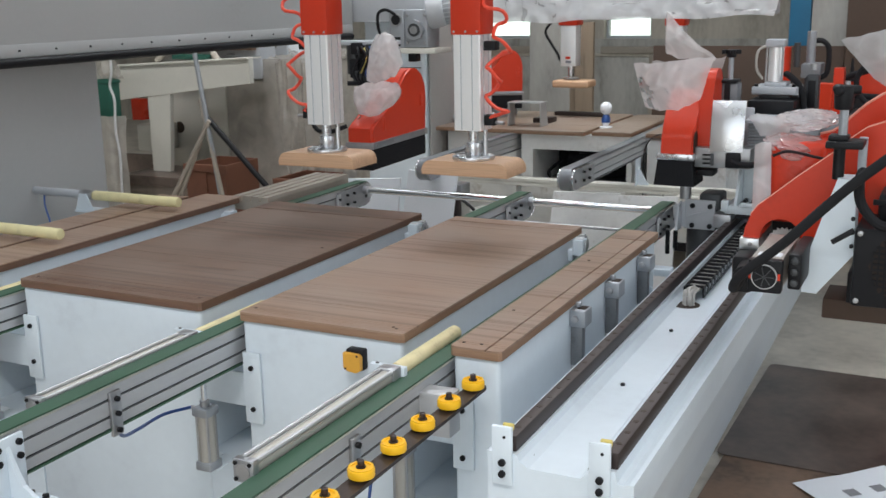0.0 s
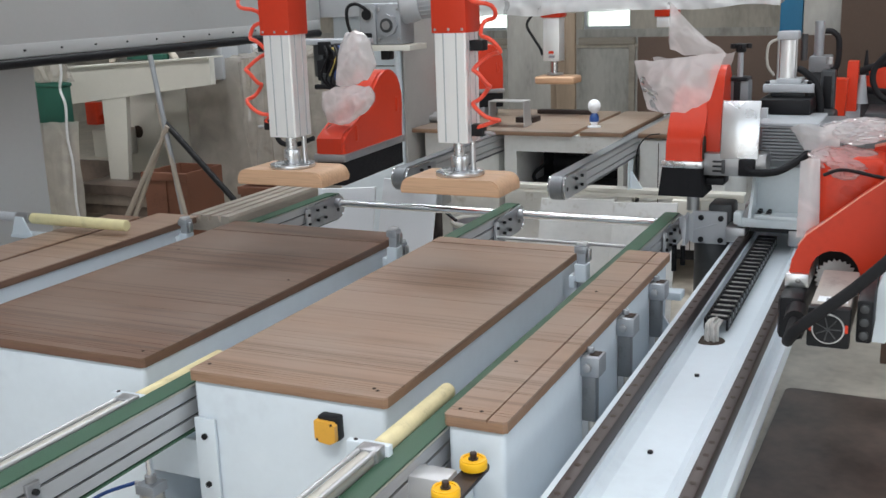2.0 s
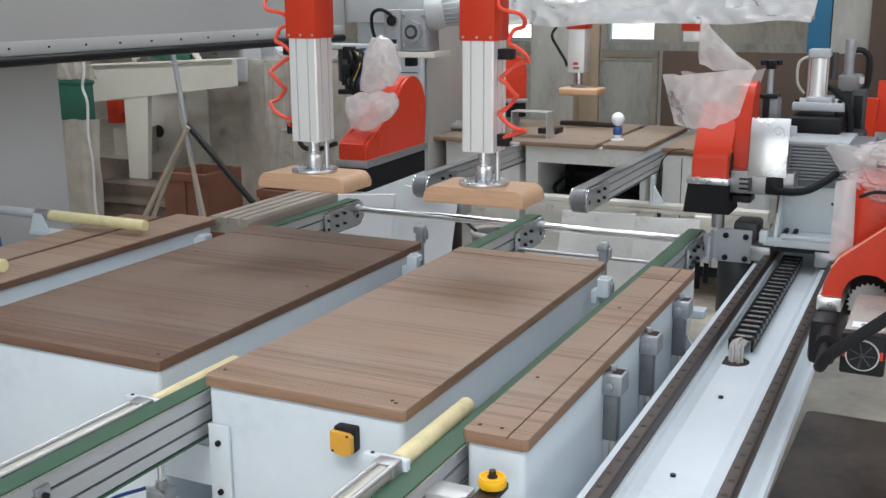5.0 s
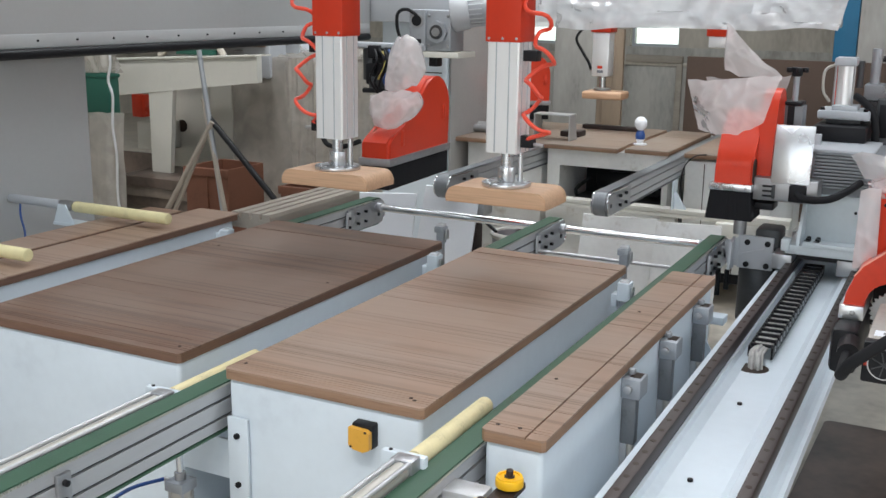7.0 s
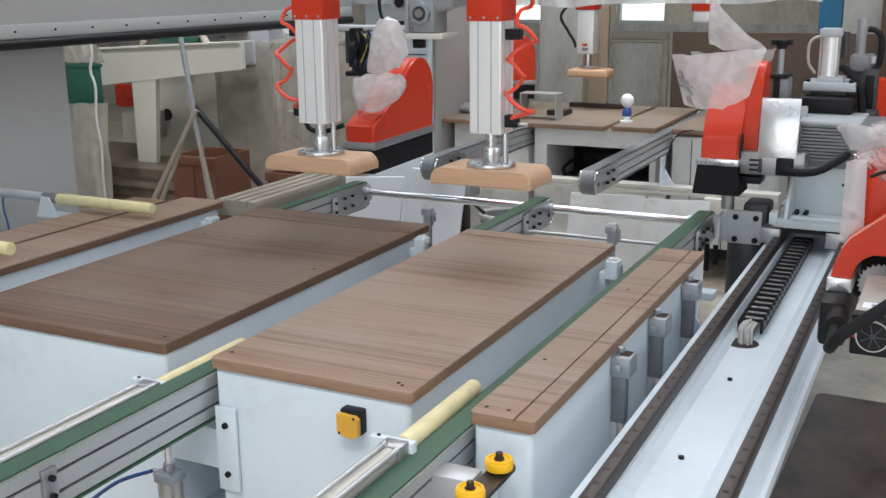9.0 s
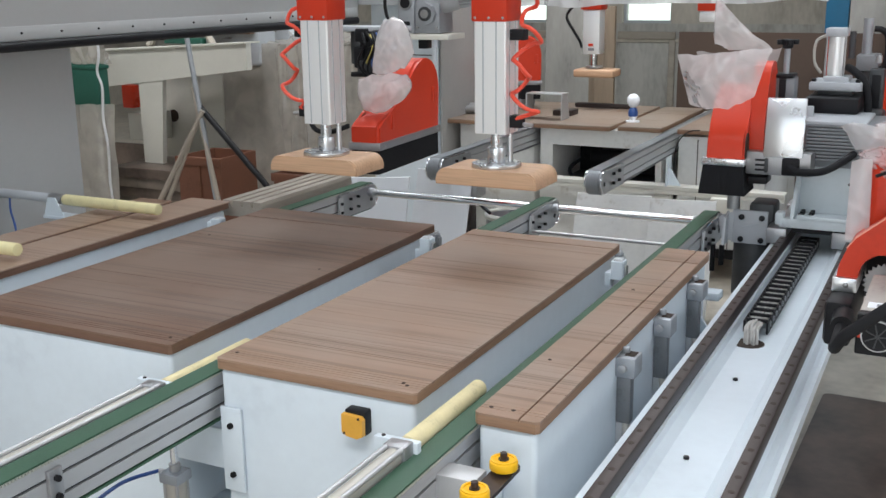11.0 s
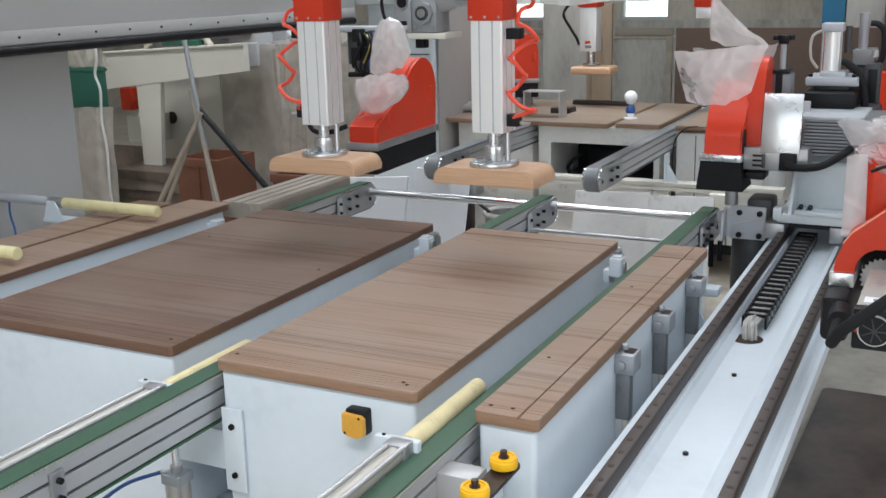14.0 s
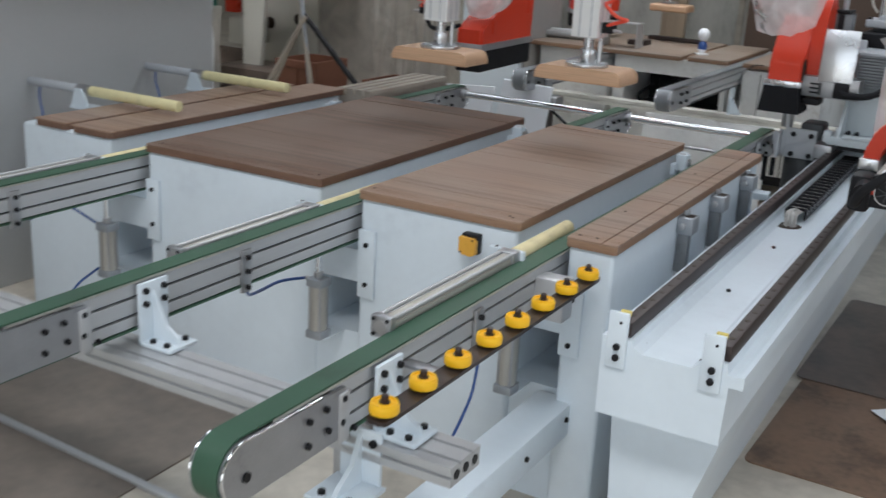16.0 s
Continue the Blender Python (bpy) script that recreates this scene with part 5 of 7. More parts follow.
# ---- long grey beam and panel beside the strip table ----
gbm = thing("side_beam", (-3.5, 2.5, 1.36), "long grey box beam with a black edge tube", "beam")
part("web", slab(-3.60, -3.42, -2.5, 5.10, 1.375, 2.35, 0.006), PANELGREY, gbm, "satin grey box beam")
part("edge_tube", rod(bmnew(), (-3.405, -2.5, 1.375), (-3.405, 5.05, 1.375), 0.019, 18), BLACK, gbm, "black tube along the lower edge")
part("lower_strip", slab(-3.42, -3.414, -2.5, 5.08, 1.395, 1.445, 0.002), PANELGREY, gbm)
bm = bmnew()
for k in range(38):
    hexbolt(bm, (-3.414, -2.2 + k * 0.19, 1.42), (1, 0, 0), 0.0042, 0.005)
part("bolts", bm, BOLT, gbm)
part("hanger", slab(-3.60, -3.45, 0.0, 0.3, 2.35, ROOF_Z), PANELGREY, gbm)
part("hanger", slab(-3.60, -3.45, 4.6, 4.9, 2.35, ROOF_Z), PANELGREY, gbm)
site(1.0, 0.07, 0.08)
lone("partition", slab(-3.66, -3.605, -1.5, 3.11, 0.0, 1.40, 0.004), PANELGREY, "tall satin grey sheet panel beside the strip table", "panel")
site(1.026, 0.144, 0.026)
end = thing("end_cabinet", (-3.1, 5.5, 0), "ivory end cabinet of the side beam", "cabinet")
part("body", slab(-3.42, -3.02, 5.12, 5.7, 0, 2.2, 0.02, 3), WHITE, end)
part("door_seam", slab(-3.36, -3.04, 5.117, 5.1215, 1.128, 1.133), GROOVE, end, smooth=0)
# the cabinet's end side, coloured darker to stand for its shade
part("shaded_end", slab(-3.014, -3.0, 5.16, 5.66, 0.1, 2.1, 0.004), SHADEDGREY, end, "end side of the cabinet with its shade put into the grey")

site(1.03, 0.119, 0.056, -0.007)
# gear motor under the beam's far end
gm = thing("gear_motor", (-2.9, 4.9, 1.25), "grey worm gear motor under the side beam", "gear motor")
part("mount_plate", slab(-3.53, -2.90, 4.97, 5.05, 1.40, 1.60, 0.003), GREY, gm)
part("housing", slab(-3.06, -2.915, 4.80, 4.96, 1.262, 1.47, 0.012), ZINC, gm)
part("flange", rod(bmnew(), (-2.985, 4.80, 1.36), (-2.985, 4.775, 1.36), 0.056, 8), ZINC, gm, "octagonal cast flange")
part("flange_ring", rod(bmnew(), (-2.985, 4.777, 1.36), (-2.985, 4.770, 1.36), 0.036, 26), DARKIRON, gm)
part("flange_face", rod(bmnew(), (-2.985, 4.776, 1.36), (-2.985, 4.765, 1.36), 0.022, 20), STEEL, gm)
part("bell_housing", rod(bmnew(), (-2.945, 4.87, 1.455), (-2.855, 4.90, 1.468), 0.098, 30, r2=0.090, bev=0.012), GREY, gm, "grey bell housing")
part("motor", rod(bmnew(), (-2.858, 4.90, 1.468), (-2.745, 4.935, 1.482), 0.080, 30, bev=0.01), ZINC, gm, "ribbed grey motor")
bm = bmnew()
for k in range(22):
    a = 2 * math.pi * k / 22
    dy, dz = 0.082 * math.cos(a), 0.082 * math.sin(a)
    rod(bm, (-2.850, 4.902 + dy, 1.469 + dz), (-2.765, 4.93 + dy, 1.479 + dz), 0.004, 6)
part("rib", bm, GREY, gm)
part("side_block", slab(-3.15, -3.055, 4.79, 4.93, 1.262, 1.47, 0.006), ZINC, gm, "grey cast bearing block")
part("block_window", slab(-3.135, -3.078, 4.7875, 4.7905, 1.272, 1.322, 0.001), BLACK, gm, "dark square recess")
part("block_rim", rod(bmnew(), (-3.103, 4.791, 1.415), (-3.103, 4.784, 1.415), 0.036, 20), STEEL, gm)
part("block_hub", rod(bmnew(), (-3.103, 4.80, 1.415), (-3.103, 4.782, 1.415), 0.028, 18), BLACK, gm)
part("cable", tube(bmnew(), smoothed([(-3.10, 4.79, 1.44), (-3.16, 4.78, 1.47), (-3.21, 4.78, 1.45), (-3.22, 4.79, 1.38), (-3.20, 4.80, 1.30)]), 0.009, 10), RUBBER, gm)


bm = bmnew()
for x, z in ((-3.04, 1.29), (-2.93, 1.29), (-3.04, 1.44), (-2.93, 1.44)):
    hexbolt(bm, (x, 4.80, z), (0, -1, 0), 0.008, 0.008)
part("bolts", bm, STEEL, gm)
part("under_plate", slab(-3.15, -2.86, 4.78, 4.98, 1.232, 1.260, 0.002), BEIGE, gm, "ivory support plate")
part("plate_fitting", slab(-3.04, -2.99, 4.80, 4.86, 1.185, 1.232, 0.006), BLACK, gm)
gm.location.x += 0.10


# ---- red dust hoods ----
def dust_hood(at, length, width, height, turn, label, arched=False):
    """A red hood with a metal rim and black bristles; profile along local x, width along local y."""
    t = thing("dust_hood", (0, 0, 0), label, "dust hood")
    L, H, W = length, height, width / 2
    o = [(0, 0), (L, 0), (L, H * 0.45)] + [(L * 0.76 + L * 0.24 * math.cos(radians(a)), H * 0.55 + H * 0.45 * math.sin(radians(a))) for a in range(0, 100, 9)]
    o += [(L * 0.62, H * 0.96), (L * 0.50, H * 0.80), (L * 0.34, H * 0.46), (L * 0.20, H * 0.34), (L * 0.03, H * 0.27), (0, H * 0.22)]
    bm = bmnew()
    prism(bm, o, "y", -W, W)
    bmesh.ops.bevel(bm, geom=[e for e in bm.edges if abs(e.verts[0].co.y - e.verts[1].co.y) < 1e-6 and max(e.verts[0].co.z, e.verts[1].co.z) > 0.01], offset=0.010, segments=3, affect="EDGES")
    part("shell", bm, RED, t, "glossy orange-red shell", smooth=40)
    part("rim", slab(-0.006, L + 0.006, -W - 0.006, W + 0.006, -0.022, 0.004, 0.003), PLATE, t, "bright metal rim")
    part("bristles", slab(0.002, L - 0.002, -W + 0.002, W - 0.002, -0.105, -0.022, 0.004), BRISTLE, t, "black bristle skirt")
    bm = bmnew()
    for s in (-1, 1):
        for f in (0.06, 0.35, 0.65, 0.94):
            hexbolt(bm, (L * f, s * (W + 0.006), -0.009), (0, s, 0), 0.005, 0.003)
    part("bolts", bm, STEEL, t)
    for f, g in ((0.20, 0.14), (0.90, 0.38)):
        part("slotted_lug", slab(L * f - 0.010, L * f + 0.010, -W - 0.005, -W + 0.002, H * g, H * g + 0.055, 0.004), RED, t)
    t.matrix_basis = pose(*laid(at), 0, 0, turn) @ Matrix.Scale(PLAN["size"], 4)
    return t


site(1.03, 0.071, 0.007, -0.025)
dust_hood((-2.158, 3.06, 1.008), 0.50, 0.11, 0.262, 93, "orange-red dust hood with a black bristle skirt under the side beam")
hd = thing("hood_drive", (-2.3, 3.5, 1.25), "black saw motor hung over the red dust hood", "motor")
part("motor", rod(bmnew(), (-2.47, 3.58, 1.23), (-2.47, 3.58, 1.375), 0.042, 24, bev=0.008), DARKIRON, hd, "dark round motor")
part("hanger_plate", slab(-2.46, -2.37, 3.60, 3.615, 1.20, 1.375, 0.003), DARKIRON, hd, "dark hanger plate")
part("block", slab(-2.40, -2.33, 3.49, 3.55, 1.30, 1.36, 0.006), BLACK, hd)
part("block", slab(-2.46, -2.42, 3.50, 3.56, 1.22, 1.30, 0.006), BLACK, hd)
part("valve", slab(-2.36, -2.31, 3.47, 3.53, 1.315, 1.365, 0.005), DARKIRON, hd, "small dark valve")
part("valve", slab(-2.44, -2.39, 3.48, 3.53, 1.32, 1.37, 0.005), BLACK, hd)
part("fitting", rod(bmnew(), (-2.33, 3.46, 1.27), (-2.28, 3.46, 1.275), 0.012, 12), BLACK, hd)
part("fitting", rod(bmnew(), (-2.45, 3.47, 1.20), (-2.30, 3.46, 1.205), 0.010, 12), BLACK, hd)
part("yellow_wire", tube(bmnew(), smoothed([(-2.36, 3.46, 1.35), (-2.34, 3.44, 1.30), (-2.36, 3.45, 1.27), (-2.38, 3.46, 1.245)]), 0.004, 8), DULLTAPE, hd, "thin dull yellow wire")
for x0, x1, y0, z0, z1 in ((-2.445, -2.375, 3.52, 1.235, 1.335), (-2.385, -2.315, 3.535, 1.215, 1.300), (-2.430, -2.350, 3.545, 1.300, 1.372), (-2.350, -2.285, 3.54, 1.270, 1.370)):
    part("junction_box", slab(x0, x1, y0, y0 + 0.06, z0, z1, 0.008), BLACK if x0 < -2.4 else DARKIRON, hd, "dark junction box")
part("bracket", slab(-2.35, -2.30, 3.50, 3.60, 1.27, 1.358, 0.004), GREY, hd)
part("mount_arm", slab(-2.62, -2.27, 3.50, 3.62, 1.358, 1.376, 0.003), GREY, hd, "pale grey mounting arm")
part("hanger", slab(-2.62, -2.585, 3.60, 3.62, 1.376, ROOF_Z, 0.002), PANELGREY, hd, "grey hanger from the roof")
part("hood_stem", slab(-2.44, -2.19, 3.49, 3.54, 1.20, 1.25, 0.004), DARKIRON, hd)
for k, c in enumerate((BLACK, BLACK, BLACK, BLUE, BLACK)):
    part("wire", tube(bmnew(), smoothed([(-2.40 + k * 0.02, 3.47, 1.355), (-2.375 + k * 0.022 + 0.01 * (k % 2), 3.44, 1.315), (-2.41 + k * 0.02, 3.45, 1.245 - 0.012 * (k % 3)), (-2.38 + k * 0.022, 3.46, 1.19)]), 0.0045, 8), c, hd)
lone("film_bag", pouch([(-2.229, 1.215), (-2.173, 1.233), (-2.129, 1.236), (-2.071, 1.239), (-2.040, 1.233), (-2.026, 1.214)], [(-2.232, 1.160), (-2.200, 1.108), (-2.155, 1.101), (-2.103, 1.119), (-2.051, 1.153), (-2.024, 1.190)], 3.15, 3, 0.05), FILM, "crumpled clear plastic bag tied on the dust hood", "plastic bag", "plastic bags on the hoods")
lone("film_bag", pouch([(-2.172, 1.370), (-2.138, 1.416), (-2.105, 1.424), (-2.072, 1.412), (-2.054, 1.390)], [(-2.196, 1.236), (-2.165, 1.227), (-2.113, 1.238), (-2.069, 1.255), (-2.030, 1.305)], 3.19, 5, 0.045), FILM, "crumpled clear plastic bag tied on the hood's motor", "plastic bag", "plastic bags on the hoods")

site(1.05, 0.080, -0.004, -0.034)

# ---- saw carriage on the rail bed ----
cg = thing("saw_carriage", (-0.75, 3.75, 0.697), "grey saw carriage riding on the rail bed", "carriage")
for x in (-0.862, -0.659):
    for y in (3.55, 3.95):
        part("slide_block", slab(x - 0.032, x + 0.032, y - 0.05, y + 0.05, 0.670, 0.722, 0.004), STEEL, cg)
part("saddle", slab(-0.855, -0.58, 3.50, 4.08, 0.727, 0.757, 0.003), PALEGREY, cg)
part("under_pad", slab(-0.815, -0.60, 3.506, 3.70, 0.712, 0.727), BLACK, cg)
part("end_lug", slab(-0.868, -0.842, 3.494, 3.54, 0.735, 0.775, 0.003), PALEGREY, cg)
part("front_lip", slab(-0.800, -0.60, 3.492, 3.52, 0.757, 0.770, 0.002), PALEGREY, cg)
part("upright_plate", slab(-0.815, -0.58, 3.62, 3.64, 0.757, 0.915, 0.003), PALEGREY, cg)
part("side_web", prism(bmnew(), [(3.50, 0.757), (3.64, 0.757), (3.64, 0.915), (3.60, 0.915)], "x", -0.822, -0.812), PALEGREY, cg, smooth=0)
part("side_web", prism(bmnew(), [(3.50, 0.757), (3.64, 0.757), (3.64, 0.915), (3.60, 0.915)], "x", -0.590, -0.580), PALEGREY, cg, smooth=0)
bm = bmnew()
for x in (-0.795, -0.765, -0.62):
    for y in (3.53, 3.57, 3.60):
        hexbolt(bm, (x, y, 0.757), (0, 0, 1), 0.007, 0.014)
hexbolt(bm, (-0.66, 3.62, 0.86), (0, -1, 0), 0.005, 0.003)
part("bolts", bm, BOLT, cg)
part("arm", slab(-0.972, -0.770, 3.50, 3.60, 0.896, 0.970, 0.003), STEEL, cg, "grey steel cross arm")
for z in (0.912, 0.928, 0.944):
    part("arm_slot", slab(-0.942, -0.906, 3.494, 3.502, z - 0.003, z + 0.003, 0.001), BLACK, cg)
part("slot_plate", slab(-0.912, -0.902, 3.490, 3.500, 0.905, 0.950, 0.001), DARKIRON, cg)
part("under_block", slab(-0.965, -0.905, 3.51, 3.60, 0.862, 0.885, 0.003), BLACK, cg)
part("top_flange", slab(-0.815, -0.62, 3.59, 3.88, 1.055, 1.066, 0.003), GREY, cg)
part("connector", slab(-0.857, -0.803, 3.482, 3.502, 0.900, 0.956, 0.006), BLACK, cg, "black cable connector")
part("connector_cable", tube(bmnew(), smoothed([(-0.83, 3.488, 0.928), (-0.80, 3.462, 0.918), (-0.73, 3.46, 0.925), (-0.68, 3.50, 0.95), (-0.65, 3.56, 0.97)]), 0.012, 12), RUBBER, cg)
part("ribbed_body", slab(-0.80, -0.55, 3.60, 3.86, 0.915, 1.060, 0.006), MIDGREY, cg)
part("head_arm", slab(-0.58, -0.33, 3.64, 3.74, 0.97, 1.06, 0.006), MIDGREY, cg)
bm = bmnew()
for k in range(11):
    box(bm, -0.80, -0.62, 3.586, 3.602, 0.940 + k * 0.011, 0.946 + k * 0.011)
part("rib", bm, MIDGREY, cg, smooth=0)
bm = box(bmnew(), -0.917, -0.795, 3.488, 3.494, 0.957, 1.147, 0.002, turn=Matrix.Translation((0, 3.49, 0.957)) @ Matrix.Rotation(radians(-9), 4, "X") @ Matrix.Translation((0, -3.49, -0.957)))
part("guard_plate", bm, FOIL, cg, "bright bare sheet-metal guard plate")
part("lever", tube(bmnew(), smoothed([(-0.90, 3.545, 0.965), (-0.898, 3.540, 0.99), (-0.885, 3.535, 1.0), (-0.865, 3.53, 0.998)]), 0.006, 8), BLACK, cg)
part("dark_block", slab(-0.845, -0.67, 3.80, 4.05, 1.064, 1.120, 0.01), BLACK, cg)
part("cylinder_base", slab(-0.842, -0.672, 3.86, 4.04, 1.136, 1.166, 0.006), GREY, cg)
part("base_step", slab(-0.815, -0.700, 3.88, 4.02, 1.120, 1.140, 0.004), DARKIRON, cg)
part("base_step", slab(-0.800, -0.715, 3.885, 3.99, 1.164, 1.182, 0.004), GREY, cg)
part("base_bolt", hexbolt(hexbolt(bmnew(), (-0.828, 3.88, 1.166), (0, 0, 1), 0.008, 0.010), (-0.686, 3.88, 1.166), (0, 0, 1), 0.008, 0.010), BOLT, cg)
part("air_cylinder", rod(bmnew(), (-0.768, 3.95, 1.150), (-0.768, 3.95, 1.33), 0.029, 26), SATIN, cg, "silver air cylinder")
part("cylinder_cap", slab(-0.806, -0.733, 3.912, 3.985, 1.316, 1.346, 0.006), GREY, cg)
part("cylinder_foot", slab(-0.803, -0.735, 3.912, 3.985, 1.160, 1.176, 0.004), GREY, cg)
for x in (-0.800, -0.739):
    part("tie_rod", rod(bmnew(), (x, 3.918, 1.17), (x, 3.918, 1.32), 0.004, 10), STEEL, cg)
part("cylinder_hose", tube(bmnew(), smoothed([(-0.73, 3.97, 1.21), (-0.705, 3.93, 1.20), (-0.670, 3.92, 1.165), (-0.652, 3.92, 1.10), (-0.650, 3.92, 1.02)]), 0.013, 12), RUBBER, cg)
part("clear_hose", tube(bmnew(), smoothed([(-0.79, 3.94, 1.325), (-0.835, 3.93, 1.30), (-0.838, 3.93, 1.23), (-0.815, 3.94, 1.19)]), 0.005, 8), CREAM, cg)
part("adjuster_base", slab(-0.946, -0.868, 3.72, 3.80, 1.09, 1.19, 0.006), MIDGREY, cg)
part("adjuster_top", slab(-0.946, -0.872, 3.71, 3.80, 1.190, 1.202, 0.004), BLACK, cg)
part("adjuster_slot", slab(-0.918, -0.896, 3.714, 3.722, 1.09, 1.188), BLACK, cg)
part("adjuster_screw", rod(bmnew(), (-0.903, 3.75, 1.20), (-0.903, 3.75, 1.30), 0.010, 16), ZINC, cg)
kn = bmnew()
rod(kn, (-0.903, 3.75, 1.285), (-0.903, 3.75, 1.315), 0.018, 16, bev=0.004)
for k in range(4):
    a = k * math.pi / 2 + 0.4
    rod(kn, (-0.903 + 0.026 * math.cos(a), 3.75 + 0.026 * math.sin(a), 1.298), (-0.903 + 0.026 * math.cos(a), 3.75 + 0.026 * math.sin(a), 1.315), 0.011, 12, bev=0.003)
part("star_knob", kn, BLACK, cg)
part("valve_block", slab(-0.665, -0.615, 4.04, 4.10, 1.02, 1.20, 0.006), DARKIRON, cg, "dark valve block")
part("valve_slot", slab(-0.655, -0.625, 4.036, 4.041, 1.05, 1.18, 0.001), BLACK, cg)
part("valve_knob", rod(bmnew(), (-0.64, 4.07, 1.22), (-0.64, 4.07, 1.245), 0.012, 14), STEEL, cg)
part("valve_arm", slab(-0.70, -0.60, 4.02, 4.10, 0.99, 1.02, 0.003), DARKIRON, cg)
part("side_motor", slab(-0.80, -0.60, 3.87, 4.04, 0.915, 1.064, 0.01), DARKIRON, cg, "dark motor behind the ribs")
part("adjuster_arm", slab(-0.94, -0.80, 3.70, 3.72, 0.955, 1.10, 0.003), GREY, cg)

h2 = thing("dust_hood", (-1.02, 3.55, 0.83), "upright orange-red dust hood with a black bristle box", "dust hood")
o = [(3.48, 0.943), (3.68, 0.943), (3.70, 1.17), (3.62, 1.17), (3.565, 1.115), (3.520, 1.055), (3.498, 1.025), (3.485, 0.998)]
bm = prism(bmnew(), o, "x", -1.098, -0.975)
bmesh.ops.bevel(bm, geom=[e for e in bm.edges if abs(e.verts[0].co.x - e.verts[1].co.x) < 1e-6 and max(v.co.z for v in e.verts) > 0.95 and min(v.co.y for v in e.verts) < 3.66], offset=0.007, segments=3, affect="EDGES")
part("lower_shell", bm, RED, h2, "glossy orange-red lower cover", smooth=40)
o = [(3.545, 0.927), (3.74, 0.927)] + [(3.665 + 0.075 * math.cos(radians(a)), 1.175 + 0.075 * math.sin(radians(a))) for a in range(0, 151, 15)] + [(3.575, 1.15), (3.552, 1.08), (3.545, 1.02)]
part("blade_guard", prism(bmnew(), o, "x", -0.980, -0.928), RED, h2, "tall orange-red blade guard", smooth=40)
part("arbor_opening", prism(bmnew(), [(3.486, 0.950), (3.542, 0.950)] + arch(3.514, 1.000, 0.027, 0, 180, 10), "x", -0.9755, -0.9725), GROOVE, h2, "dark arched opening", smooth=0)
part("rim", slab(-1.112, -0.972, 3.472, 3.66, 0.921, 0.945, 0.003), FOIL, h2, "bright metal rim")
part("bristle_box", prism(bmnew(), [(-1.106, 0.921), (-0.978, 0.921), (-0.966, 0.824), (-1.118, 0.824)], "y", 3.474, 3.63), BRISTLE, h2, "black bristle box")
part("saw_arbor", rod(bmnew(), (-1.02, 3.58, 0.76), (-1.02, 3.58, 0.83), 0.022, 16), STEEL, h2)
bm = bmnew()
for x in (-1.085, -0.99):
    hexbolt(bm, (x, 3.472, 0.933), (0, -1, 0), 0.005, 0.003)
part("bolts", bm, STEEL, h2)
film_group = "plastic bags on the hoods"
lone("film_bag", drape([(-1.206, 1.278), (-1.13, 1.280), (-1.06, 1.286), (-0.98, 1.297), (-0.909, 1.301)], [(-1.161, 1.117), (-1.104, 1.103), (-1.03, 1.111), (-0.990, 1.128), (-0.954, 1.150)], 3.478, 2, (46, 34), 0.012, (9, 9, 9), 0.03), FILM, "sheet of clear plastic hanging round the dust hood", "plastic bag", film_group)
lone("film_bag", drape([(-1.200, 1.272), (-1.10, 1.268), (-1.0, 1.275), (-0.912, 1.292)], [(-1.150, 1.13), (-1.08, 1.12), (-1.0, 1.15), (-0.950, 1.17)], 3.70, 9, (30, 20), 0.014, (7, 7, 7)), FILMCLEAR, "back of the plastic bag round the dust hood", "plastic bag", film_group)
lone("film_bag", drape([(-1.104, 1.462), (-1.098, 1.463), (-1.05, 1.410), (-0.985, 1.352), (-0.915, 1.298)], [(-1.104, 1.335), (-1.098, 1.312), (-1.05, 1.292), (-0.985, 1.290), (-0.915, 1.286)], 3.53, 4, (36, 30), 0.012, (10, 10, 10), 0.02), FILM, "corner of a clear plastic bag standing over the dust hood", "plastic bag", film_group)

site(1.04, 0.028, -0.004, -0.039)

# ---- near saw head at the side of the bed ----
sw = thing("edge_saw", (-0.35, 2.3, 0.80), "orange-red saw head with a white bracket and fan-cooled motors", "saw head")
SX, SZ = -0.396, 0.972  # the blade's axis
o = [(-0.481, 0.979), (-0.444, 0.979)] + [(SX - 0.047 * math.cos(radians(a)), SZ + 0.008 + 0.050 * math.sin(radians(a))) for a in range(0, 181, 15)]
o += [(-0.336, 0.946), (-0.05, 0.99), (-0.05, 1.285), (-0.175, 1.268), (-0.222, 1.250), (-0.250, 1.228), (-0.283, 1.196), (-0.356, 1.138), (-0.419, 1.084), (-0.450, 1.058), (-0.465, 1.036), (-0.477, 1.005)]
part("shell", prism(bmnew(), o, "y", 2.10, 2.12), RED, sw, "glossy orange-red guard with an arched opening", smooth=40)
lip = [(-0.465, 1.036), (-0.450, 1.058), (-0.419, 1.084), (-0.356, 1.138), (-0.283, 1.196), (-0.250, 1.228), (-0.222, 1.250), (-0.175, 1.268), (-0.05, 1.285)]
o = lip + [(x + 0.004, z - 0.012) for x, z in lip[::-1]]
part("top_cover", prism(bmnew(), o, "y", 2.12, 2.145), RED, sw, "orange-red sloping cover", smooth=40)
part("left_cover", prism(bmnew(), [(-0.481, 0.979), (-0.444, 0.979), (-0.444, 1.060), (-0.460, 1.045), (-0.470, 1.02)], "y", 2.12, 2.30), RED, sw, smooth=0)
part("seam_bead", tube(bmnew(), [(x, 2.103, z - 0.001) for x, z in lip], 0.0032, 6), PALEEDGE, sw, "worn pale edge of the guard")
part("back_box", slab(-0.443, -0.316, 2.20, 2.36, 1.00, 1.196, 0.016, 3), RED, sw, "orange-red box behind the guard")
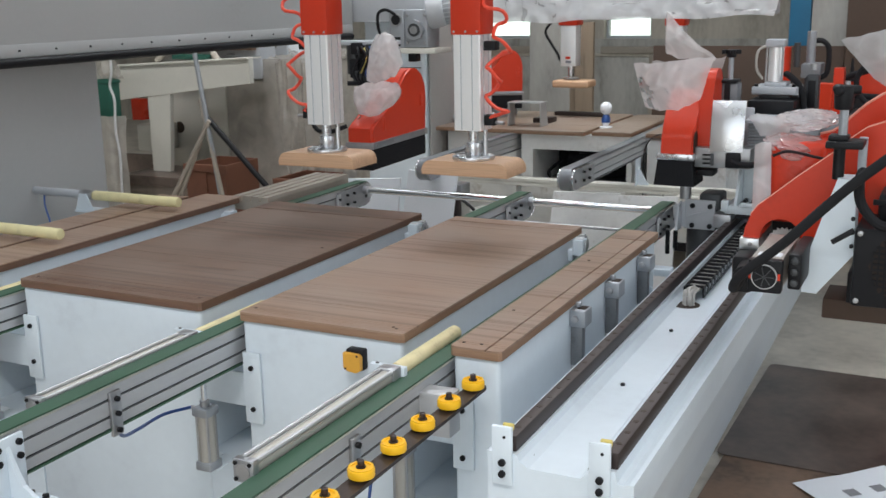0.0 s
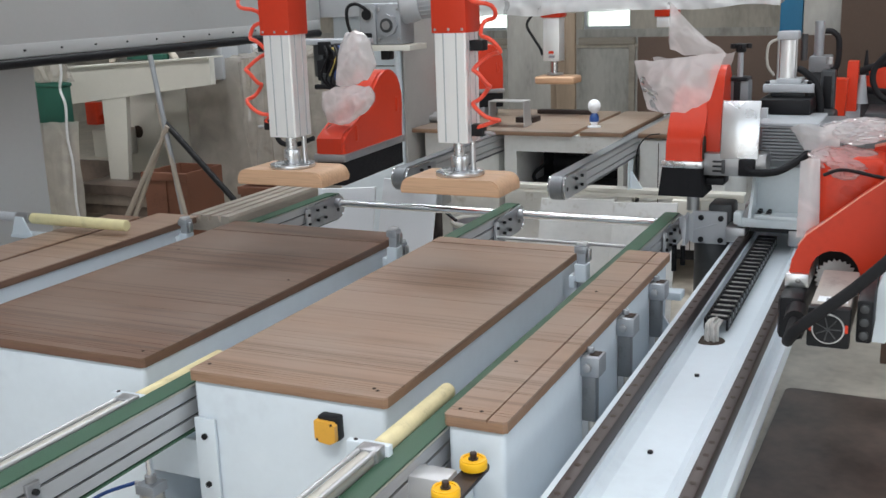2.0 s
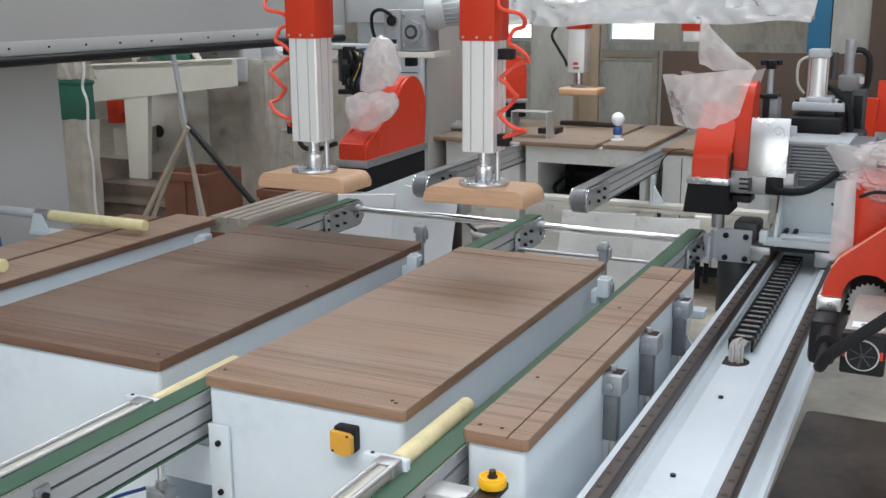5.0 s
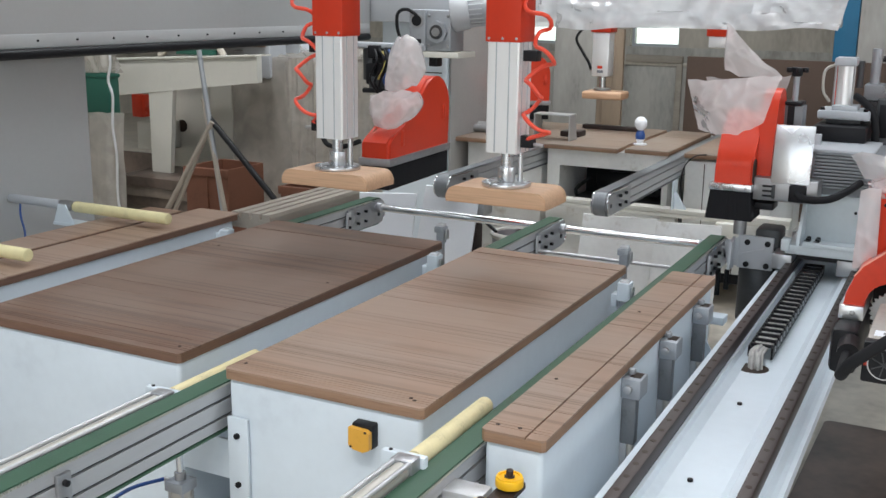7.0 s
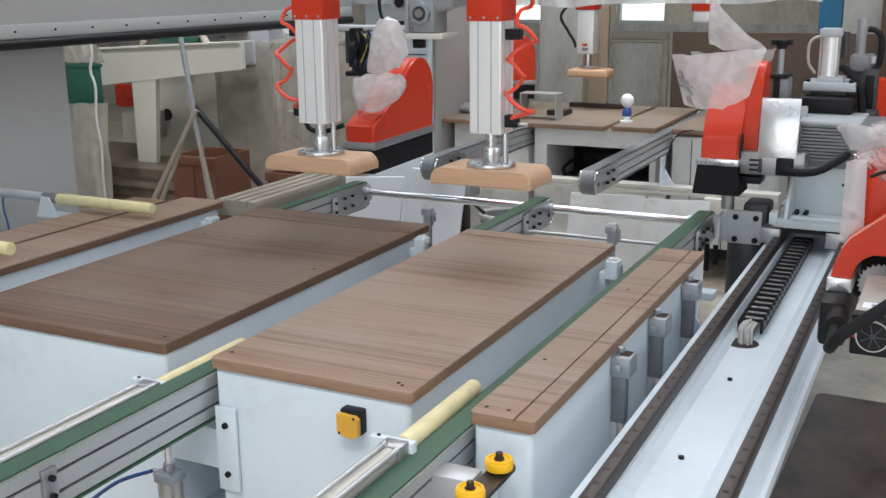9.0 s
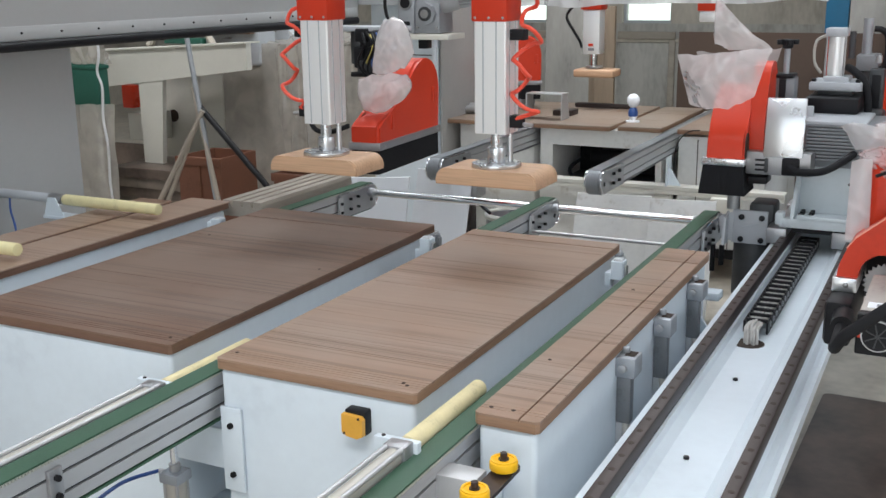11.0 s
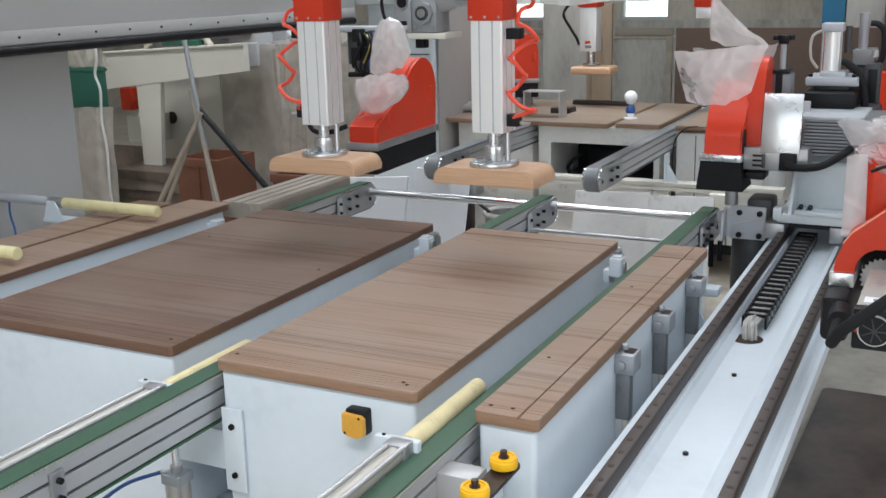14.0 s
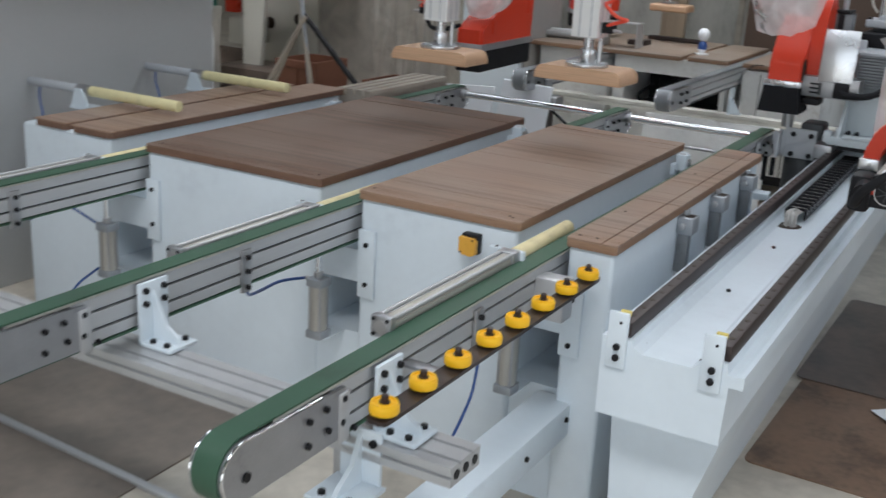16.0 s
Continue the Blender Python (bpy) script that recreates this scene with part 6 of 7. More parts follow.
part("rim", slab(-0.487, -0.441, 2.09, 2.31, 0.952, 0.980, 0.002), FOIL, sw, "bright metal rim")
part("rim_bolt", hexbolt(bmnew(), (-0.462, 2.09, 0.966), (0, -1, 0), 0.005, 0.003), STEEL, sw)
# added black slab, darkens the guard's opening in place of shade
part("opening_shade", slab(-0.44, -0.34, 2.26, 2.30, 0.90, 1.01), BLACK, sw)
blade = bmnew()
pts = []
for k in range(48):
    a = 2 * math.pi * k / 48
    rr = 0.042 if k % 2 else 0.036
    pts.append((SX + rr * math.cos(a), SZ - 0.016 + rr * math.sin(a)))
prism(blade, pts, "y", 2.16, 2.164)
part("saw_blade", blade, STEEL, sw, "toothed saw blade", smooth=0)
part("motor", slab(-0.412, -0.346, 1.825, 2.06, 0.935, 1.002, 0.004), BEIGEMOTOR, sw, "long square motor with a pale dusty top")
part("motor_label", slab(-0.402, -0.352, 1.838, 1.870, 1.002, 1.0028), PAPER, sw, "white rating label")
part("label_mark", slab(-0.388, -0.372, 1.846, 1.860, 1.0028, 1.0032), INK, sw)
part("motor_front", slab(-0.414, -0.344, 1.800, 1.827, 0.930, 1.001, 0.004), BLACK, sw, "black fan end")
part("fan_ring", rod(bmnew(), (-0.379, 1.8005, 0.966), (-0.379, 1.796, 0.966), 0.027, 28), STEEL, sw)
part("fan_core", rod(bmnew(), (-0.379, 1.797, 0.966), (-0.379, 1.7945, 0.966), 0.0245, 28), BLACK, sw)
bm = bmnew()
for k in range(7):
    a = 2 * math.pi * k / 7
    rod(bm, (-0.379, 1.794, 0.966), (-0.379 + 0.021 * math.cos(a), 1.794, 0.966 + 0.021 * math.sin(a)), 0.0012, 6)
part("fan_blade", bm, DARKIRON, sw)
for x in (-0.4085, -0.3495):
    part("warning_mark", slab(x - 0.0025, x + 0.0025, 1.7985, 1.8000, 0.960, 0.974), RED, sw, "small red mark")
part("brush_box", slab(-0.490, -0.440, 2.02, 2.28, 0.862, 0.952, 0.012), BLACK, sw, "black bristle box")
part("gland", rod(bmnew(), (-0.455, 2.03, 0.925), (-0.450, 1.955, 0.925), 0.020, 16), BLACK, sw)
part("elbow", tube(bmnew(), smoothed([(-0.452, 1.98, 0.925), (-0.450, 1.88, 0.918), (-0.446, 1.82, 0.930), (-0.430, 1.785, 0.962), (-0.401, 1.775, 0.992), (-0.339, 1.775, 1.048), (-0.264, 1.775, 1.127), (-0.203, 1.775, 1.188), (-0.106, 1.775, 1.272), (0.05, 1.78, 1.40)]), 0.0105, 12), RUBBER, sw, "thick black cable")
part("clamp_block", slab(-0.336, -0.310, 1.83, 2.02, 0.935, 1.012, 0.004), BLACK, sw)
bm = bmnew()
for z in (0.950, 0.974, 0.998):
    hexbolt(bm, (-0.323, 1.83, z), (0, -1, 0), 0.008, 0.006)
part("bolts", bm, DARKIRON, sw)
o = [(-0.324, 0.897), (-0.292, 0.896), (-0.219, 0.992), (-0.226, 1.155), (-0.263, 1.155), (-0.287, 1.077), (-0.313, 0.988)]
wbk = part("white_bracket", prism(bmnew(), o, "y", 1.96, 2.03), WHITE, sw, "white steel bracket", smooth=0)
bm = bmnew()
for z in (1.01, 1.04, 1.07):
    hexbolt(bm, (-0.226, 1.96, z), (0, -1, 0), 0.005, 0.003)
part("bolts", bm, BOLT, wbk)
part("handle", rod(bmnew(), (-0.263, 1.93, 1.022), (-0.221, 1.93, 1.051), 0.006, 10), BLACK, sw)
part("screw_post", rod(bmnew(), (-0.262, 1.99, 1.236), (-0.262, 1.99, 1.315), 0.0095, 14), ZINC, sw, "grey steel screw")
part("post_foot", rod(bmnew(), (-0.266, 1.99, 1.150), (-0.266, 1.99, 1.224), 0.0125, 14), BOLT, sw)
part("post_clamp", slab(-0.292, -0.216, 1.95, 2.03, 1.220, 1.235, 0.003), BLACK, sw)
part("clamp_nut", slab(-0.289, -0.248, 1.965, 2.015, 1.235, 1.246, 0.003), BLACK, sw)
part("post_plate", slab(-0.232, -0.214, 2.035, 2.05, 1.10, 1.236, 0.002), ZINC, sw, "grey steel plate behind the post")
knob = part("wing_knob", rod(bmnew(), (-0.264, 1.99, 1.300), (-0.264, 1.99, 1.352), 0.019, 18, r2=0.022, bev=0.005), BLACK, sw, "black three-lobed wing knob")
for k in range(3):
    a = k * 2 * math.pi / 3 + 0.15
    tip = (-0.264 + 0.034 * math.cos(a), 1.99 + 0.034 * math.sin(a), 1.342)
    part("lobe", rod(bmnew(), (-0.264 + 0.012 * math.cos(a), 1.99 + 0.012 * math.sin(a), 1.342), tip, 0.0115, 12, r2=0.0095, bev=0.004), BLACK, knob)
part("fan_box", slab(-0.219, 0.05, 1.93, 2.20, 0.884, 1.057, 0.008), BLACK, sw, "black fan housing")
part("grille_pit", rod(bmnew(), (-0.108, 1.9302, 0.976), (-0.108, 1.9285, 0.976), 0.079, 8), GROOVE, sw)
grille = bmnew()
for k in range(12):
    d = -0.072 + k * 0.0131
    h = min(0.066, 0.105 - abs(d))
    box(grille, -0.108 + d - 0.002, -0.108 + d + 0.002, 1.924, 1.9285, 0.976 - h, 0.976 + h)
    box(grille, -0.108 - h - 0.006, -0.108 + h + 0.006, 1.9235, 1.928, 0.976 + d * 0.92 - 0.002, 0.976 + d * 0.92 + 0.002)
part("grille", grille, RUBBER, sw, "black square-mesh grille", smooth=0)
bm = bmnew()
for z in (0.898, 1.046):
    hexbolt(bm, (-0.207, 1.93, z), (0, -1, 0), 0.006, 0.004)
part("corner_screw", bm, STEEL, sw)
part("upper_motor", slab(-0.180, 0.05, 1.98, 2.09, 1.057, 1.127, 0.012), BLACK, sw)
part("motor_rib", slab(-0.190, 0.05, 1.972, 1.982, 1.100, 1.112, 0.002), BLACK, sw)
part("cable_loop", tube(bmnew(), smoothed([(-0.205, 1.85, 1.19), (-0.214, 1.90, 1.157), (-0.208, 1.92, 1.109), (-0.169, 1.92, 1.068), (-0.121, 1.93, 1.075), (-0.10, 1.98, 1.09)]), 0.011, 10), RUBBER, sw)
part("timber_block", slab(-0.305, -0.130, 2.22, 2.36, 0.765, 0.815, 0.003), BROWNBOARD, sw, "dark timber block under the housing")
part("block_stem", slab(-0.25, -0.18, 2.20, 2.32, 0.815, 0.89, 0.003), BLACK, sw)
FIN = [(-0.346, 1.205), (-0.318, 1.213), (-0.295, 1.228), (-0.275, 1.251), (-0.244, 1.281), (-0.210, 1.305), (-0.177, 1.318), (-0.05, 1.334)]
part("rear_fin", prism(bmnew(), [(-0.36, 1.05), (-0.05, 1.08), (0.06, 1.335)] + FIN[::-1], "y", 2.32, 2.35), RED, sw, "second orange-red guard", smooth=0)
part("fin_bead", tube(bmnew(), [(x, 2.322, z) for x, z in FIN], 0.0034, 6), PALEEDGE, sw, "worn pale edge of the second guard")
part("fin_back", prism(bmnew(), [(-0.33, 1.05), (-0.05, 1.08), (0.06, 1.31), (-0.15, 1.30), (-0.26, 1.24), (-0.33, 1.19)], "y", 2.35, 2.46), RED, sw, smooth=0)
part("mount_beam", slab(-0.42, -0.33, 2.30, 3.70, 1.00, 1.06, 0.006), DARKIRON, sw)
lone("film_bag", bag((-0.396, 2.272, 1.176), (0.078, 0.090, 0.034), 14, 0.16, freq=1.6, lean=-0.10), FILMCLEAR, "clear plastic bag tied over the box behind the guard", "plastic bag", film_group)
lone("film_bag", bag((-0.376, 2.285, 1.242), (0.078, 0.045, 0.027), 12, 0.18, freq=1.5, lean=0.06), FILMCLEAR, "crumpled clear plastic bag behind the saw unit", "plastic bag", film_group)
lone("film_bag", drape([(-0.510, 1.250), (-0.488, 1.259), (-0.443, 1.252), (-0.410, 1.262)], [(-0.502, 1.240), (-0.479, 1.203), (-0.450, 1.205), (-0.410, 1.212)], 2.262, 11, (34, 20), 0.008, (14, 14, 14), 0.012), FILMCLEAR, "loose corner of a clear plastic bag over the saw unit", "plastic bag", film_group)
lone("film_bag", drape([(-0.478, 1.190), (-0.460, 1.198), (-0.440, 1.196)], [(-0.480, 1.030), (-0.460, 1.036), (-0.436, 1.055)], 2.192, 13, (14, 34), 0.007, (20, 14, 6), 0.010), FILM, "clear plastic film hanging down the saw unit", "plastic bag", film_group)
part("cable_tie", tube(bmnew(), smoothed([(-0.430, 2.150, 1.170), (-0.394, 2.150, 1.182), (-0.330, 2.145, 1.172), (-0.254, 2.140, 1.160)]), 0.0035, 8), BLACK, sw, "thin black tie round the bag")
lone("film_bag", drape([(-0.342, 1.419), (-0.265, 1.440), (-0.185, 1.458), (-0.05, 1.470)], [(-0.336, 1.412), (-0.255, 1.322), (-0.206, 1.290), (-0.05, 1.282)], 2.60, 17, (40, 28), 0.012, (6, 6, 6), 0.03), FILMGREY, "clear plastic film draped over the second guard", "plastic bag", film_group)

site(1.04, 0.118, 0.025, -0.025)

# ---- plastic-wrapped cross beam behind ----
wb = thing("wrapped_beam", (-1.4, 4.65, 1.42), "cross beam wrapped in white plastic film", "beam")
part("beam", slab(-2.35, -0.94, 4.60, 4.80, 1.43, 1.53, 0.01), GREY, wb)
part("wrap", crumple([(-2.37, 4.58, 1.56), (-0.90, 4.58, 1.56), (-0.93, 4.58, 1.425), (-2.37, 4.58, 1.405)], 21, (80, 14), 0.016, 7), FILMTHICK, wb, "creased milky plastic wrapping")
part("hanger", slab(-2.30, -2.15, 4.65, 4.75, 1.53, ROOF_Z), GREY, wb)
part("hanger", slab(-1.15, -1.0, 4.65, 4.75, 1.53, ROOF_Z), GREY, wb)

site()


# ---- loose sheets on the floor ----
def sheet(name, x0, x1, y0, y1, z, mat, label, turn):
    bm = bmnew()
    prism(bm, rounded(x0, x1, y0, y1, 0.03, 4), "z", 0, 0.006)
    ob = lone(name, bm, mat, label, "fibreboard sheet", "fibreboard sheets on the floor", smooth=0)
    ob.location.z = z
    ob.rotation_euler.z = radians(turn)
    return ob


sheet("fibreboard_sheet", -0.675, 0.55, 3.02, 4.03, 0.006, CARD, "dusty dark brown fibreboard sheet lying on the concrete floor", -1.0)
sheet("fibreboard_sheet", -0.665, 0.62, 2.29, 3.06, 0.000, CARDPALE, "worn reddish-brown fibreboard sheet lying on the concrete floor", -1.5)
sheet("fibreboard_sheet", -3.55, -2.005, 0.92, 1.86, 0.0, CARDGREY, "dusty brown fibreboard sheet under the conveyors", 1)
lone("metal_strip", slab(-2.95, -1.60, 1.188, 1.212, 0.0, 0.014, 0.002, turn=Matrix.Translation((-2.3, 1.2, 0)) @ Matrix.Rotation(radians(-3), 4, "Z") @ Matrix.Translation((2.3, -1.2, 0))), ALU, "thin bright metal strip lying on the floor", "metal strip")
pp = thing("paper_sheet", (-0.25, 2.98, 0.0125), "white paper with two grey printed squares lying on fibreboard", "paper")
leaf = bmnew()
rows = [[leaf.verts.new((-0.425 + 0.35 * i / 12, 2.860 + 0.235 * j / 8, 0.0130 + 0.010 * (i / 12) ** 3 * (j / 8) + 0.008 * (1 - i / 12) ** 4 * (1 - j / 8) + 0.001 * math.sin(i * 0.9 + j * 0.6))) for i in range(13)] for j in range(9)]
for j in range(8):
    for i in range(12):
        leaf.faces.new((rows[j][i], rows[j][i + 1], rows[j + 1][i + 1], rows[j + 1][i]))
part("leaf", leaf, PAPER, pp, smooth=60)
for x in (-0.29, -0.19):
    part("print", slab(x - 0.022, x + 0.022, 2.95, 2.994, 0.0152, 0.0156), INK, pp, "grey printed square", smooth=0)
pp.rotation_euler.z = radians(42)
pp.location.x += 0.050
pp.location.y -= 0.052


site(1.035, 0.155, 0.043)

# ---- the second machine behind ----
sm = thing("rear_machine", (-2.2, 5.6, 0), "white steel rear machine with brown boards on top", "machine")
SY = 5.18
part("cabinet", slab(-2.95, -2.50, SY + 0.06, 6.2, 0.12, 0.745, 0.012), DIRTYWHITE, sm, "white steel body")
bm = bmnew()
box(bm, -2.46, -1.80, SY + 0.04, 6.2, 0.655, 0.745)
box(bm, -2.46, -2.39, SY + 0.04, 6.2, 0.12, 0.655)
box(bm, -1.83, -1.80, SY + 0.04, 6.2, 0.12, 0.655)
box(bm, -2.39, -1.83, 5.85, 6.2, 0.12, 0.655)
box(bm, -2.39, -1.83, SY + 0.04, 6.2, 0.12, 0.44)
part("cabinet_plate", bm, DIRTYWHITE, sm, "white steel plate round a wide opening", smooth=0)
part("cabinet", slab(-1.72, -1.28, SY + 0.05, 6.2, 0.12, 0.735, 0.012), DIRTYWHITE, sm, "white steel body")
for x0, x1 in ((-2.95, -2.80), (-2.55, -2.50), (-2.46, -2.40), (-1.86, -1.80), (-1.72, -1.64), (-1.36, -1.28)):
    part("leg", slab(x0, x1, SY + 0.1, SY + 0.2, 0, 0.12), DIRTYWHITE, sm)
for x in (-1.62, -1.45):
    part("seam", slab(x - 0.002, x + 0.002, SY + 0.048, SY + 0.052, 0.14, 0.72), GROOVE, sm, smooth=0)
# no real recess: a black strip paints the shade at the foot
part("toe_shade", slab(-1.66, -1.30, SY + 0.046, SY + 0.051, 0.12, 0.17), BLACK, sm, "black strip standing for the shade at the foot", smooth=0)
# added black back and dark floor put the opening's shade into colour
part("shade_back", slab(-2.389, -1.831, 5.66, 5.68, 0.441, 0.654), BLACK, sm, "black plate standing for the shade in the opening", smooth=0)
part("shade_floor", slab(-2.389, -1.831, SY + 0.06, 5.66, 0.440, 0.446), DARKIRON, sm, smooth=0)
part("motor", rod(bmnew(), (-2.27, 5.55, 0.55), (-2.02, 5.55, 0.55), 0.075, 22, bev=0.01), BLACK, sm, "black motor in the opening")
part("motor_box", slab(-2.20, -2.08, 5.47, 5.58, 0.60, 0.645, 0.008), BLACK, sm)
part("cable", tube(bmnew(), smoothed([(-2.30, 5.48, 0.56), (-2.36, 5.42, 0.50), (-2.35, 5.40, 0.46)]), 0.010, 10), RUBBER, sm)
for x0, x1, y0, y1 in ((-3.00, -2.06, SY - 0.02, 6.12), (-2.03, -1.80, SY + 0.02, 6.12), (-1.72, -1.26, SY + 0.02, 6.1)):
    tp = part("tabletop", slab(x0, x1, y0, y1, 0.747, 0.766, 0.003), EDGE, sm, "brown fibreboard top")
    for k in range(3):
        a = y0 + (y1 - y0) * k / 3
        part("plank", slab(x0 + 0.001, x1 - 0.001, a + 0.002, a + (y1 - y0) / 3 - 0.001, 0.766, 0.770), REARBOARD, tp, smooth=0)


def rear_conveyor(x, y0, label):
    t = thing("belt_conveyor", (x, y0 + 0.5, 0.55), label, "conveyor", "rear belt conveyors")
    zc, r = 0.697, 0.05
    part("belt", belt_loop(x, 0.026, r, zc, y0 + r, 6.3, 0.003), MIDGREY, t, "dusty dark grey belt round the nose")
    part("extrusion", prism(bmnew(), side_grooved(x, 0.024, zc - 0.045, zc + 0.045), "y", y0 + 0.25, 6.3), ALU, t, smooth=0)
    for s in (-1, 1):
        xx = x + s * 0.031
        o = arch(y0 + r, zc, r - 0.001, 90, 270, 12) + [(y0 + 0.32, zc - r + 0.001), (y0 + 0.32, zc + r - 0.012)]
        p = part("side_plate", prism(bmnew(), o, "x", xx - 0.004, xx + 0.004), PLATE, t, smooth=25)
        rim = [(xx + s * 0.004, y, z) for y, z in arch(y0 + r, zc, r - 0.002, 80, 255, 14)]
        part("polished_rim", tube(bmnew(), [(xx + s * 0.004, y0 + 0.25, zc + r - 0.006)] + rim, 0.003, 6), CHROME, p, "bright worn rim")
        bm = bmnew()
        for dy, dz in ((0.16, 0.02), (0.16, -0.02), (0.24, 0.02), (0.24, -0.02)):
            hexbolt(bm, (xx + s * 0.004, y0 + dy, zc + dz), (s, 0, 0), 0.007, 0.012)
        rod(bm, (xx, y0 + r, zc - 0.008), (xx + s * 0.006, y0 + r, zc - 0.008), 0.009, 14)
        part("bolts", bm, BOLT, p)
    return t


rear_conveyor(-1.762, 4.02, "aluminium conveyor nose of the rear machine")
rear_conveyor(-2.508, 4.05, "aluminium conveyor nose of the rear machine")
rc = thing("rear_cross_rail", (-2.0, 5.1, 0.46), "aluminium cross rail under the rear conveyors", "rail")
part("extrusion", slotted_bar(bmnew(), -2.95, -1.16, 5.06, 5.14, 0.465, 0.505), BEIGE, rc, smooth=0)
for x in (-2.9, -1.75, -1.25):
    part("leg", slab(x - 0.04, x + 0.04, 5.07, 5.13, 0, 0.465, 0.004), BEIGE, rc)
part("gusset", prism(bmnew(), [(-1.728, 0.505), (-1.665, 0.505), (-1.718, 0.59), (-1.728, 0.59)], "y", 5.09, 5.10), WHITE, rc, smooth=0)
part("gusset_plate", slab(-1.731, -1.726, 5.05, 5.14, 0.505, 0.65), WHITE, rc)
part("rail_block", slab(-1.50, -1.38, 5.02, 5.14, 0.40, 0.47, 0.004), BEIGE, rc)

hose("loose_wire", [(-1.60, 5.17, 0.776), (-1.655, 5.15, 0.765), (-1.705, 5.145, 0.70), (-1.712, 5.14, 0.566), (-1.709, 5.15, 0.247), (-1.70, 5.16, 0.05), (-1.68, 5.17, 0.005)], 0.003, RUBBER, "thin black wire hanging down the rear cabinet")

# figurine and bracket on the rear boards
bm = bmnew()
prof = [(0.0, 0.770), (0.036, 0.770), (0.036, 0.776), (0.014, 0.780), (0.024, 0.800), (0.026, 0.820), (0.020, 0.838), (0.013, 0.846), (0.024, 0.856), (0.034, 0.876), (0.032, 0.898), (0.018, 0.914), (0.0, 0.919)]
rings = []
for r, z in prof:
    rings.append([bm.verts.new((-2.01 + r * math.cos(a), 5.40 + r * math.sin(a), z)) for a in (2 * math.pi * k / 20 for k in range(20))])
for a, b in zip(rings, rings[1:]):
    for k in range(20):
        bm.faces.new((a[k], a[(k + 1) % 20], b[(k + 1) % 20], b[k]))
bmesh.ops.remove_doubles(bm, verts=bm.verts, dist=0.0004)
fg = lone("figurine", bm, PAPER, "small white and blue plastic figurine on the rear board", "figurine", smooth=60)
fg.data.materials.append(BLUE)
for p in fg.data.polygons:
    if 0.025 < p.center.z < 0.075:
        p.material_index = 1
ub = thing("angle_stand", (-2.45, 5.36, 0.77), "bare aluminium bent-sheet stand on the rear board", "bracket")
part("top_plate", slab(-2.585, -2.375, 5.31, 5.41, 0.905, 0.911, 0.001), ALU, ub)
part("side_plate", slab(-2.585, -2.579, 5.31, 5.41, 0.77, 0.905, 0.001), ALU, ub)
part("brace_plate", prism(bmnew(), [(5.31, 0.77), (5.43, 0.77), (5.39, 0.905), (5.31, 0.905)], "x", -2.381, -2.375), ALU, ub, smooth=0)
part("inner_bar", slab(-2.50, -2.39, 5.50, 5.62, 0.77, 0.80, 0.003), DARK, ub)
lone("steel_bar", slab(-2.52, -2.18, 5.92, 5.97, 0.77, 0.795, 0.004), DARK, "dark steel bar lying on the rear board", "bar")

# rear press column
rp = thing("press_column", (-2.40, 5.9, 0.94), "aluminium press column with a beech pad over the rear boards", "press column", "press columns over the tables")
part("pad", slab(-2.50, -2.26, 5.82, 5.98, 0.955, 1.000, 0.012, 3), BEECH, rp)
part("flange", rod(bmnew(), (-2.40, 5.9, 1.005), (-2.40, 5.9, 1.015), 0.05, 24), STEEL, rp)
part("piston_rod", rod(bmnew(), (-2.40, 5.9, 1.01), (-2.40, 5.9, 1.09), 0.02, 18), CHROME, rp)
part("cylinder_tube", slab(-2.455, -2.355, 5.85, 5.95, 1.085, 1.335, 0.006), SATIN, rp)
part("label_bar", slab(-2.42, -2.39, 5.848, 5.850, 1.13, 1.145), RED, rp)
part("label_bar", slab(-2.42, -2.385, 5.848, 5.850, 1.105, 1.12), INK, rp)
part("upper_housing", slab(-2.465, -2.345, 5.84, 5.96, 1.335, 2.2, 0.004), RED, rp, "orange-red housing")
part("cable", tube(bmnew(), smoothed([(-2.50, 5.88, 1.38), (-2.56, 5.87, 1.30), (-2.52, 5.87, 1.22), (-2.48, 5.87, 1.16), (-2.465, 5.87, 1.12)]), 0.008, 8), RUBBER, rp)
part("hanger", slab(-2.46, -2.35, 5.84, 5.96, 2.2, ROOF_Z), GREY, rp)
rp2 = thing("press_column", (-1.35, 6.0, 1.2), "aluminium press column of the rear machine half hidden by film", "press column", "press columns over the tables")
part("cylinder_tube", slab(-1.79, -1.69, 5.85, 5.95, 1.27, 1.33, 0.006), SATIN, rp2)
part("upper_housing", slab(-1.80, -1.68, 5.84, 5.96, 1.33, 2.2, 0.004), RED, rp2)
part("hanger", slab(-1.79, -1.69, 5.84, 5.96, 2.2, ROOF_Z), GREY, rp2)
dust_hood((-2.98, 5.70, 0.93), 0.30, 0.16, 0.26, 30, "orange-red dust hood of the rear machine")
hs = thing("hood_stand", (-2.86, 5.82, 0.77), "dark grey stand under the rear dust hood", "stand")
part("block", slab(-2.95, -2.78, 5.72, 5.94, 0.77, 0.83, 0.006), ZINC, hs)
lone("roller_pack", rod(rod(bmnew(), (-3.05, 5.45, 0.80), (-2.75, 5.50, 0.80), 0.028, 16), (-3.05, 5.40, 0.795), (-2.72, 5.43, 0.795), 0.022, 16), STEEL, "dull steel rollers lying on the rear board", "rollers")
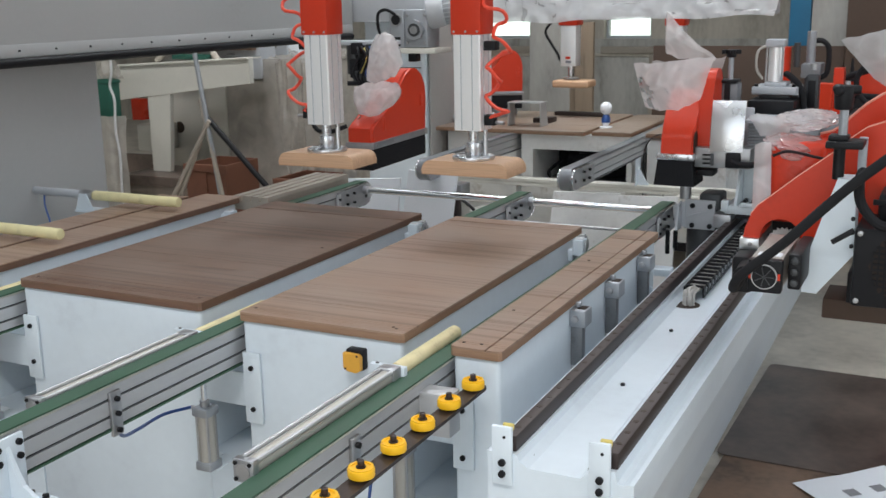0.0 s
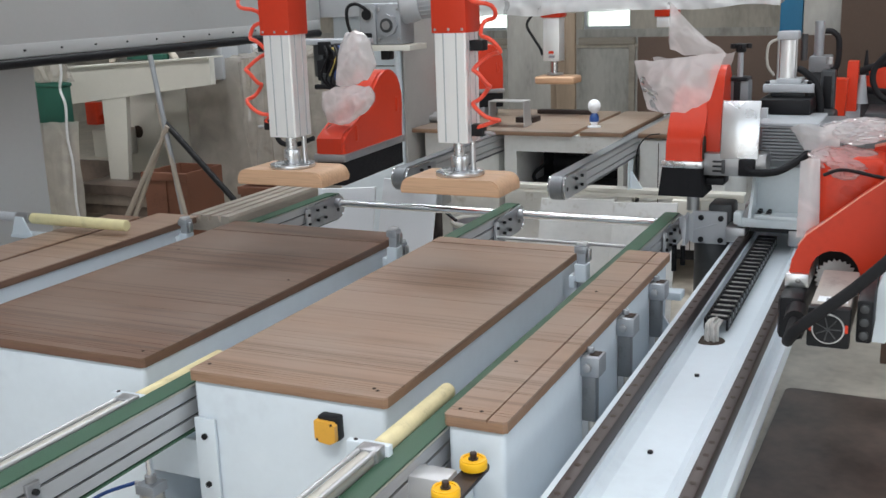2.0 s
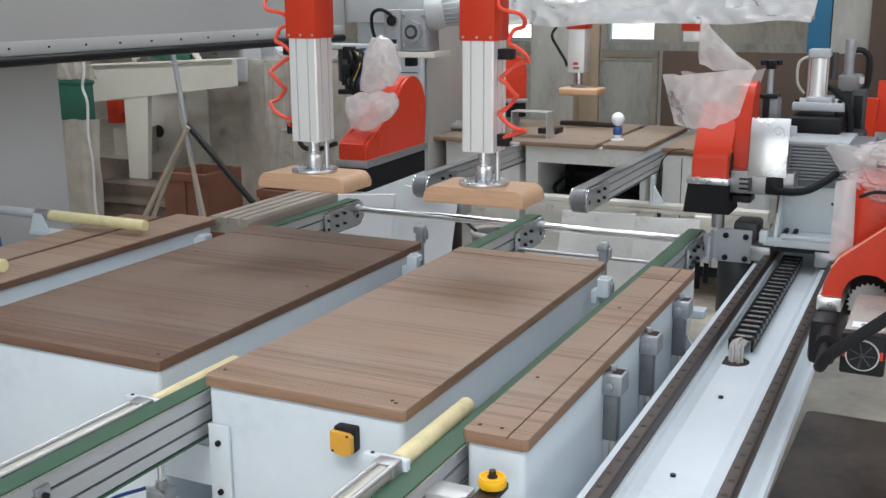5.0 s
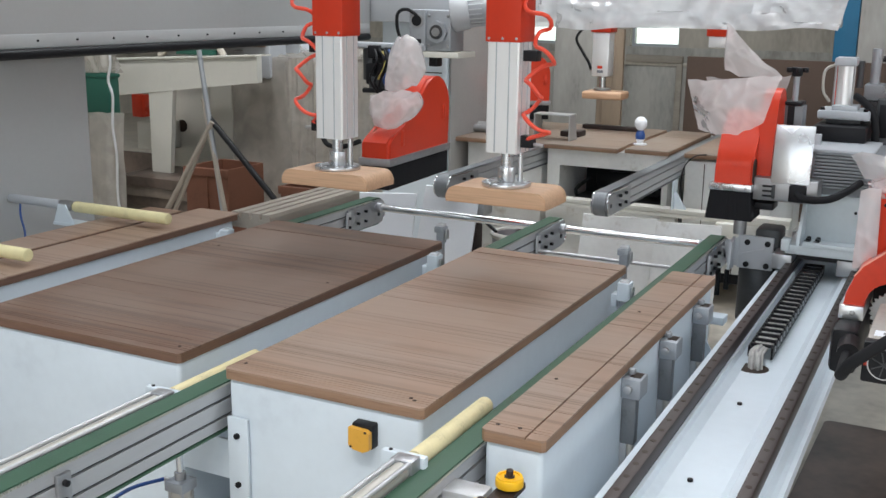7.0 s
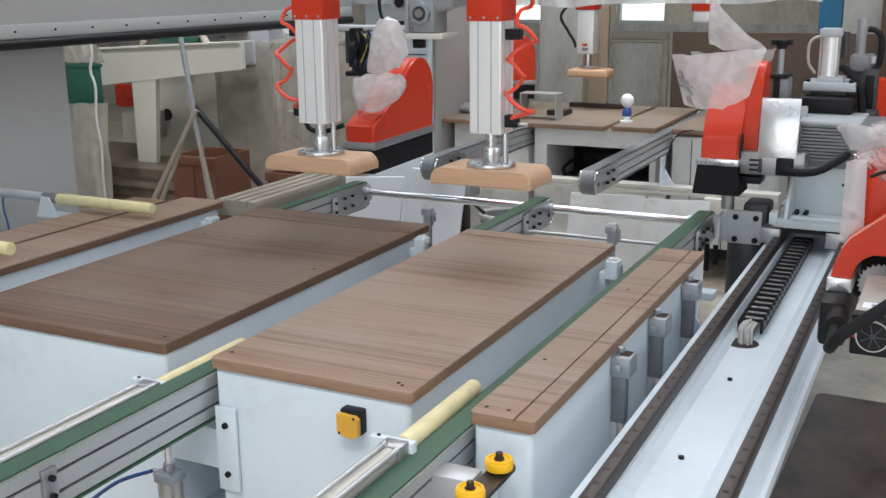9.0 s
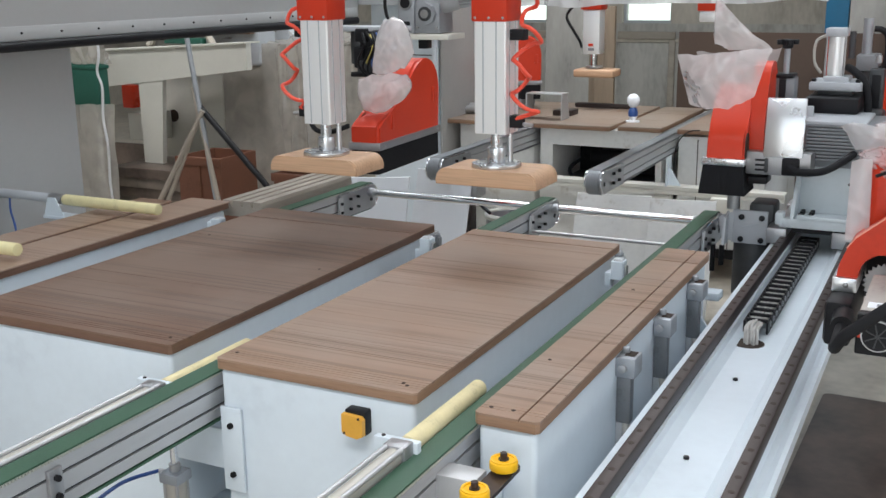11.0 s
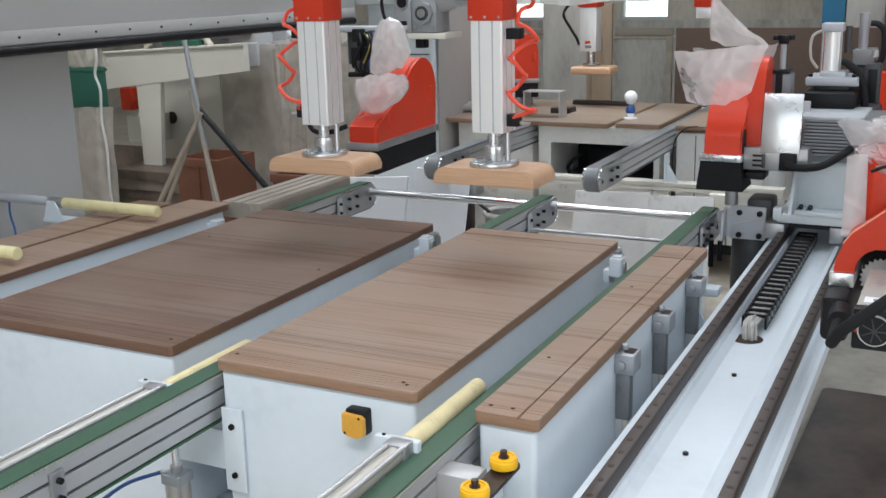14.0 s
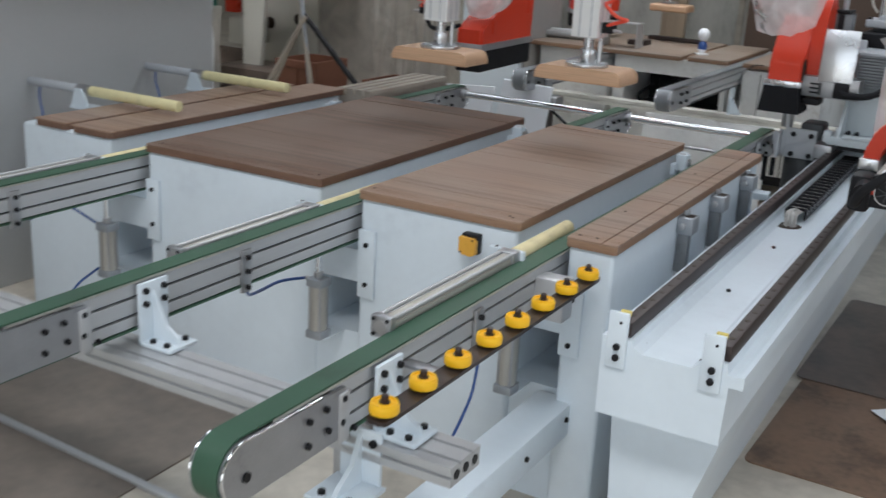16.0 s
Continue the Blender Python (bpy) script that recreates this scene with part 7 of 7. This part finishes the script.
lone("film_bag", crumple([(-3.0, 5.62, 1.38), (-2.83, 5.62, 1.36), (-2.90, 5.62, 1.05), (-2.98, 5.62, 1.10)], 31, (16, 20), 0.015, 9), FILMTHICK, "milky plastic film hanging by the rear hood", "plastic bag", "plastic bags on the hoods")

site(1.024, 0.115, 0.038)
# white sheets and clutter below the drive shaft
for pts, lab in (([(-3.02, 4.18, 0.74), (-2.706, 4.26, 0.75), (-2.705, 4.12, 0.12), (-2.98, 4.04, 0.12)], "white sheet standing under the drive shaft"),
                 ([(-2.645, 4.24, 0.780), (-2.36, 4.22, 0.772), (-2.40, 4.10, 0.10), (-2.70, 4.12, 0.10)], "white sheet leaning under the drive shaft"),
                 ([(-2.00, 4.62, 0.575), (-1.645, 4.62, 0.585), (-1.64, 4.46, 0.03), (-2.00, 4.46, 0.03)], "wide white sheet leaning behind the conveyors"),
                 ([(-1.62, 4.52, 0.595), (-1.335, 4.55, 0.60), (-1.33, 4.40, 0.03), (-1.62, 4.40, 0.03)], "white sheet leaning behind the conveyors")):
    bm = bmnew()
    a = [bm.verts.new(p) for p in pts]
    b = [bm.verts.new(Vector(p) + Vector((0, 0.012, 0.002))) for p in pts]
    bm.faces.new(a)
    bm.faces.new(b[::-1])
    for i in range(4):
        bm.faces.new((a[i], b[i], b[(i + 1) % 4], a[(i + 1) % 4]))
    o = lone("white_sheet", bm, PAPER if pts[0][0] < -2.5 else DIRTYWHITE, lab, "panel", "white sheets on the floor", smooth=0)
    o.location.z = 0.0
bk = thing("round_tub", (-2.3, 4.47, 0), "round grey tub with a pale rim under the shaft", "tub")
bm = bmnew()
for k in range(32):
    a0, a1 = 2 * math.pi * k / 32, 2 * math.pi * (k + 1) / 32
    prism(bm, [(-2.28 + q * math.cos(a), 4.50 + q * math.sin(a)) for a, q in ((a0, 0.125), (a1, 0.125), (a1, 0.108), (a0, 0.108))], "z", 0.0, 0.44)
bmesh.ops.remove_doubles(bm, verts=bm.verts, dist=0.0005)
part("wall", bm, ZINC, bk)
ring = [(-2.28 + 0.122 * math.cos(a), 4.50 + 0.122 * math.sin(a), 0.44) for a in (2 * math.pi * k / 32 for k in range(33))]
part("rim", tube(bmnew(), ring, 0.014, 8), BEIGE, bk)
part("content", rod(bmnew(), (-2.28, 4.50, 0.0), (-2.28, 4.50, 0.40), 0.107, 24), CLAY, bk)
jk = thing("jack_stand", (-2.42, 4.30, 0), "dark steel jack stand under the machine", "stand")
part("post", slab(-2.45, -2.39, 4.27, 4.33, 0, 0.56, 0.004), DARK, jk)
part("head", slab(-2.49, -2.35, 4.25, 4.35, 0.56, 0.62, 0.006), STEEL, jk)
part("screw", rod(bmnew(), (-2.42, 4.30, 0.62), (-2.42, 4.30, 0.70), 0.02, 14), STEEL, jk)
part("lever", rod(bmnew(), (-2.38, 4.28, 0.55), (-2.28, 4.24, 0.50), 0.008, 8), BOLT, jk)

site(1.06, 0.223, 0.045)

# ---- far clutter by the rear wall ----
DUSTBOARD = material("dusty_grey_board", (0.29, 0.28, 0.26), 0.4, 0.1, vary=0.34, scale=6, fine=40, bump=0.15, stretch=(1, 1, 0.3))
WEATHERED = material("weathered_brown_plank", (0.215, 0.160, 0.112), 0.7, vary=0.36, scale=12, fine=60, bump=0.2, stretch=(1, 1, 0.12))
lone("brown_panel", slab(-2.36, -1.01, 7.45, 7.50, 0.0, 1.10, 0.004), BROWNBOARD, "tall brown hardboard panel standing by the wall", "panel")
lone("brown_panel", slab(-1.005, 1.1, 7.42, 7.48, 0.0, 1.85, 0.004), BROWNBOARD, "large brown hardboard panel standing upright", "panel")
# thin slab that stands in for the pale concrete pillar
lone("upright_slab", slab(-1.25, -1.008, 7.52, 7.56, 0.0, 1.9, 0.004), DUSTBOARD, "pale grey concrete pillar behind the panels, built as a thin slab", "board")
bp = thing("steel_post", (-1.32, 7.5, 0), "blue painted steel post", "post")
part("post", slab(-1.40, -1.255, 7.51, 7.65, 0, ROOF_Z, 0.006), BLUEPAINT, bp)
lone("upright_slab", slab(-3.50, -3.11, 7.82, 7.86, 0, 1.62, 0.004, turn=None), DUSTBOARD, "grey stained board leaning on the wall", "board")
lone("leaning_plank", slab(-2.92, -2.78, 7.30, 7.34, 0, 1.28, 0.004), WEATHERED, "narrow weathered plank standing by the wall", "plank")
lone("leaning_plank", slab(-3.00, -2.935, 7.40, 7.44, 0, 1.20, 0.004), WEATHERED, "narrow grey plank standing by the wall", "plank")
site()
hose("wall_cable", [(-2.6, 11.55, 1.85), (-2.45, 11.51, 1.60), (-2.7, 11.51, 1.47), (-2.85, 11.52, 1.29)], 0.012, RUBBER, "black cable hanging by the wall")
hose("wall_cable", [(-2.2, 11.55, 1.9), (-2.15, 11.51, 1.62), (-2.35, 11.51, 1.47), (-2.50, 11.52, 1.32)], 0.012, RUBBER, "black cable hanging by the wall")

site(1.05, 0.119, -0.017, -0.016)
# second saw carriage further along
s2 = thing("saw_carriage", (-0.45, 4.7, 0.5), "grey second saw carriage further along the bed", "carriage")
part("saddle", slab(-0.92, -0.46, 4.45, 5.0, 0.722, 0.745, 0.003), GREY, s2)
part("column", slab(-0.74, -0.50, 4.70, 4.90, 0.745, 1.05, 0.006), GREY, s2)
part("air_cylinder", rod(bmnew(), (-0.782, 4.78, 1.18), (-0.782, 4.78, 1.33), 0.020, 22), ZINC, s2)
part("cylinder_base", slab(-0.815, -0.728, 4.72, 4.86, 1.12, 1.185, 0.006), MIDGREY, s2)
part("base_block", slab(-0.80, -0.735, 4.74, 4.86, 1.05, 1.12, 0.006), DARKIRON, s2)
part("cable", tube(bmnew(), smoothed([(-0.755, 4.74, 1.29), (-0.725, 4.74, 1.285), (-0.700, 4.74, 1.25), (-0.702, 4.74, 1.15), (-0.73, 4.74, 1.12)]), 0.012, 10), RUBBER, s2)
part("fitting", rod(bmnew(), (-0.835, 4.72, 1.17), (-0.835, 4.72, 1.28), 0.014, 12), DARKIRON, s2)
part("guard", prism(bmnew(), [(-0.714, 0.93), (-0.640, 0.93), (-0.631, 1.123), (-0.690, 1.125), (-0.714, 1.112)], "y", 4.36, 4.44), RED, s2, "orange-red guard", smooth=0)
part("guard", prism(bmnew(), [(-0.645, 0.99), (-0.600, 0.99), (-0.600, 1.185), (-0.640, 1.185)], "y", 4.45, 4.52), RED, s2, "orange-red guard", smooth=0)
part("guard", prism(bmnew(), [(-0.60, 1.06), (-0.10, 1.02), (0.05, 1.30), (-0.30, 1.24), (-0.50, 1.185), (-0.585, 1.15)], "y", 4.60, 4.70), RED, s2, "orange-red guard", smooth=0)
part("guard_foot", slab(-0.595, -0.10, 4.62, 4.70, 0.90, 1.06, 0.01), DARKIRON, s2)
part("nozzle", rod(bmnew(), (-0.590, 4.48, 1.02), (-0.585, 4.48, 1.13), 0.030, 14, r2=0.012), ZINC, s2, "grey cone-shaped nozzle")
part("guard_arm", slab(-0.56, -0.46, 4.30, 4.75, 0.93, 1.00, 0.004), DARKIRON, s2)
for x, z in ((-0.580, 1.20), (-0.45, 1.24)):
    part("wing_bolt", rod(bmnew(), (x, 4.58, z - 0.08), (x, 4.58, z + 0.02), 0.014, 12, r2=0.004), BLACK, s2)
part("hose", tube(bmnew(), smoothed([(-0.30, 4.50, 1.24), (-0.50, 4.52, 1.175), (-0.585, 4.53, 1.145), (-0.612, 4.53, 1.11), (-0.590, 4.53, 1.075), (-0.50, 4.52, 1.06), (-0.30, 4.50, 1.06)]), 0.014, 12), RUBBER, s2)
part("hose", tube(bmnew(), smoothed([(-0.40, 4.40, 1.26), (-0.50, 4.42, 1.21), (-0.545, 4.43, 1.14), (-0.52, 4.43, 1.06), (-0.44, 4.42, 1.02)]), 0.012, 12), RUBBER, s2)
part("red_tank", rod(bmnew(), (-0.90, 4.75, 1.05), (-0.90, 4.75, 1.26), 0.035, 18), RED, s2)
part("tank_bracket", slab(-0.93, -0.74, 4.72, 4.78, 1.02, 1.05, 0.003), GREY, s2)

dm = thing("machine_block", (-0.4, 5.6, 0), "dark machine housing with red covers further along the bed", "machine")
part("housing", slab(-0.52, 0.45, 5.45, 5.95, 0.0, 1.12, 0.02), DARKIRON, dm)
part("top_motor", rod(bmnew(), (-0.40, 5.5, 1.19), (-0.10, 5.5, 1.19), 0.07, 22, bev=0.01), BLACK, dm)
part("cover", slab(-0.30, 0.05, 5.38, 5.60, 1.0, 1.32, 0.03, 3), RED, dm, "orange-red cover")
part("pipe", tube(bmnew(), smoothed([(-0.45, 5.4, 1.22), (-0.44, 5.38, 1.40), (-0.36, 5.38, 1.46), (-0.28, 5.40, 1.40)]), 0.022, 12), RUBBER, dm)

site(1.014, 0.183, 0.073)

# ---- clutter on the far side, behind the panel ----
tf = thing("steel_stand", (-5.2, 5.6, 0), "ivory painted T-shaped machine frame", "machine frame")
part("top_beam", prism(bmnew(), [(-5.9, 0.845), (-4.6, 1.0), (-4.6, 1.165), (-5.9, 1.095)], "y", 5.45, 5.50), BEIGE, tf, smooth=0)
part("beam_flange", prism(bmnew(), [(-5.9, 1.095), (-4.6, 1.165), (-4.6, 1.175), (-5.9, 1.105)], "y", 5.43, 5.60), BEIGE, tf, smooth=0)
part("leg", prism(bmnew(), [(-5.52, 0.0), (-5.39, 0.0), (-5.31, 0.912), (-5.52, 0.888)], "y", 5.455, 5.495), BEIGE, tf, smooth=0)
pl = part("side_plate", slab(-5.95, -5.36, 5.98, 6.02, 0.0, 0.95, 0.004), BEIGE, tf)
bm = bmnew()
for x, z in ((-5.689, 0.60), (-5.407, 0.651)):
    rod(bm, (x, 5.975, z), (x, 5.985, z), 0.045, 22)
part("hole", bm, GROOVE, pl, "dark round hole")
part("rear_leg", slab(-5.355, -5.165, 5.9, 5.97, 0, 1.0, 0.004), BEIGE, tf)
part("brown_board", slab(-6.9, -5.02, 6.03, 6.05, 0.0, 0.36, 0.003), CARD, tf, "brown board behind the legs")
part("red_block", slab(-5.91, -5.81, 5.7, 5.78, 0.68, 0.84, 0.006), RED, tf)
part("lower_box", slab(-5.92, -5.70, 5.75, 5.97, 0.44, 0.64, 0.01), BEIGE, tf)
part("motor_block", slab(-4.95, -4.72, 5.75, 5.95, 1.0, 1.3, 0.02), GREY, tf)
part("pipe_bend", tube(bmnew(), smoothed([(-5.55, 5.62, 1.13), (-5.40, 5.62, 1.24), (-5.12, 5.62, 1.27), (-5.02, 5.62, 1.18), (-4.98, 5.62, 1.12)]), 0.022, 10), STACKED, tf, "cream pipe bend lying on the frame")
part("green_bar", slab(-5.36, -5.05, 5.56, 5.62, 1.150, 1.185, 0.004), GREENPAINT, tf, "green steel bar")
part("pale_sheet", slab(-5.50, -4.70, 6.06, 6.08, 1.00, 1.42, 0.003), GREY, tf, "pale grey sheet standing behind the frame")
for k, (x0, x1, z) in enumerate(((-5.6, -4.75, 1.21), (-5.35, -4.9, 1.245), (-5.5, -5.1, 1.28))):
    part("loose_board", slab(x0, x1, 5.7 + 0.04 * k, 6.0, z, z + 0.03, 0.003), STACKED if k == 1 else CARDPALE, tf, "brown board laid on the frame")
gr = thing("wrapped_post", (-5.7, 5.2, 0), "upright post wrapped in film with a dark green band", "post")
part("post", slab(-5.88, -5.60, 5.12, 5.17, 0.0, 1.22, 0.02), BEIGE, gr)
part("band", slab(-5.89, -5.52, 5.075, 5.185, 0.755, 1.05, 0.012), GREENPAINT, gr, "dark green band")
part("wrap", drape([(-5.92, 0.78), (-5.70, 0.78), (-5.37, 0.80)], [(-5.92, 0.02), (-5.70, 0.02), (-5.42, 0.02)], 5.07, 41, (30, 40), 0.03, (9, 5, 1.6), 0.02), FILMDUSTY, gr, "dusty clear film")
part("upper_wrap", drape([(-5.88, 1.26), (-5.50, 1.26)], [(-5.92, 1.03), (-5.38, 1.05)], 5.09, 42, (24, 16), 0.02, (9, 5, 3), 0.02), FILMDUSTY, gr, "dusty clear film")
part("strap", tube(bmnew(), smoothed([(-5.46, 5.05, 1.22), (-5.45, 5.04, 1.10), (-5.47, 5.035, 1.00), (-5.44, 5.035, 0.90), (-5.45, 5.03, 0.70), (-5.43, 5.03, 0.52), (-5.44, 5.03, 0.25), (-5.42, 5.04, 0.04)]), 0.009, 8), FILMTHICK, gr, "twisted strip of white plastic film")
for z in (0.765, 1.02):
    part("band_rib", slab(-5.896, -5.514, 5.069, 5.191, z - 0.012, z + 0.012, 0.006), GREENPAINT, gr)
for k in range(4):
    x = -5.87 + k * 0.085
    part("film_fold", tube(bmnew(), smoothed([(x, 5.06, 0.74), (x + 0.03, 5.05, 0.55), (x + 0.05 + 0.02 * (k % 2), 5.055, 0.30), (x + 0.06, 5.06, 0.03)]), 0.012, 7), FILMDUSTY, gr, "gathered fold of dusty film")
bd = thing("film_bundle", (-4.6, 5.9, 0), "stack of goods wrapped in grey plastic film", "wrapped goods")
part("goods_core", slab(-5.05, -4.0, 5.9, 6.6, 0.0, 1.08, 0.05, 3), STACKED, bd)
part("wrap", drape([(-5.08, 1.14), (-4.42, 1.15)], [(-5.08, 0.02), (-4.42, 0.02)], 5.82, 43, (50, 40), 0.030, (3.5, 3, 0.7), 0.03), FILMDUSTY, bd, "dusty grey plastic film")
part("wrap", drape([(-4.60, 1.12), (-4.45, 1.15), (-4.2, 1.13), (-3.95, 1.14)], [(-4.50, 0.02), (-3.96, 0.02)], 5.75, 47, (80, 70), 0.050, (11, 4, 1.5), 0.02), FILMGLOSS, bd, "glossy crumpled plastic film with bright creases")
part("top_wrap", crumple([(-5.08, 6.5, 1.16), (-3.95, 6.5, 1.16), (-3.95, 5.8, 1.14), (-5.08, 5.8, 1.14)], 45, (30, 20), 0.05, 5), FILMDUSTY, bd)
po = thing("leaning_poles", (-4.4, 4.8, 0), "bundle of slim poles leaning together", "poles")
part("pole", rod(bmnew(), (-4.33, 4.78, 0.0), (-4.60, 4.86, 1.40), 0.015, 12), ZINC, po, "grey steel pole")
part("pole", rod(bmnew(), (-4.28, 4.76, 0.0), (-4.54, 4.84, 0.95), 0.014, 12), SLAT, po, "dusty grey-brown pole")
part("pole", rod(bmnew(), (-4.98, 4.78, 0.0), (-4.46, 4.82, 0.82), 0.016, 12), SLAT, po, "dusty grey-brown pole")
part("pole", rod(bmnew(), (-4.90, 4.80, 0.0), (-4.50, 4.83, 0.78), 0.014, 12), SLAT, po, "dusty grey-brown pole")
part("pole", rod(bmnew(), (-3.50, 4.70, 0.0), (-4.50, 4.84, 0.84), 0.018, 12), BLACK, po, "black pole")
for k, (x, y, w, h) in enumerate(((-4.85, 5.2, 0.33, 0.50), (-4.20, 5.3, 0.30, 0.42))):
    c = thing("clay_crate", (x + w / 2, y, 0), "reddish-brown plastic crate on the floor", "crate", "crates on the floor")
    bm = bmnew()
    box(bm, x, x + w, y - 0.18, y - 0.165, 0.0, h)
    box(bm, x, x + w, y + 0.165, y + 0.18, 0.0, h)
    box(bm, x, x + 0.015, y - 0.165, y + 0.165, 0.0, h)
    box(bm, x + w - 0.015, x + w, y - 0.165, y + 0.165, 0.0, h)
    box(bm, x + 0.015, x + w - 0.015, y - 0.165, y + 0.165, 0.0, 0.02)
    part("shell", bm, CLAY, c, smooth=0)
    part("rim", slab(x - 0.012, x + w + 0.012, y - 0.195, y - 0.18, h - 0.05, h, 0.004), CLAY, c)
    part("rib", slab(x + w / 2 - 0.01, x + w / 2 + 0.01, y - 0.19, y - 0.18, 0.0, h - 0.05), CLAY, c)
for k in range(5):
    lone("offcut_board", slab(-5.75 + 0.03 * k, -5.05 + 0.05 * (k % 3), 5.32 - 0.02 * k, 5.72, 0.07 * k, 0.07 * k + 0.068, 0.004), CARDGREY if k % 2 else CARD, "dusty brown offcut board in a low stack on the floor", "board", "stack of offcut boards")
lone("board_stack", slab(-6.0, -4.2, 6.25, 6.85, 0, 0.62, 0.01), CARD, "low stack of brown boards behind the steel stand", "boards")
lone("green_bin", slab(-4.42, -4.02, 6.75, 7.1, 0, 1.42, 0.03, 3), BLUEPAINT, "dark blue-green steel bin in the far corner", "bin")
lone("white_drum", rod(bmnew(), (-5.2, 6.9, 0), (-5.2, 6.9, 1.5), 0.2, 26, bev=0.02), PAPER, "tall white plastic drum behind the frame", "drum")


def motions():
    """The pop-up stops: the front ones rise and sink early, the rear ones follow."""
    for s in STOP_FRONT:
        x, y, z = s.location
        rows = [(0.0, -0.012), (1.45, -0.012), (1.7, 0.047), (3.8, 0.047), (3.95, 0.030), (4.15, -0.008), (4.4, -0.012), (16.0, -0.012)]
        walk(s, [(t, pose(x, y, z + d)) for t, d in rows])
    for s in STOP_REAR:
        x, y, z = s.location
        rows = [(0.0, -0.09), (4.6, -0.09), (4.9, 0.0), (9.6, 0.0), (9.9, -0.09), (16.0, -0.09)]
        walk(s, [(t, pose(x, y, z + d)) for t, d in rows])


motions()
